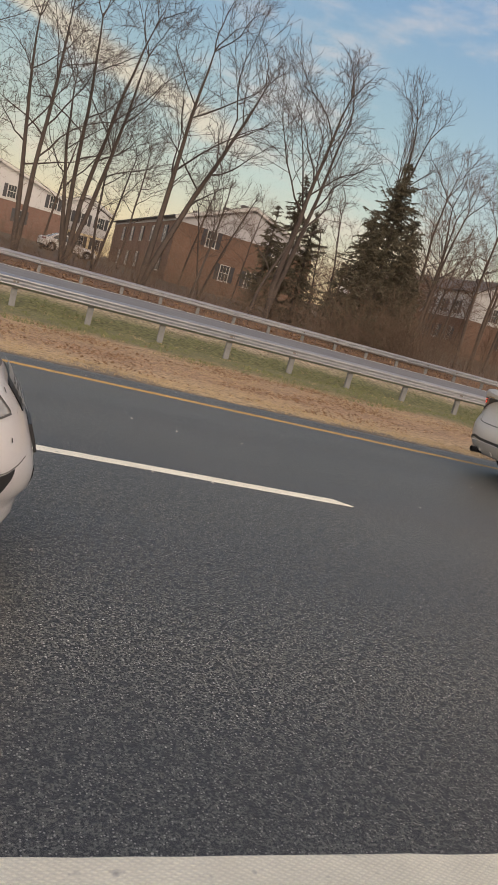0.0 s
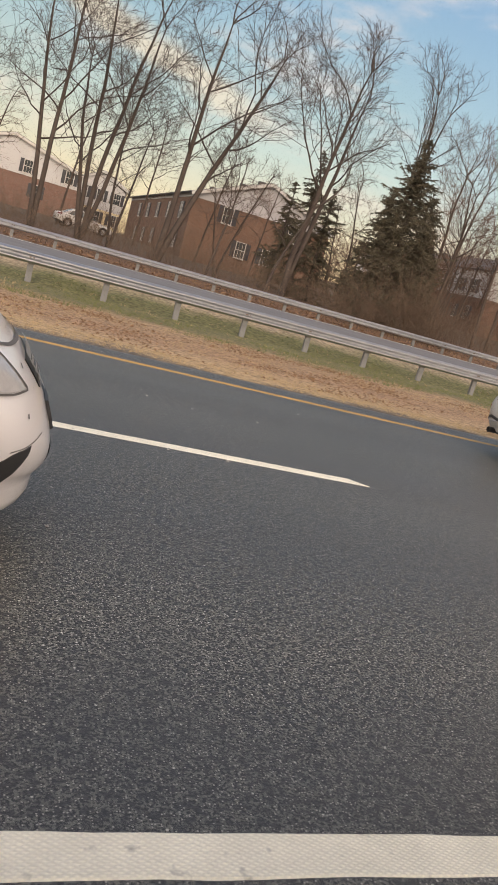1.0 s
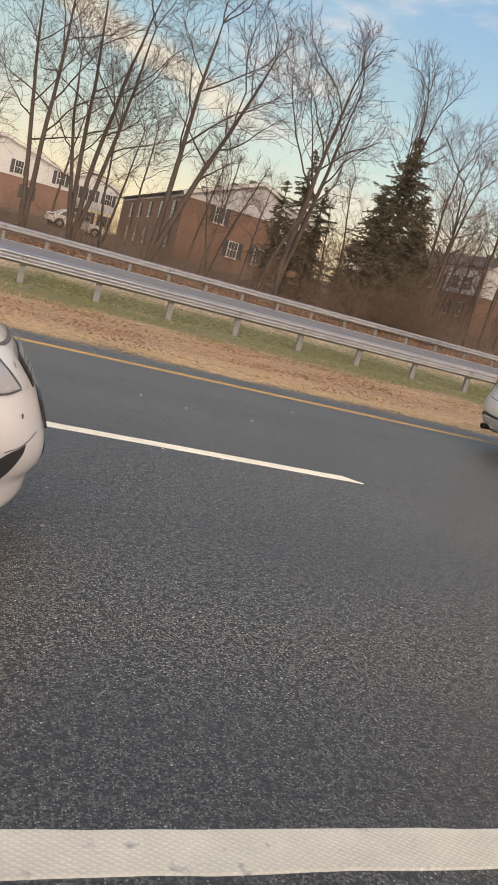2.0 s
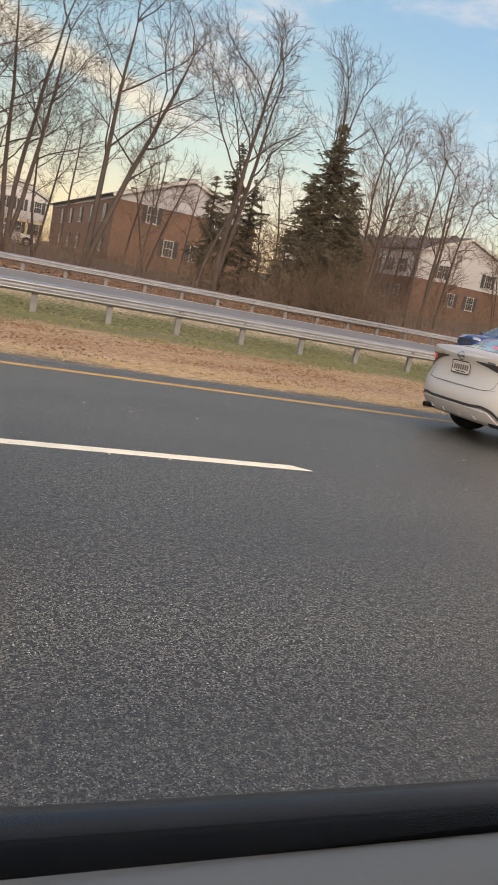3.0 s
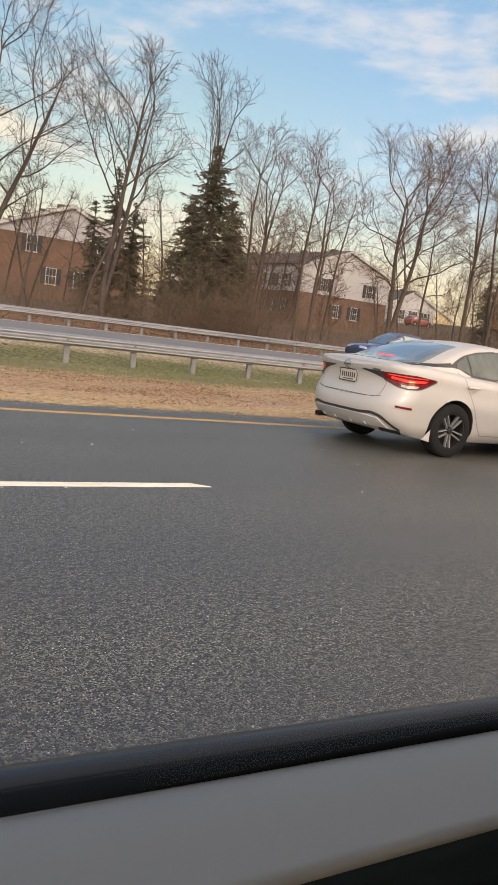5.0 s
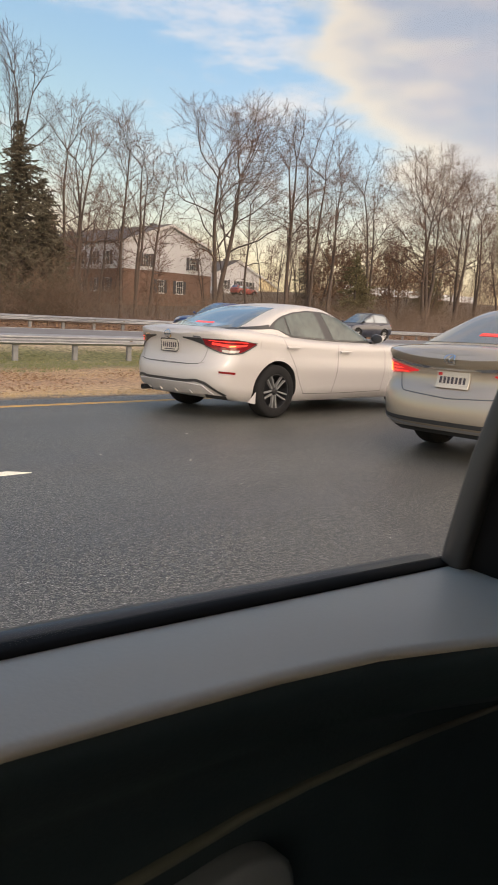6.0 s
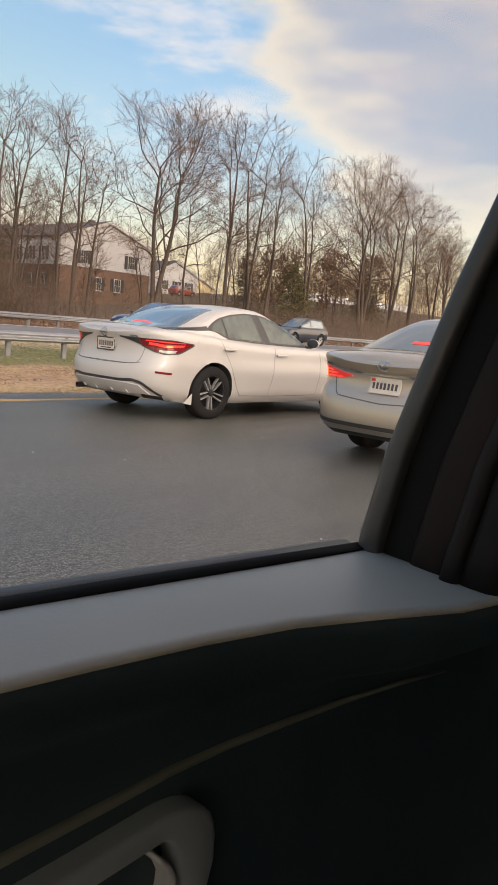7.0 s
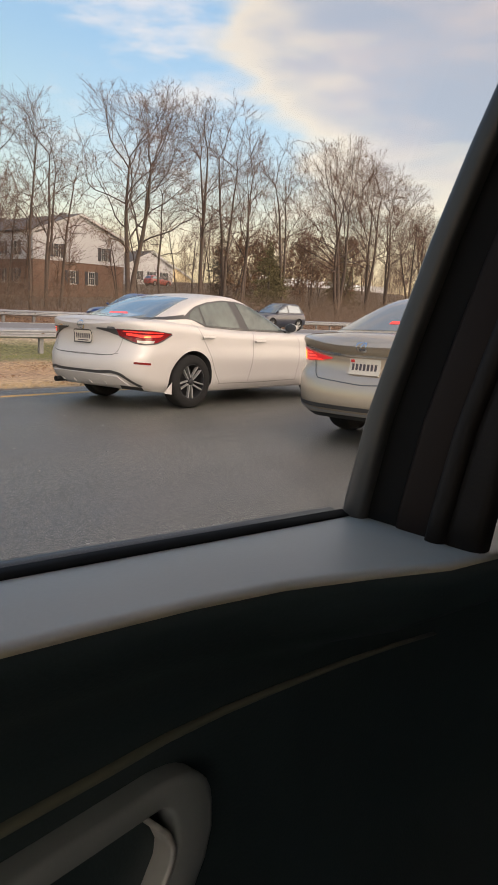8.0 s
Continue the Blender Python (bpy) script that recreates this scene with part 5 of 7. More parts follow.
def white_sedan():
    high = table([(-1.05, 0.96), (-0.96, 1.01), (-0.88, 1.04), (-0.7, 1.045), (-0.45, 1.042), (0.0, 1.01), (0.3, 0.975), (0.8, 0.945), (1.4, 0.93), (2.1, 0.925), (2.5, 0.905), (3.0, 0.85), (3.35, 0.775), (3.55, 0.69), (3.66, 0.60)])
    low = table([(-1.03, 0.275), (-0.8, 0.24), (-0.4, 0.20), (0.5, 0.185), (2.3, 0.185), (3.2, 0.19), (3.66, 0.24)])
    body = dict(w=0.91, xr=-1.03, xf=3.63, cr=0.46, cf=0.62, e=2.7, low=low, high=high, crown=0.035, taper=table([(-1.0, 0.965), (-0.4, 0.99), (0.6, 1.0), (2.6, 1.0), (3.3, 0.975), (3.6, 0.94)]),
                levels=[(0.0, 0.86, 0.16, 0.10), (0.05, 0.90, 0.10, 0.06), (0.14, 0.945, 0.035, 0.02), (0.20, 0.955, 0.01, 0.0), (0.30, 0.965, 0.0, 0.0), (0.42, 0.985, 0.005, 0.0), (0.50, 0.998, 0.03, 0.0), (0.58, 1.0, 0.065, 0.0),
                        (0.68, 0.99, 0.085, 0.01), (0.78, 0.985, 0.085, 0.02), (0.86, 0.988, 0.07, 0.03), (0.92, 0.985, 0.05, 0.05), (0.965, 0.965, 0.035, 0.08), (0.99, 0.93, 0.03, 0.12), (1.0, 0.90, 0.04, 0.15)])
    roof = table([(-0.9, 1.255), (-0.3, 1.30), (0.2, 1.35), (0.7, 1.378), (1.1, 1.378), (1.5, 1.358), (1.9, 1.315), (2.4, 1.22)])
    cabin = dict(w=0.80, xr=-0.72, xf=2.38, cr=0.35, cf=0.5, e=2.5, low=lambda x: high(x) - 0.04, high=roof, crown=0.028,
                 levels=[(0.0, 1.0, 0.0, 0.0), (0.15, 0.98, 0.10, 0.14), (0.3, 0.955, 0.21, 0.29), (0.45, 0.925, 0.33, 0.44), (0.6, 0.89, 0.46, 0.60), (0.74, 0.855, 0.60, 0.76), (0.86, 0.815, 0.75, 0.92), (0.94, 0.775, 0.90, 1.05), (0.98, 0.735, 1.0, 1.13), (1.0, 0.69, 1.08, 1.20)])
    wheel = dict(r=0.325, rim=0.218, width=0.205, spokes=5, arch=0.365, spread=0.036, half=0.0068, **{"in": 0.125})
    c = Car("white four-door sedan with lit brake lights", "car", "white_paint", pose(7.60, 7.68, 0, 0, 0, 0), body, cabin, (0.0, 2.71), wheel)
    R = c.root
    for az, u in ((90, 1), (-90, -1)):
        def q(pts):
            return [(u * x, z) for x, z in pts]
        low_e = [(-0.06, 1.078), (0.10, 1.066), (0.26, 1.0), (0.8, 0.972), (1.3, 0.956), (1.98, 0.945)]
        top_e = [(-0.06, 1.088), (0.06, 1.165), (0.20, 1.232), (0.44, 1.29), (0.72, 1.322), (0.98, 1.318), (1.24, 1.28), (1.5, 1.205), (1.78, 1.09), (2.02, 0.955)]
        c.patch("window_frame", q(low_e), q(top_e), az, "black_trim", 0.003, 40, 8)
        c.patch("quarter_window", q([(0.04, 1.075), (0.15, 1.055), (0.275, 1.012)]), q([(0.05, 1.125), (0.14, 1.178), (0.235, 1.218)]), az, "side_glass", 0.006, 8, 5, label="small fixed quarter glass")
        c.patch("rear_side_window", q([(0.315, 1.004), (0.6, 0.990), (0.955, 0.976)]), q([(0.27, 1.23), (0.45, 1.272), (0.66, 1.298), (0.83, 1.302)]), az, "side_glass", 0.006, 14, 6)
        c.patch("front_side_window", q([(1.12, 0.971), (1.5, 0.963), (1.88, 0.957)]), q([(0.97, 1.297), (1.22, 1.262), (1.48, 1.188), (1.72, 1.09), (1.88, 1.0)]), az, "side_glass", 0.006, 18, 6)
        c.strip("window_molding", q([(0.28, 0.990), (0.8, 0.962), (1.3, 0.947), (1.98, 0.938)]), 0.012, az, "black_trim", 0.007)
        c.patch("pillar_trim", q([(-0.62, 1.052), (-0.3, 1.062), (-0.04, 1.078)]), q([(-0.62, 1.062), (-0.3, 1.092), (-0.04, 1.125)]), az, "black_trim", 0.005, 12, 3, label="black floating-roof pillar trim")
        for pts in ([(0.06, 1.03), (0.12, 0.92), (0.25, 0.72), (0.36, 0.52), (0.46, 0.36), (0.52, 0.285)], [(1.12, 0.945), (1.115, 0.7), (1.09, 0.45), (1.06, 0.285)], [(2.02, 0.93), (2.12, 0.8), (2.12, 0.5), (2.10, 0.285)], [(0.50, 0.285), (1.2, 0.275), (2.10, 0.285)]):
            c.strip("panel_gap", q(pts), 0.006, az, "gap", 0.0025)
        c.strip("sill_trim", q([(0.42, 0.235), (1.3, 0.225), (2.28, 0.235)]), 0.022, az, "white_paint", 0.012)
        c.strip("body_crease", q([(0.56, 0.35), (1.0, 0.385), (1.6, 0.365), (2.05, 0.36)]), 0.03, az, "white_paint", 0.006)
        c.mirror_and_handles(u, 1.94, 0.965, [(0.24, 0.845), (1.24, 0.80)], az, "white_paint")
        c.patch("fuel_door", q([(-0.30, 0.845), (-0.12, 0.84)]), q([(-0.30, 0.975), (-0.12, 0.965)]), az, "white_paint", 0.0025, 5, 4, rim=0.004) if u == 1 else None
        flap = bmesh.new()
        s = -u
        v = [flap.verts.new(p) for p in ((-0.435, s * 0.845, 0.20), (-0.352, s * 0.895, 0.185), (-0.356, s * 0.902, 0.33))]
        flap.faces.new(v)
        ext = bmesh.ops.extrude_face_region(flap, geom=flap.faces[:])
        for g in ext["geom"]:
            if isinstance(g, bmesh.types.BMVert):
                g.co += Vector((0.012, -s * 0.012, 0))
        bmesh.ops.recalc_face_normals(flap, faces=flap.faces)
        part("mud_flap", flap, "white_paint", R)
        # tail lamp round the corner: dark inner wedge, red lens, lit bars
        az2 = 45 if u == 1 else -45
        k = 1 if u == 1 else -1
        lamp = c.patch("tail_lamp", [(k * -0.42, 0.925), (k * -0.22, 0.855), (k * -0.06, 0.79), (k * 0.06, 0.77), (k * 0.20, 0.785), (k * 0.26, 0.82), (k * 0.36, 0.885)], [(k * -0.42, 0.935), (k * -0.15, 0.935), (k * 0.15, 0.928), (k * 0.36, 0.898)], az2, "lamp_red", 0.008, 28, 6, label="red tail lamp with dark inner wedge")
        c.patch("lamp_bezel", [(k * -0.50, 0.935), (k * -0.36, 0.90), (k * -0.22, 0.857)], [(k * -0.50, 0.943), (k * -0.36, 0.94), (k * -0.26, 0.936)], az2, "black_trim", 0.010, 10, 3, parent=lamp)
        c.strip("lamp_edge", [(k * -0.22, 0.852), (k * -0.06, 0.788), (k * 0.06, 0.767), (k * 0.20, 0.782), (k * 0.27, 0.82), (k * 0.37, 0.89)], 0.016, az2, "black_trim", 0.010, parent=lamp)
        c.strip("lamp_edge", [(k * -0.26, 0.938), (k * 0.15, 0.931), (k * 0.37, 0.90)], 0.008, az2, "black_trim", 0.010, parent=lamp)
        c.patch("brake_light", [(k * -0.14, 0.872), (k * 0.06, 0.842), (k * 0.24, 0.858)], [(k * -0.14, 0.900), (k * 0.06, 0.878), (k * 0.27, 0.884)], az2, "lamp_lit", 0.011, 12, 2, parent=lamp, rim=0)
        c.patch("brake_light", [(k * -0.18, 0.912), (k * 0.08, 0.902), (k * 0.27, 0.900)], [(k * -0.18, 0.922), (k * 0.08, 0.914), (k * 0.27, 0.908)], az2, "lamp_lit", 0.011, 8, 1, parent=lamp, rim=0)
        c.patch("lamp_core", [(k * 0.06, 0.848), (k * 0.13, 0.853)], [(k * 0.06, 0.866), (k * 0.13, 0.868)], az2, "lamp_hot", 0.014, 4, 1, parent=lamp, rim=0)
        c.patch("lamp_clear", [(k * -0.02, 0.793), (k * 0.06, 0.778), (k * 0.16, 0.786)], [(k * -0.02, 0.815), (k * 0.06, 0.81), (k * 0.18, 0.815)], az2, "lamp_clear", 0.011, 6, 2, parent=lamp, rim=0, label="clear reversing lamp strip")
        c.patch("reflector", [(k * -0.05, 0.548), (k * 0.14, 0.536)], [(k * -0.05, 0.573), (k * 0.14, 0.561)], az2, "lamp_red", 0.008, 8, 2, label="slim red bumper reflector")
    # tail: heading 0 looks ahead; across runs to the car's right
    rear = c.patch("rear_window", [(-0.64, 1.062), (0.0, 1.078), (0.64, 1.062)], [(-0.50, 1.328), (0.0, 1.352), (0.50, 1.328)], 0, "car_glass", 0.005, 20, 8)
    c.patch("high_brake_light", [(-0.16, 1.108), (0.16, 1.108)], [(-0.16, 1.126), (0.16, 1.126)], 0, "lamp_lit", 0.009, 8, 1, parent=rear, rim=0)
    c.strip("lid_gap", [(-0.62, 0.93), (-0.60, 0.80), (-0.57, 0.66), (-0.52, 0.635), (0.52, 0.635), (0.57, 0.66), (0.60, 0.80), (0.62, 0.93)], 0.006, 0, "gap", 0.0025)
    c.strip("lid_edge", [(-0.66, 1.018), (-0.3, 1.030), (0.3, 1.030), (0.66, 1.018)], 0.010, 0, "white_paint", 0.006)
    plate = c.patch("number_plate", [(-0.16, 0.760), (0.16, 0.760)], [(-0.16, 0.910), (0.16, 0.910)], 0, "plate", 0.018, 6, 3, label="white number plate in a dark frame")
    c.strip("plate_frame", [(-0.165, 0.755), (0.165, 0.755), (0.165, 0.915), (-0.165, 0.915), (-0.165, 0.755)], 0.014, 0, "black_trim", 0.020, parent=plate)
    for i in range(7):
        c.patch("plate_bar", [(-0.13 + i * 0.039, 0.805), (-0.106 + i * 0.039, 0.805)], [(-0.13 + i * 0.039, 0.870), (-0.106 + i * 0.039, 0.870)], 0, "plate_ink", 0.021, 2, 2, parent=plate, rim=0)
    c.patch("plate_bar", [(-0.10, 0.773), (0.10, 0.773)], [(-0.10, 0.790), (0.10, 0.790)], 0, "plate_ink", 0.021, 3, 1, parent=plate, rim=0)
    ring = [(0.055 * math.cos(a), 0.968 + 0.042 * math.sin(a)) for a in [i * math.pi / 10 for i in range(21)]]
    badge = c.strip("badge", ring, 0.012, 0, "chrome", 0.012, label="round chrome badge")
    c.strip("badge_bar", [(-0.07, 0.968), (0.07, 0.968)], 0.014, 0, "chrome", 0.013, parent=badge)
    c.strip("lettering", [(0.43, 0.952), (0.53, 0.950)], 0.022, 0, "chrome", 0.006)
    c.strip("lettering", [(-0.53, 0.950), (-0.40, 0.952)], 0.018, 0, "chrome", 0.006)
    c.strip("bumper_seam", [(-0.60, 0.655), (-0.4, 0.63), (0.0, 0.625), (0.4, 0.63), (0.60, 0.655)], 0.006, 0, "gap", 0.0025)
    c.strip("diffuser_edge", [(-0.76, 0.285), (-0.71, 0.36), (-0.64, 0.425), (-0.52, 0.452), (-0.36, 0.435), (0.36, 0.435), (0.52, 0.452), (0.64, 0.425), (0.71, 0.36), (0.76, 0.285)], 0.034, 0, "black_trim", 0.010, label="black diffuser surround")
    c.patch("diffuser", [(-0.67, 0.30), (0.0, 0.29), (0.67, 0.30)], [(-0.60, 0.40), (-0.4, 0.415), (0.4, 0.415), (0.60, 0.40)], 0, "white_paint", 0.016, 14, 3)
    for yy in (-0.4, -0.15, 0.15, 0.4):
        c.patch("diffuser_fin", [(yy - 0.014, 0.30), (yy + 0.014, 0.30)], [(yy - 0.006, 0.335), (yy + 0.006, 0.335)], 0, "white_paint", 0.03, 2, 2)
    ex = lathe([(0.028, 0), (0.034, 0), (0.034, 0.2), (0.028, 0.2), (0.028, 0.0)], 16)
    bmesh.ops.transform(ex, matrix=pose(-0.99, 0.50, 0.285, 0, 0, -90), verts=ex.verts)
    part("exhaust_pipe", ex, "dark_alloy", R)
    wind = c.patch("windscreen", [(-0.66, 0.99), (0.0, 0.985), (0.66, 0.99)], [(-0.50, 1.37), (0.0, 1.39), (0.50, 1.37)], 180, "car_glass", 0.005, 16, 8)
    for k in (-1, 1):
        c.patch("headlamp", [(k * 2.2, 0.62), (k * 1.6, 0.68)], [(k * 2.2, 0.68), (k * 1.6, 0.76)], 180 - 45 * k, "lamp_clear", 0.008, 12, 4)
    c.patch("grille", [(-0.42, 0.36), (0.42, 0.36)], [(-0.52, 0.66), (0.52, 0.66)], 180, "black_trim", 0.01, 10, 5)
    under = boxed(-0.55, -0.70, 0.20, 3.3, 0.70, 0.33, bevel=0.05)
    part("underbody", under, "under", R)
    return c


def champagne_sedan():
    high = table([(-1.15, 0.91), (-1.05, 0.965), (-0.95, 0.992), (-0.6, 1.008), (0.0, 0.99), (0.8, 0.965), (2.3, 0.945), (2.8, 0.90), (3.4, 0.82), (3.7, 0.70), (3.86, 0.58)])
    low = table([(-1.12, 0.26), (-0.8, 0.22), (-0.4, 0.20), (0.5, 0.175), (2.5, 0.175), (3.86, 0.22)])
    body = dict(w=0.93, xr=-1.13, xf=3.84, cr=0.50, cf=0.65, e=2.7, low=low, high=high, crown=0.04, taper=table([(-1.0, 0.96), (-0.4, 0.99), (0.6, 1.0), (2.8, 1.0), (3.5, 0.97), (3.84, 0.93)]),
                levels=[(0.0, 0.85, 0.14, 0.10), (0.05, 0.90, 0.07, 0.06), (0.13, 0.95, 0.015, 0.02), (0.24, 0.965, 0.0, 0.0), (0.36, 0.98, 0.005, 0.0), (0.46, 0.995, 0.02, 0.0), (0.54, 1.0, 0.055, 0.0), (0.60, 0.99, 0.095, 0.0), (0.70, 0.985, 0.11, 0.01),
                        (0.80, 0.985, 0.10, 0.02), (0.88, 0.985, 0.065, 0.03), (0.94, 0.98, 0.03, 0.05), (0.975, 0.955, 0.02, 0.08), (0.99, 0.92, 0.03, 0.12), (1.0, 0.89, 0.05, 0.15)])
    roof = table([(-0.9, 1.30), (-0.3, 1.345), (0.2, 1.385), (0.8, 1.415), (1.3, 1.412), (1.7, 1.38), (2.4, 1.28)])
    cabin = dict(w=0.80, xr=-0.80, xf=2.75, cr=0.38, cf=0.5, e=2.5, low=lambda x: high(x) - 0.04, high=roof, crown=0.028,
                 levels=[(0.0, 1.0, 0.0, 0.0), (0.15, 0.975, 0.12, 0.16), (0.3, 0.945, 0.25, 0.33), (0.45, 0.91, 0.39, 0.50), (0.6, 0.872, 0.54, 0.68), (0.74, 0.832, 0.70, 0.86), (0.86, 0.79, 0.86, 1.04), (0.94, 0.75, 1.0, 1.18), (0.98, 0.71, 1.1, 1.27), (1.0, 0.665, 1.18, 1.34)])
    wheel = dict(r=0.335, rim=0.225, width=0.215, spokes=5, arch=0.375, **{"in": 0.13})
    c = Car("champagne metallic sedan with chrome trim and lit tail lamps", "car", "champagne", pose(7.80, 3.83, 0, 0, 0, -0.5), body, cabin, (0.0, 2.87), wheel)
    R = c.root
    for az, u in ((90, 1), (-90, -1)):
        def q(pts):
            return [(u * x, z) for x, z in pts]
        c.patch("window_frame", q([(-0.15, 1.04), (0.6, 1.0), (2.3, 0.978)]), q([(-0.15, 1.05), (0.3, 1.23), (0.8, 1.345), (1.3, 1.355), (1.8, 1.25), (2.3, 0.985)]), az, "black_trim", 0.003, 32, 8)
        c.patch("rear_side_window", q([(0.05, 1.045), (1.05, 1.01)]), q([(0.05, 1.10), (0.45, 1.26), (0.75, 1.315), (1.05, 1.33)]), az, "side_glass", 0.006, 14, 6)
        c.patch("front_side_window", q([(1.15, 1.005), (2.15, 0.998)]), q([(1.15, 1.33), (1.45, 1.31), (1.8, 1.2), (2.15, 1.02)]), az, "side_glass", 0.006, 16, 6)
        c.strip("chrome_molding", q([(-0.15, 1.035), (0.6, 0.995), (2.3, 0.972)]), 0.014, az, "chrome", 0.008)
        for pts in ([(0.32, 0.99), (0.36, 0.7), (0.46, 0.5), (0.52, 0.28)], [(1.10, 0.97), (1.12, 0.28)], [(2.25, 0.96), (2.2, 0.28)]):
            c.strip("panel_gap", q(pts), 0.006, az, "gap", 0.0025)
        c.mirror_and_handles(u, 2.1, 1.01, [(0.5, 0.87), (1.3, 0.86)], az, "champagne")
        az2 = 45 if u == 1 else -45
        k = 1 if u == 1 else -1
        lamp = c.patch("tail_lamp", [(k * -0.44, 0.787), (k * -0.25, 0.760), (k * 0.0, 0.742), (k * 0.26, 0.745)], [(k * -0.44, 0.800), (k * -0.25, 0.835), (k * -0.05, 0.872), (k * 0.26, 0.90)], az2, "lamp_glow", 0.010, 20, 6, label="red tail lamp under a chrome strip")
        c.patch("brake_light", [(k * -0.07, 0.762), (k * 0.07, 0.762)], [(k * -0.07, 0.845), (k * 0.07, 0.862)], az2, "lamp_hot", 0.014, 4, 4, parent=lamp, rim=0)
        for zz in (0.768, 0.796, 0.824):
            c.patch("brake_light", [(k * (-0.36 + (zz - 0.768) * 2.6), zz), (k * -0.09, zz)], [(k * (-0.33 + (zz - 0.768) * 2.6), zz + 0.016), (k * -0.09, zz + 0.016)], az2, "lamp_lit", 0.013, 6, 1, parent=lamp, rim=0)
        c.patch("reflector", [(k * 0.03, 0.365), (k * 0.22, 0.38)], [(k * 0.06, 0.415), (k * 0.22, 0.44)], az2, "lamp_red", 0.010, 6, 2, label="red bumper reflector")
        c.patch("bumper_vent", [(k * 0.02, 0.32), (k * 0.28, 0.335)], [(k * 0.05, 0.365), (k * 0.28, 0.375)], az2, "black_trim", 0.008, 6, 2)
    rear = c.patch("rear_window", [(-0.66, 1.045), (0.0, 1.06), (0.66, 1.045)], [(-0.50, 1.365), (0.0, 1.39), (0.50, 1.365)], 0, "car_glass", 0.005, 20, 8)
    high_l = c.patch("high_brake_light", [(-0.14, 1.118), (0.14, 1.118)], [(-0.14, 1.142), (0.14, 1.142)], 0, "lamp_lit", 0.009, 8, 1, parent=rear, rim=0)
    c.strip("chrome_strip", [(-0.80, 0.915), (-0.5, 0.860), (-0.2, 0.836), (0.2, 0.836), (0.5, 0.860), (0.80, 0.915)], 0.024, 0, "chrome", 0.018, label="chrome strip across the boot lid")
    c.strip("lid_gap", [(-0.62, 0.82), (-0.58, 0.68), (-0.50, 0.605), (0.0, 0.575), (0.50, 0.605), (0.58, 0.68), (0.62, 0.82)], 0.010, 0, "gap", 0.003)
    plate = c.patch("number_plate", [(-0.16, 0.655), (0.16, 0.655)], [(-0.16, 0.81), (0.16, 0.81)], 0, "plate", 0.018, 6, 3, label="white number plate with red corner sticker")
    for i in range(7):
        c.patch("plate_bar", [(-0.13 + i * 0.039, 0.70), (-0.106 + i * 0.039, 0.70)], [(-0.13 + i * 0.039, 0.765), (-0.106 + i * 0.039, 0.765)], 0, "plate_ink", 0.021, 2, 2, parent=plate, rim=0)
    c.patch("plate_sticker", [(-0.145, 0.775), (-0.105, 0.775)], [(-0.145, 0.80), (-0.105, 0.80)], 0, "plate_red", 0.021, 2, 1, parent=plate, rim=0)
    c.patch("plate_bar", [(-0.09, 0.668), (0.10, 0.668)], [(-0.09, 0.685), (0.10, 0.685)], 0, "plate_red", 0.021, 3, 1, parent=plate, rim=0)
    ring = [(0.05 * math.cos(a), 0.915 + 0.036 * math.sin(a)) for a in [i * math.pi / 10 for i in range(21)]]
    badge = c.strip("badge", ring, 0.012, 0, "chrome", 0.013, label="oval chrome badge")
    c.strip("badge_bar", [(0.025, 0.938), (-0.02, 0.898), (0.04, 0.898)], 0.010, 0, "chrome", 0.013, parent=badge)
    c.strip("bumper_edge", [(-0.88, 0.41), (-0.70, 0.335), (-0.4, 0.315), (0.4, 0.315), (0.70, 0.335), (0.88, 0.41)], 0.024, 0, "alloy", 0.012, label="bright lower bumper strip")
    c.strip("bumper_vent", [(-0.84, 0.375), (-0.6, 0.36), (0.6, 0.36), (0.84, 0.375)], 0.035, 0, "black_trim", 0.007)
    c.patch("windscreen", [(-0.66, 0.98), (0.66, 0.98)], [(-0.50, 1.37), (0.50, 1.37)], 180, "car_glass", 0.005, 16, 8)
    part("underbody", boxed(-0.55, -0.72, 0.20, 3.5, 0.72, 0.33, bevel=0.05), "under", R)
    return c


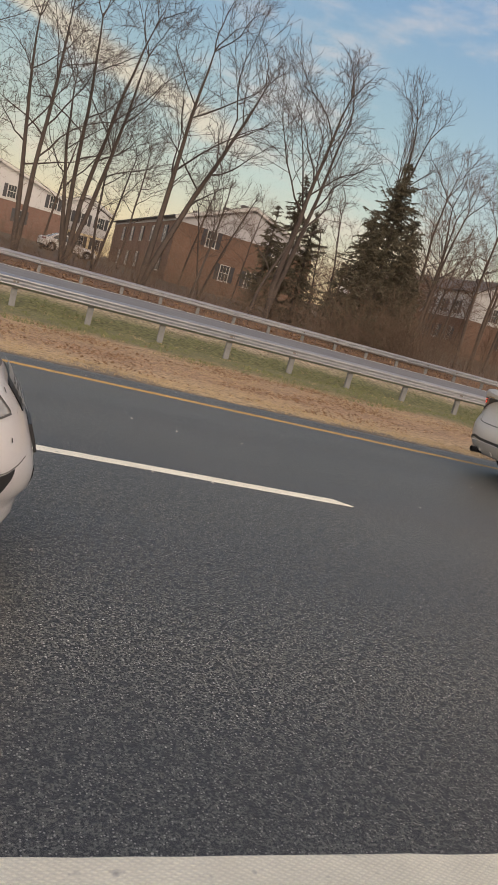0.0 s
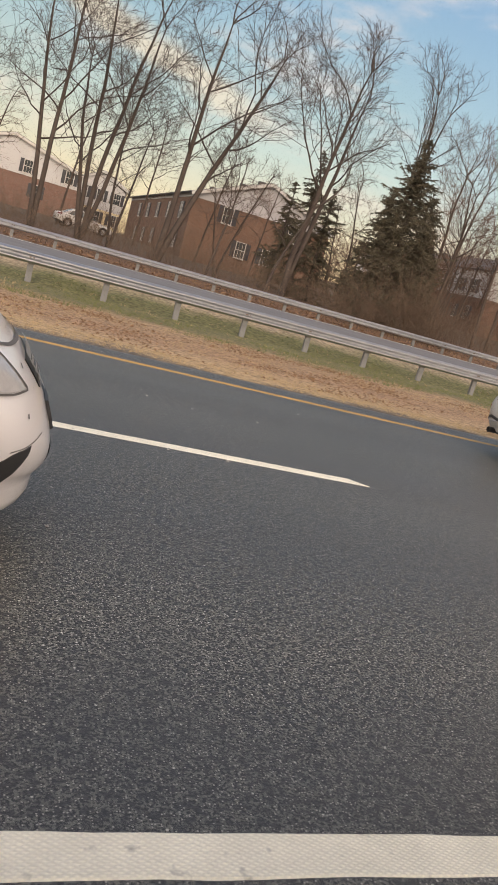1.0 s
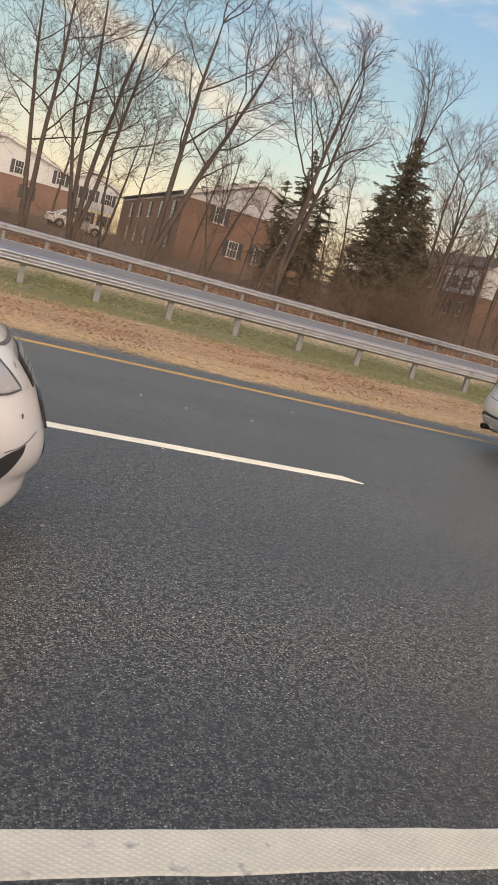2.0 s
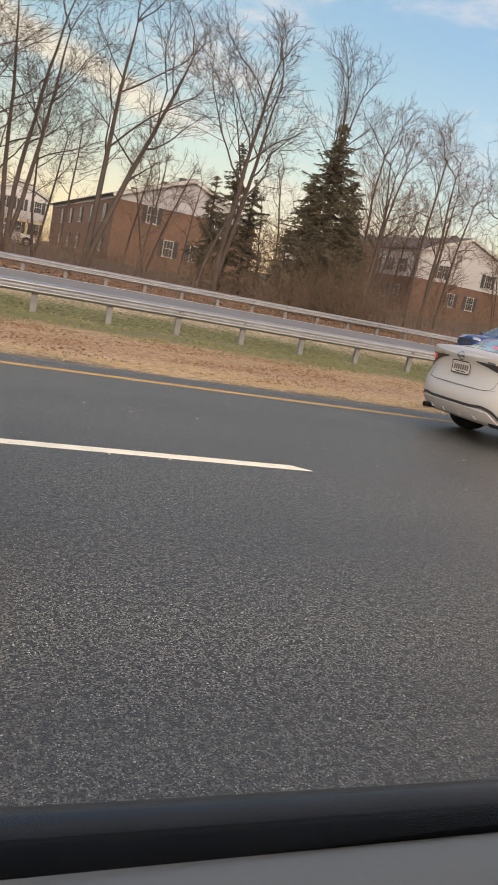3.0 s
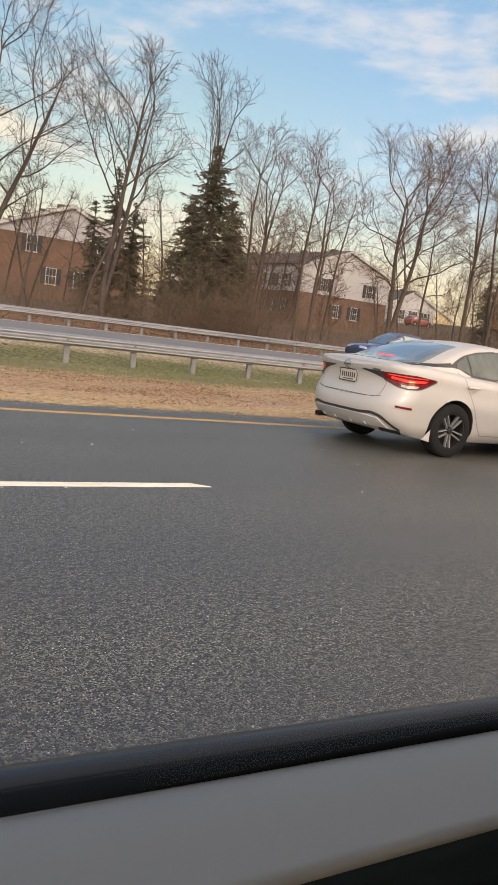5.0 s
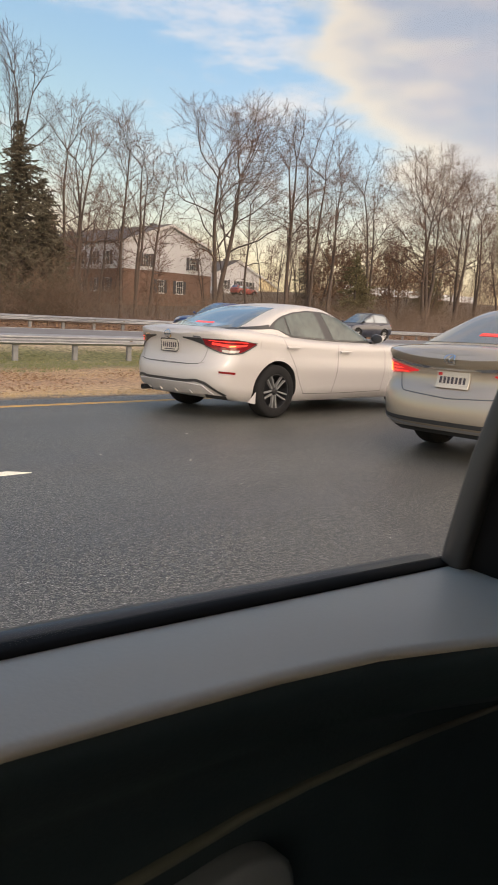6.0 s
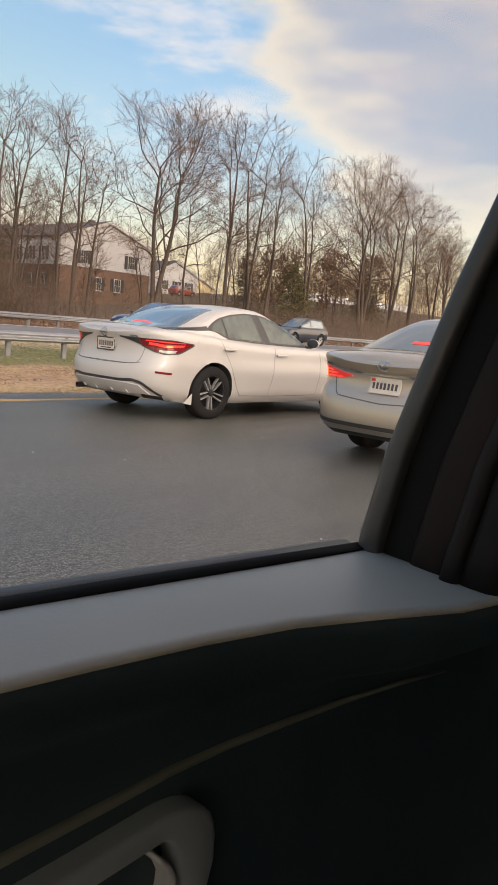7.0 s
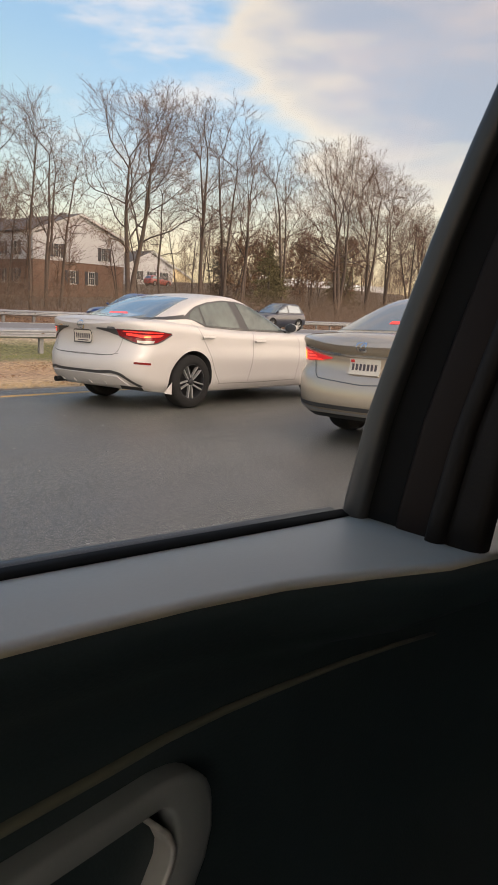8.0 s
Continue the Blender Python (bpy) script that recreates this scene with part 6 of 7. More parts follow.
def white_hatchback():
    """The white car whose nose comes into view; its origin lies under its rear axle."""
    high = table([(-0.9, 1.0), (-0.3, 1.0), (1.8, 0.96), (2.35, 0.95), (2.7, 0.93), (3.0, 0.885), (3.2, 0.83), (3.38, 0.755), (3.50, 0.66), (3.58, 0.55)])
    low = table([(-0.9, 0.26), (0.4, 0.19), (2.3, 0.18), (3.0, 0.15), (3.56, 0.165)])
    body = dict(w=0.88, xr=-0.86, xf=3.56, cr=0.35, cf=0.78, e=2.35, low=low, high=high, crown=0.05, taper=table([(-0.9, 0.97), (0.5, 1.0), (2.6, 1.0), (3.1, 0.985), (3.56, 0.95)]),
                levels=[(0.0, 0.87, 0.1, 0.14), (0.03, 0.905, 0.05, 0.085), (0.07, 0.93, 0.03, 0.058), (0.13, 0.945, 0.01, 0.046), (0.22, 0.95, 0, 0.044), (0.27, 0.953, 0, 0.04), (0.32, 0.962, 0, 0.022), (0.38, 0.97, 0, 0.008), (0.46, 0.98, 0, 0.0), (0.54, 0.99, 0, 0.0), (0.62, 1.0, 0, 0.012), (0.71, 0.995, 0, 0.03), (0.80, 0.985, 0.01, 0.06),
                        (0.88, 0.975, 0.03, 0.10), (0.94, 0.95, 0.06, 0.15), (0.98, 0.91, 0.1, 0.20), (1.0, 0.87, 0.13, 0.25)])
    roof = table([(-0.8, 1.40), (0.0, 1.46), (0.8, 1.48), (1.3, 1.46), (2.6, 1.3)])
    cabin = dict(w=0.80, xr=-0.80, xf=2.75, cr=0.2, cf=0.5, e=2.6, low=lambda x: high(x) - 0.04, high=roof, crown=0.03,
                 levels=[(0.0, 1.0, 0.0, 0.0), (0.3, 0.955, 0.10, 0.36), (0.6, 0.89, 0.22, 0.74), (0.86, 0.81, 0.36, 1.12), (0.96, 0.75, 0.5, 1.3), (1.0, 0.68, 0.6, 1.42)])
    wheel = dict(r=0.315, rim=0.20, width=0.195, spokes=5, arch=0.355, **{"in": 0.125})
    c = Car("white hatchback with chipped paint and clouded headlamps", "car", "plain_white", pose(0.955 - 3.56, 3.44, 0), body, cabin, (0.0, 2.6), wheel)
    R = c.root
    for k in (-1, 1):
        # heading 180 looks back at the nose, across runs to the car's left
        az = 180 - 50 * k
        lamp = c.patch("headlamp", [(1.80 * k, 0.68), (2.0 * k, 0.66), (2.18 * k, 0.645), (2.31 * k, 0.645)], [(1.80 * k, 0.74), (1.98 * k, 0.81), (2.10 * k, 0.80), (2.20 * k, 0.745), (2.31 * k, 0.655)], az, "lamp_clear", 0.007, 18, 6, label="clouded clear headlamp with amber corner")
        c.strip("lamp_edge", [(1.78 * k, 0.68), (1.95 * k, 0.658), (2.18 * k, 0.64), (2.31 * k, 0.642)], 0.007, az, "gap", 0.009, parent=lamp)
        c.strip("lamp_edge", [(1.98 * k, 0.815), (2.10 * k, 0.80), (2.20 * k, 0.745), (2.31 * k, 0.648)], 0.007, az, "gap", 0.009, parent=lamp)
        c.patch("fog_recess", [(1.95 * k, 0.26), (2.12 * k, 0.285), (2.24 * k, 0.35), (2.315 * k, 0.43)], [(1.98 * k, 0.37), (2.12 * k, 0.41), (2.24 * k, 0.45), (2.325 * k, 0.462)], az, "black_trim", 0.004, 10, 3, label="dark lower bumper vent")
        c.strip("bumper_line", [(2.20 * k, 0.455), (2.30 * k, 0.465), (2.42 * k, 0.49)], 0.004, az, "gap", 0.003)
        c.strip("paint_chip", [(2.30 * k, 0.555), (2.302 * k, 0.57)], 0.010, az, "black_trim", 0.003)
        c.strip("paint_chip", [(2.34 * k, 0.70), (2.343 * k, 0.715)], 0.010, az, "black_trim", 0.003)
        c.strip("paint_chip", [(2.40 * k, 0.63), (2.402 * k, 0.637)], 0.006, az, "black_trim", 0.003)
    grille = c.patch("grille", [(-0.20, 0.612), (0.20, 0.612)], [(-0.27, 0.715), (0.27, 0.715)], 180, "black_trim", 0.004, 12, 4)
    for zz in (0.635, 0.66, 0.685):
        c.strip("grille_bar", [(-0.235, zz + 0.006), (0.0, zz), (0.235, zz + 0.006)], 0.010, 180, "alloy", 0.014, parent=grille)
    c.strip("grille_frame", [(-0.21, 0.608), (-0.275, 0.718), (0.0, 0.724), (0.275, 0.718), (0.21, 0.608)], 0.022, 180, "alloy", 0.02, parent=grille, label="bright grille surround")
    c.patch("lower_grille", [(-0.16, 0.30), (0.16, 0.30)], [(-0.20, 0.40), (0.20, 0.40)], 180, "black_trim", 0.004, 10, 3)
    pl = c.patch("number_plate_holder", [(-0.15, 0.45), (0.15, 0.45)], [(-0.15, 0.555), (0.15, 0.555)], 180, "black_trim", 0.014, 4, 3, label="dark number plate holder")
    c.strip("hood_gap", [(-0.62, 0.80), (-0.35, 0.765), (0.0, 0.755), (0.35, 0.765), (0.62, 0.80)], 0.010, 180, "gap", 0.004)
    for az, u in ((90, 1), (-90, -1)):
        def q(pts):
            return [(u * x, z) for x, z in pts]
        c.patch("side_window", q([(0.0, 1.02), (2.2, 0.99)]), q([(0.0, 1.3), (0.8, 1.40), (1.4, 1.38), (2.2, 1.0)]), az, "side_glass", 0.005, 20, 6)
        c.mirror_and_handles(u, 2.0, 1.0, [(0.4, 0.88), (1.3, 0.86)], az, "plain_white")
    c.patch("windscreen", [(-0.66, 1.0), (0.66, 1.0)], [(-0.52, 1.42), (0.52, 1.42)], 180, "car_glass", 0.005, 16, 8)
    part("underbody", boxed(-0.7, -0.7, 0.17, 3.2, 0.7, 0.30, bevel=0.03), "under", R)
    return c


def far_car(label, paint, at, tall, length=4.5, lit=False):
    """A car of the opposite carriageway or a parked one."""
    hz = 1.06 if tall > 1.55 else 0.94
    xf, xr = length - 0.95, -0.9
    high = table([(xr, hz), (1.6, hz - 0.02), (2.2, hz - 0.06), (xf - 0.5, hz - 0.16), (xf - 0.1, hz - 0.30), (xf, hz - 0.4)])
    low = table([(xr, 0.36), (0.5, 0.24 if tall > 1.55 else 0.2), (2.5, 0.22), (xf, 0.3)])
    body = dict(w=0.92, xr=xr, xf=xf, cr=0.3, cf=0.5, e=2.7, low=low, high=high, crown=0.05, taper=lambda x: 1.0,
                levels=[(0.0, 0.88, 0.1, 0.1), (0.08, 0.95, 0.02, 0.03), (0.3, 0.98, 0, 0), (0.55, 1.0, 0.0, 0.0), (0.8, 0.985, 0.03, 0.04), (0.95, 0.96, 0.06, 0.09), (1.0, 0.90, 0.1, 0.15)])
    rear = 0.42 if tall > 1.55 else 0.9
    roof = table([(xr, tall - 0.08), (0.0, tall - 0.03), (1.0, tall - 0.02), (1.6, tall - 0.05), (2.4, tall - 0.2)])
    cabin = dict(w=0.83, xr=-0.86 if tall > 1.55 else -0.6, xf=2.5, cr=0.25, cf=0.5, e=2.6, low=lambda x: high(x) - 0.04, high=roof, crown=0.03,
                 levels=[(0.0, 1.0, 0.0, 0.0), (0.3, 0.95, rear * 0.3, 0.35), (0.6, 0.88, rear * 0.62, 0.72), (0.86, 0.8, rear * 0.95, 1.08), (0.96, 0.75, rear * 1.1 + 0.05, 1.25), (1.0, 0.68, rear * 1.2 + 0.1, 1.35)])
    r = 0.36 if tall > 1.55 else 0.32
    wheel = dict(r=r, rim=r * 0.66, width=0.22, spokes=5, arch=r + 0.045, **{"in": 0.125})
    c = Car(label, "car", paint, at, body, cabin, (0.0, length - 1.85), wheel)
    for az, u in ((90, 1), (-90, -1)):
        def q(pts):
            return [(u * x, z) for x, z in pts]
        x0 = -0.6 if tall > 1.55 else 0.0
        c.patch("window_frame", q([(x0, hz + 0.03), (2.25, hz + 0.0)]), q([(x0, hz + 0.06), (x0 + 0.35, tall - 0.14), (0.9, tall - 0.07), (1.4, tall - 0.09), (2.25, hz + 0.02)]), az, "black_trim", 0.003, 24, 5)
        c.patch("rear_side_window", q([(x0 + 0.3, hz + 0.06), (0.95, hz + 0.04)]), q([(x0 + 0.4, tall - 0.17), (0.95, tall - 0.11)]), az, "car_glass", 0.006, 10, 4)
        c.patch("front_side_window", q([(1.05, hz + 0.04), (2.05, hz + 0.03)]), q([(1.05, tall - 0.11), (1.4, tall - 0.13), (2.05, hz + 0.07)]), az, "car_glass", 0.006, 12, 4)
        for pts in ([(0.98, hz), (1.0, 0.35)], [(2.15, hz - 0.05), (2.1, 0.35)]):
            c.strip("panel_gap", q(pts), 0.008, az, "gap", 0.003)
        c.strip("sill_trim", q([(0.42, 0.30), (length - 2.3, 0.29)]), 0.07, az, "black_trim", 0.008)
        c.mirror_and_handles(u, 2.05, hz + 0.04, [(0.3, hz - 0.1), (1.2, hz - 0.11)], az, paint)
        k = u
        c.patch("tail_lamp", [(k * -0.1, hz - 0.15), (k * 0.25, hz - 0.14)], [(k * -0.1, hz - 0.05), (k * 0.25, hz - 0.03)], 45 * u, "lamp_red", 0.008, 8, 3)
        c.patch("headlamp", [(k * (xf * 0.707 - 0.75), hz - 0.36), (k * (xf * 0.707 - 0.35), hz - 0.33)], [(k * (xf * 0.707 - 0.75), hz - 0.26), (k * (xf * 0.707 - 0.35), hz - 0.2)], 180 - 45 * k, "headlamp_lit" if lit else "lamp_clear", 0.008, 8, 3)
    c.patch("grille", [(-0.45, hz - 0.55), (0.45, hz - 0.55)], [(-0.5, hz - 0.36), (0.5, hz - 0.36)], 180, "black_trim", 0.01, 8, 3)
    c.patch("windscreen", [(-0.68, hz - 0.0), (0.68, hz - 0.0)], [(-0.55, tall - 0.08), (0.55, tall - 0.08)], 180, "car_glass", 0.005, 12, 6)
    c.patch("rear_window", [(-0.64, hz + 0.08), (0.64, hz + 0.08)], [(-0.5, tall - 0.1), (0.5, tall - 0.1)], 0, "car_glass", 0.005, 12, 6)
    part("underbody", boxed(-0.6, -0.7, 0.2, length - 1.3, 0.7, 0.36, bevel=0.03), "under", c.root)
    return c


white_sedan()
champagne_sedan()
white_hatchback()
far_car("blue-black compact suv on the opposite carriageway", "navy_paint", pose(41.1, 31.2, 0.352, 0, 0, 180), 1.68, 4.5)
far_car("bright blue car on the opposite carriageway", "blue_paint", pose(29.1, 31.2, 0.352, 0, 0, 180), 1.70, 4.6)
far_car("white car parked by the houses behind brush", "white_paint", pose(5.6, 63, ground_z(6, 63) + 0.02, 0, 0, 8), 1.5, 4.6)
far_car("dull red car parked beside the white house", "red_paint", pose(83, 90, ground_z(83, 90) + 0.02, 0, 0, 0), 1.6, 4.6)


# ---- the car that carries the camera: a door, its window and the pillar ahead ----
sill_z = table([(-0.6, 1.109), (0.65, 1.0508), (0.92, 1.041), (1.17, 1.0252), (1.9, 0.985)])


def sill_at(x):
    return 0.382 - 0.010 * (x - 0.65), sill_z(x)


def lean(z):
    d = z - 1.024
    return 0.377 - 0.144 * d - 0.55 * d * d


inner_edge = table([(-0.6, 0.335), (0.92, 0.3310), (0.96, 0.3275), (1.016, 0.325), (1.047, 0.3204), (1.08, 0.3132), (1.111, 0.302), (1.148, 0.2906), (1.22, 0.283), (1.9, 0.283)])


def section_loft(xs, section, closed=False):
    """Cross-sections in (y, z), one for each x, skinned together."""
    bm = bmesh.new()
    rows = [[bm.verts.new((x, y, z)) for y, z in section(x)] for x in xs]
    n = len(rows[0])
    for a, b in zip(rows, rows[1:]):
        for j in range(n if closed else n - 1):
            bm.faces.new((a[j], a[(j + 1) % n], b[(j + 1) % n], b[j]))
    if closed:
        bm.faces.new(rows[0])
        bm.faces.new(list(reversed(rows[-1])))
    bmesh.ops.recalc_face_normals(bm, faces=bm.faces)
    for f in bm.faces:
        f.smooth = True
    return bm


cabin_car = thing("vehicle_door", "dark grey vinyl car door with silver pull handle surround", "vehicle door", at=pose(0, 0, 0))
XS = [-0.6 + i * 0.05 for i in range(49)]


def drop(x):
    """The door top falls away towards the pillar."""
    return 0.012 * smoothstep(1.2, 1.4, x)


def top_section(x):
    y, z = sill_at(x)
    e = inner_edge(x)
    z -= drop(x)
    pts = [(y, z - 0.02), (y - 0.0005, z - 0.001), (y - 0.004, z), ((y + e) / 2, z - 0.003), (e + 0.006, z - 0.005)]
    for k in range(1, 5):
        a = radians(15 * k)
        pts.append((e + 0.006 - 0.006 * math.sin(a), z - 0.005 - 0.006 * (1 - math.cos(a))))
    pts += [(e + 0.012, z - 0.02)]
    return pts


top = part("door_top", section_loft(XS, top_section), "door_vinyl", cabin_car, "soft grey grained vinyl door top")


def panel_section(x):
    y, z = sill_at(x)
    e = inner_edge(x)
    z -= drop(x)
    # black begins on the door top's rolled edge, standing in for its shade
    return [(e + 0.0045, z - 0.0072), (e + 0.0006, z - 0.010), (e - 0.0004, z - 0.014), (e + 0.001, z - 0.019), (e + 0.008, z - 0.035), (min(0.352, e + 0.03), z - 0.05), (0.352, z - 0.064), (0.352, 0.80), (0.33, 0.76), (0.27, 0.745), (0.255, 0.735), (0.255, 0.70), (0.30, 0.66), (0.34, 0.60), (0.35, 0.35), (0.42, 0.33), (0.42, 0.60), (0.40, 1.0), (y - 0.004, z - 0.014)]


part("door_panel", section_loft(XS, panel_section, True), "black_vinyl", cabin_car, "black grained lower door panel")


def strip_section(y0, y1, z0, z1):
    def f(x):
        y, z = sill_at(x)
        return [(y + y0, z + z0), (y + y0 + 0.001, z + z1 - 0.002), (y + (y0 + y1) / 2, z + z1), (y + y1 - 0.001, z + z1 - 0.002), (y + y1, z + z0)]
    return f


SX = [-0.6 + i * 0.1 for i in range(18)] + [1.192]
part("inner_seal", section_loft(SX, strip_section(-0.005, 0.0095, -0.02, 0.003), True), "rubber", cabin_car)
part("outer_seal", section_loft(SX, strip_section(0.0105, 0.0270, -0.03, 0.0), True), "gloss_frame", cabin_car)


def outer_section(x):
    y, z = sill_at(x)
    return [(y + 0.0280, z - 0.008), (y + 0.042, z - 0.03), (0.49, 0.82), (0.51, 0.62), (0.49, 0.38), (0.45, 0.34), (0.43, 0.36), (0.44, 0.9)]


part("door_skin", section_loft([-0.6 + i * 0.1 for i in range(20)], outer_section, True), "grey_paint", cabin_car)

# trim strip and pull-handle bezel on the panel
PX, PZ, PY = 1.0, 0.94, 0.352


def ribbon(pts, half, y0, y1, closed=False):
    """A bevelled bar along a line in the panel's plane, between depths y0 (towards the cabin) and y1."""
    bm = bmesh.new()
    p = [Vector(q[:2]) for q in pts]
    rows = []
    for i, q in enumerate(p):
        t = p[min(i + 1, len(p) - 1)] - p[max(i - 1, 0)]
        nrm = Vector((-t.y, t.x)).normalized()
        h = half(i / (len(p) - 1)) if callable(half) else half
        prof = [(-h, y1), (-h, y0 + 0.002), (-h * 0.7, y0), (h * 0.7, y0), (h, y0 + 0.002), (h, y1)]
        rows.append([bm.verts.new((q.x + nrm.x * a, b, q.y + nrm.y * a)) for a, b in prof])
    for a, b in zip(rows, rows[1:]):
        for j in range(5):
            bm.faces.new((a[j], a[j + 1], b[j + 1], b[j]))
    bm.faces.new(rows[0])
    bm.faces.new(list(reversed(rows[-1])))
    bmesh.ops.recalc_face_normals(bm, faces=bm.faces)
    for f in bm.faces:
        f.smooth = True
    return bm


part("trim_strip", ribbon([(0.55, 0.957), (0.80, 0.957), (0.93, 0.9573), (0.98, 0.9586), (1.01, 0.9597), (1.046, 0.9585), (1.089, 0.955), (1.14, 0.950), (1.204, 0.942), (1.26, 0.9336)], lambda t: 0.0026 - 0.0018 * t, 0.349, 0.353), "trim_strip", cabin_car)
arc = [(0.55, 0.932), (0.75, 0.9335), (0.90, 0.9362), (0.96, 0.939), (1.0, 0.9412)]
for k in range(1, 8):
    a = radians(90 - 12 * k)
    arc.append((1.0 + 0.0205 * math.cos(a), 0.9205 + 0.0205 * math.sin(a)))
arc += [(1.0208, 0.912), (1.018, 0.902), (1.0105, 0.889), (0.99, 0.868), (0.955, 0.845)]
part("handle_bezel", ribbon(arc, lambda t: 0.0064 + 0.0056 * smoothstep(0.25, 0.6, t), 0.341, 0.354), "satin_metal", cabin_car, "satin silver door pull surround")
lip = [(0.9975, 0.9285), (1.0035, 0.9225), (1.0072, 0.915), (1.0066, 0.907), (0.9995, 0.895), (0.98, 0.872)]
part("handle_lip", ribbon([tuple(v) for v in resample([(*p, 0) for p in lip], 24)], 0.0014, 0.3405, 0.354), "pale_lip", cabin_car, "pale inner lip of the door pull")

# window pane and the leaning frame
rake = table([(1.02, -0.002), (1.074, 0.0), (1.124, 0.008), (1.174, 0.0125), (1.224, 0.016), (1.274, 0.018), (1.6, 0.022)])
pane_bm = bmesh.new()
prev = None
for k in range(13):
    z = 1.02 + 0.42 * k / 12
    row = [pane_bm.verts.new((x, lean(z) + 0.004, z)) for x in (-0.6, 1.188 + rake(z))]
    if prev:
        pane_bm.faces.new((prev[0], prev[1], row[1], row[0]))
    prev = row
pane = part("window_pane", pane_bm, "pane", cabin_car, "clear side window glass", True)
pane.visible_shadow = False

pillar = thing("door_pillar", "black window frame and brown pillar trim beside the car window", "car pillar", at=pose(0, 0, 0))
ZS = [0.985 + 0.05 * k for k in range(13)]




def upright(outline, foot=0.985):
    """A leaning upright with a plan outline of (x, y offset from the glass line)."""
    bm = bmesh.new()
    rows = [[bm.verts.new((x + rake(z), lean(z) + o, z)) for x, o in outline] for z in [max(z, foot) + 1e-4 * i for i, z in enumerate(ZS)]]
    n = len(outline)
    for a, b in zip(rows, rows[1:]):
        for j in range(n):
            bm.faces.new((a[j], a[(j + 1) % n], b[(j + 1) % n], b[j]))
    bm.faces.new(rows[0])
    bm.faces.new(list(reversed(rows[-1])))
    bmesh.ops.recalc_face_normals(bm, faces=bm.faces)
    for f in bm.faces:
        f.smooth = True
    return bm


def rounded(x0, o0, x1, o1, r):
    pts = []
    for cx, co, a0 in ((x1 - r, o1 - r, 0), (x0 + r, o1 - r, 90), (x0 + r, o0 + r, 180), (x1 - r, o0 + r, 270)):
        for k in range(4):
            a = radians(a0 + 30 * k)
            pts.append((cx + r * math.cos(a), co + r * math.sin(a)))
    return pts


part("window_frame", upright(rounded(1.180, -0.012, 1.196, 0.003, 0.005)), "gloss_frame", pillar, "satin black window frame")
part("frame_seal", upright(rounded(1.189, -0.034, 1.201, -0.006, 0.004)), "rubber", pillar)
part("inner_frame", upright(rounded(1.186, -0.056, 1.201, -0.031, 0.004)), "pillar_brown", pillar, "dark brown pillar strip")
part("pillar_seal", upright(rounded(1.178, -0.066, 1.196, -0.054, 0.005), 1.02), "pillar_trim", pillar)
part("pillar_cover", upright(rounded(1.182, -0.087, 1.201, -0.063, 0.007), 1.018), "pillar_trim", pillar, "dark brown pillar trim")
part("pillar_core", upright(rounded(1.200, -0.028, 1.300, 0.008, 0.010)), "black_vinyl", pillar)

# plain unseen walls, added to close the cabin and hold back light
shellc = thing("car_cabin", "unseen car interior with roof lining and added walls that keep light out", "car interior", kind="structure", at=pose(0, 0, 0))
part("roof_lining", boxed(-0.9, -1.25, 1.50, 2.5, 0.30, 1.54, bevel=0.01), "headliner", shellc)
part("back_wall", boxed(-0.94, -1.25, 0.30, -0.90, 0.34, 1.12, bevel=0.01), "black_vinyl", shellc)
part("floor_panel", boxed(-0.9, -1.25, 0.26, 2.5, 0.42, 0.30, bevel=0.01), "black_vinyl", shellc)
# the opening in this unseen wall is sized to light the door handle
wall_bm = boxed(-0.9, -1.30, 0.28, 2.5, -1.25, 1.22, bevel=0.01)
box(wall_bm, -0.9, -1.30, 1.22, -0.62, -1.25, 1.50, bevel=0.01)
box(wall_bm, -0.24, -1.30, 1.22, 2.5, -1.25, 1.50, bevel=0.01)
part("far_wall", wall_bm, "black_vinyl", shellc)
# added across the windscreen opening to keep the cabin dark
part("front_light_block", boxed(2.5, -1.25, 0.28, 2.54, 0.34, 1.50, bevel=0.01), "black_vinyl", shellc)
part("window_header", boxed(-0.9, 0.245, 1.43, 2.5, 0.30, 1.50, bevel=0.01), "black_vinyl", shellc)


# ---- grass, fallen leaves, stone chips ----
def blades(name, label, count, area, size, seed, material, density=None):
    rng = random.Random(seed)
    V, F = [], []
    x0, x1, y0, y1 = area
    for i in range(count):
        x, y = rng.uniform(x0, x1), rng.uniform(y0, y1)
        if density and rng.random() > density(x, y):
            continue
        z = ground_z(x, y)
        for k in range(3):
            a = rng.uniform(0, 6.283)
            h = size * rng.uniform(0.4, 1.0)
            w = 0.006 + size * 0.03
            c, s = math.cos(a), math.sin(a)
            px, py = x + rng.gauss(0, 0.03), y + rng.gauss(0, 0.03)
            b = len(V)
            V += [(px - s * w, py + c * w, z - 0.01), (px + s * w, py - c * w, z - 0.01), (px + c * h * 0.6 * rng.uniform(0.2, 1.2), py + s * h * 0.6, z + h)]
            F.append((b, b + 1, b + 2))
    return tagged(new(name, bulk(name, V, F, material)), label, "grass", kind="stuff")


def patchy(s, lo, hi):
    return lambda x, y: smoothstep(lo, hi, noise.noise(Vector((x * 0.5, y * 0.5, s))) * 0.5 + 0.5)


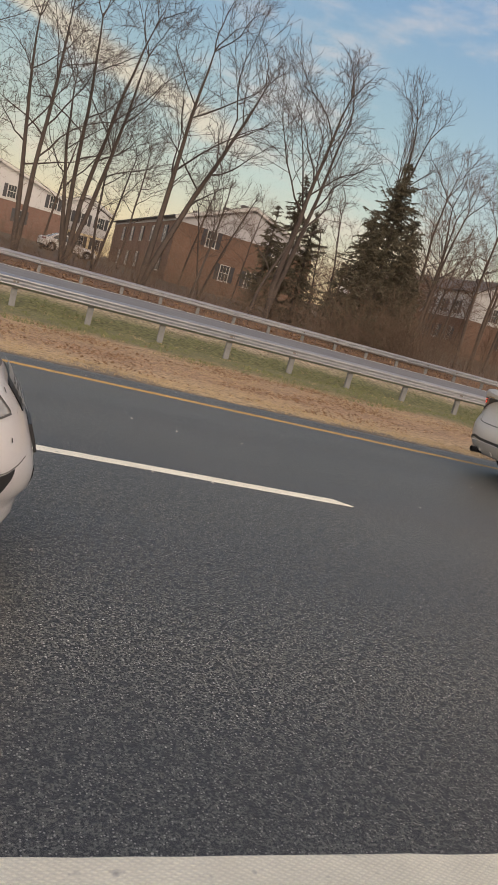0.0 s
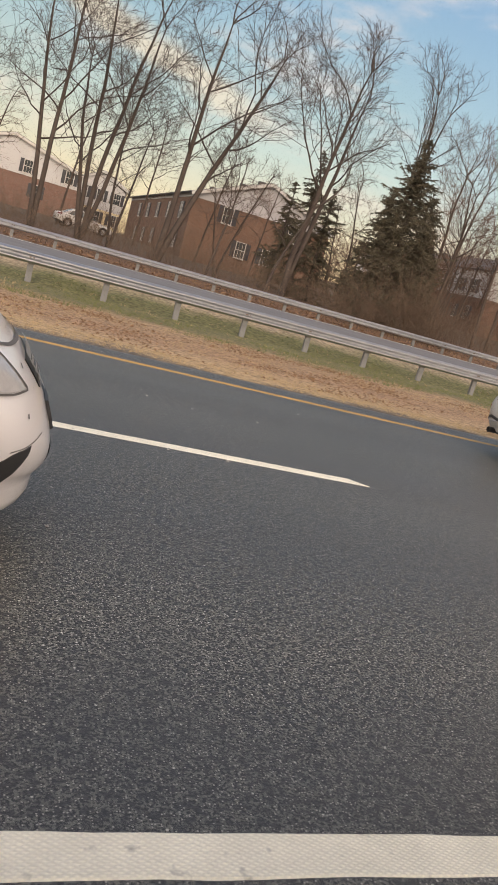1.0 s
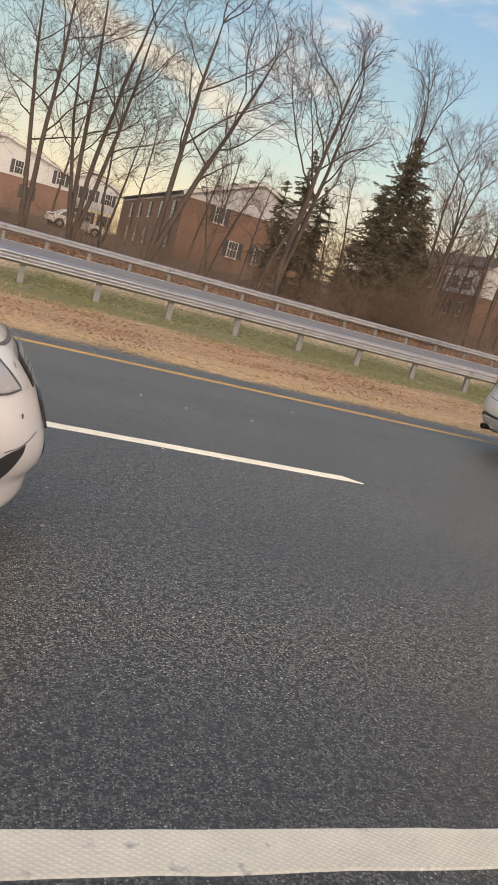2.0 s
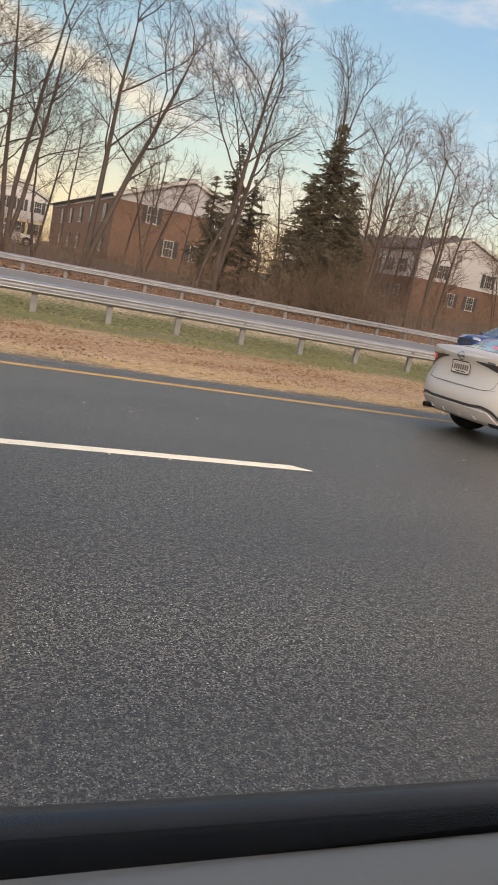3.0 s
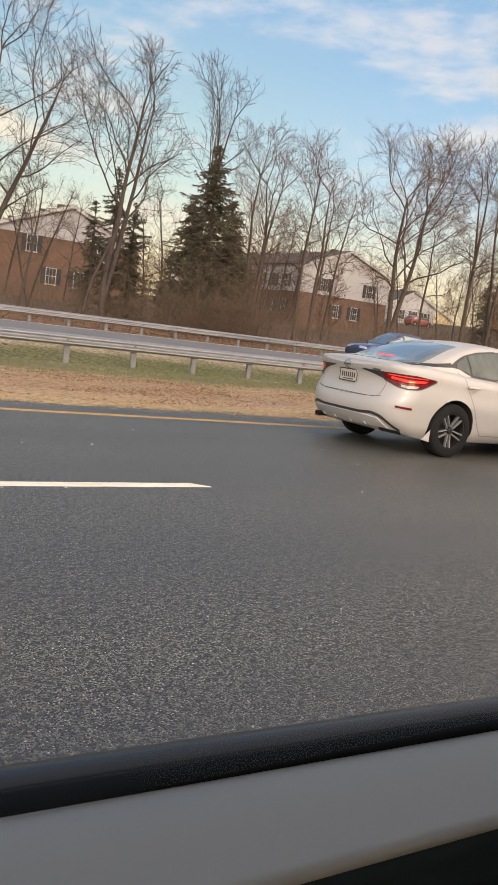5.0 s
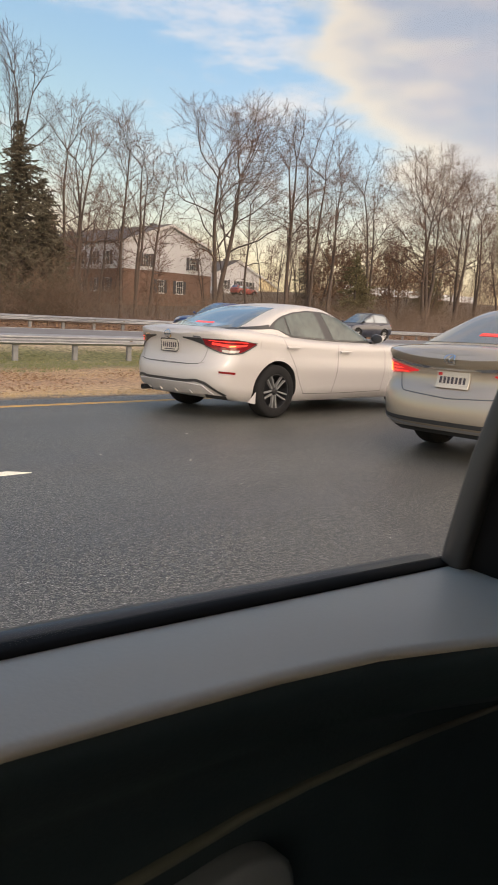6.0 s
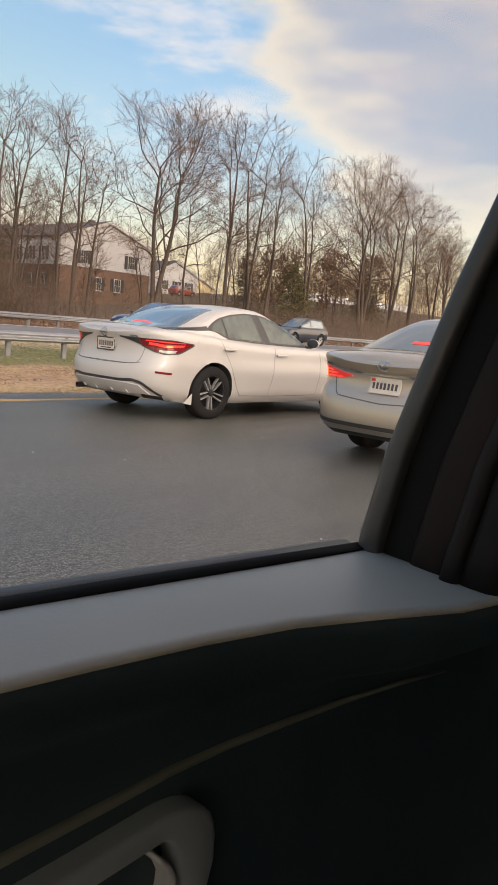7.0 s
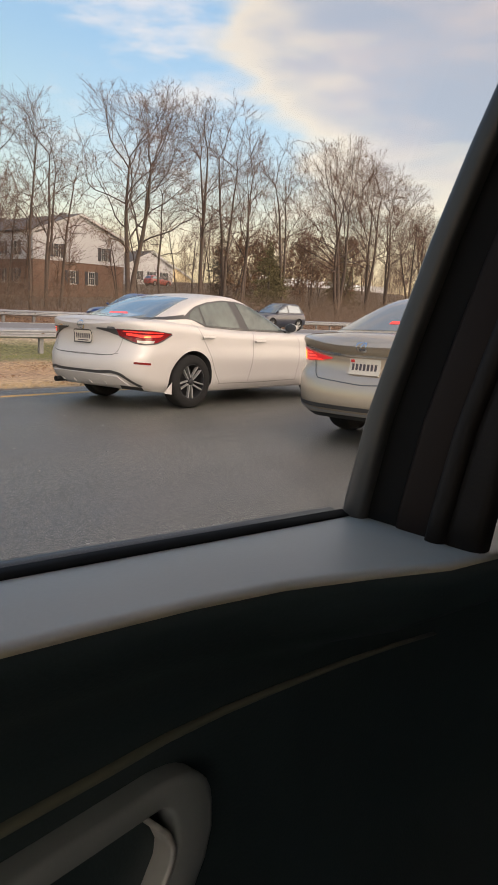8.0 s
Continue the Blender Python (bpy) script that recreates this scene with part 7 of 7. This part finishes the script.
blades("dry_grass", "straw-coloured dry grass along the road edge", 9000, (-2, 34, 9.85, 11.0), 0.028, 1, "dry_grass")
blades("dry_grass", "tufts of dry grass among the fallen leaves", 14000, (-2, 40, 10.6, 16.2), 0.034, 2, "dry_grass", patchy(2, 0.35, 0.6))
blades("grass", "thin green grass along the median guardrail", 26000, (-2, 50, 16.4, 22.4), 0.07, 3, "grass", patchy(5, 0.4, 0.62))
blades("dry_grass", "pale dry grass under the guardrail", 3500, (-2, 50, 15.0, 21.8), 0.07, 4, "dry_grass", patchy(8, 0.45, 0.7))


def leaves(name, label, count, area, seed, size=0.07, density=None):
    """Fallen leaves: bent four-cornered blades lying at odd angles."""
    rng = random.Random(seed)
    V, F = [], []
    x0, x1, y0, y1 = area
    for i in range(count):
        x, y = rng.uniform(x0, x1), rng.uniform(y0, y1)
        if density and rng.random() > density(x, y):
            continue
        z = ground_z(x, y) + rng.uniform(0.005, 0.035)
        a, l = rng.uniform(0, 6.283), size * rng.uniform(0.5, 1.2)
        u = Vector((math.cos(a), math.sin(a), rng.uniform(-0.5, 0.5))) * l
        v = Vector((-math.sin(a), math.cos(a), rng.uniform(-0.5, 0.5))) * l * 0.45
        c = Vector((x, y, z))
        b = len(V)
        V += [tuple(c - u), tuple(c + v + Vector((0, 0, 0.015))), tuple(c + u), tuple(c - v + Vector((0, 0, 0.015)))]
        F += [(b, b + 1, b + 2), (b, b + 2, b + 3)]
    return tagged(new(name, bulk(name, V, F, "leaf")), label, "leaf litter", kind="stuff")


def drift(x, y):
    return smoothstep(10.2, 11.4, y) * (1 - smoothstep(15.6, 18.4, y)) * smoothstep(0.48, 0.80, noise.noise(Vector((x * 0.55, y * 0.9, 9.0))) * 0.6 + 0.58)


leaves("fallen_leaves", "brown fallen leaves drifted on the median grass", 36000, (-2, 44, 10.2, 18.6), 7, 0.031, drift)
leaves("fallen_leaves", "brown leaf litter beyond the opposite carriageway", 9000, (-8, 80, 36.6, 42), 8, 0.10)


def stone_chips(count, seed):
    rng = random.Random(seed)
    V, F = [], []
    for i in range(count):
        x, y = rng.uniform(0.3, 14), rng.uniform(1.75, 9.4)
        r = rng.choice((0.003, 0.004, 0.005, 0.006, 0.009)) * (1.0 if y < 4 else 1.25)
        b = len(V)
        for k in range(5):
            a = 1.2566 * k + rng.uniform(-0.3, 0.3)
            V.append((x + r * math.cos(a), y + r * math.sin(a), 0.001))
            V.append((x + r * 0.6 * math.cos(a), y + r * 0.6 * math.sin(a), r * rng.uniform(0.5, 0.9)))
        for k in range(5):
            q = (k + 1) % 5
            F.append((b + 2 * k, b + 2 * q, b + 2 * q + 1, b + 2 * k + 1))
        F.append(tuple(b + 2 * k + 1 for k in range(5)))
    return tagged(new("stone_chips", bulk("stone_chips", V, F, "pebble")), "pale stone chips scattered on the asphalt", "gravel", kind="stuff")


stone_chips(170, 21)
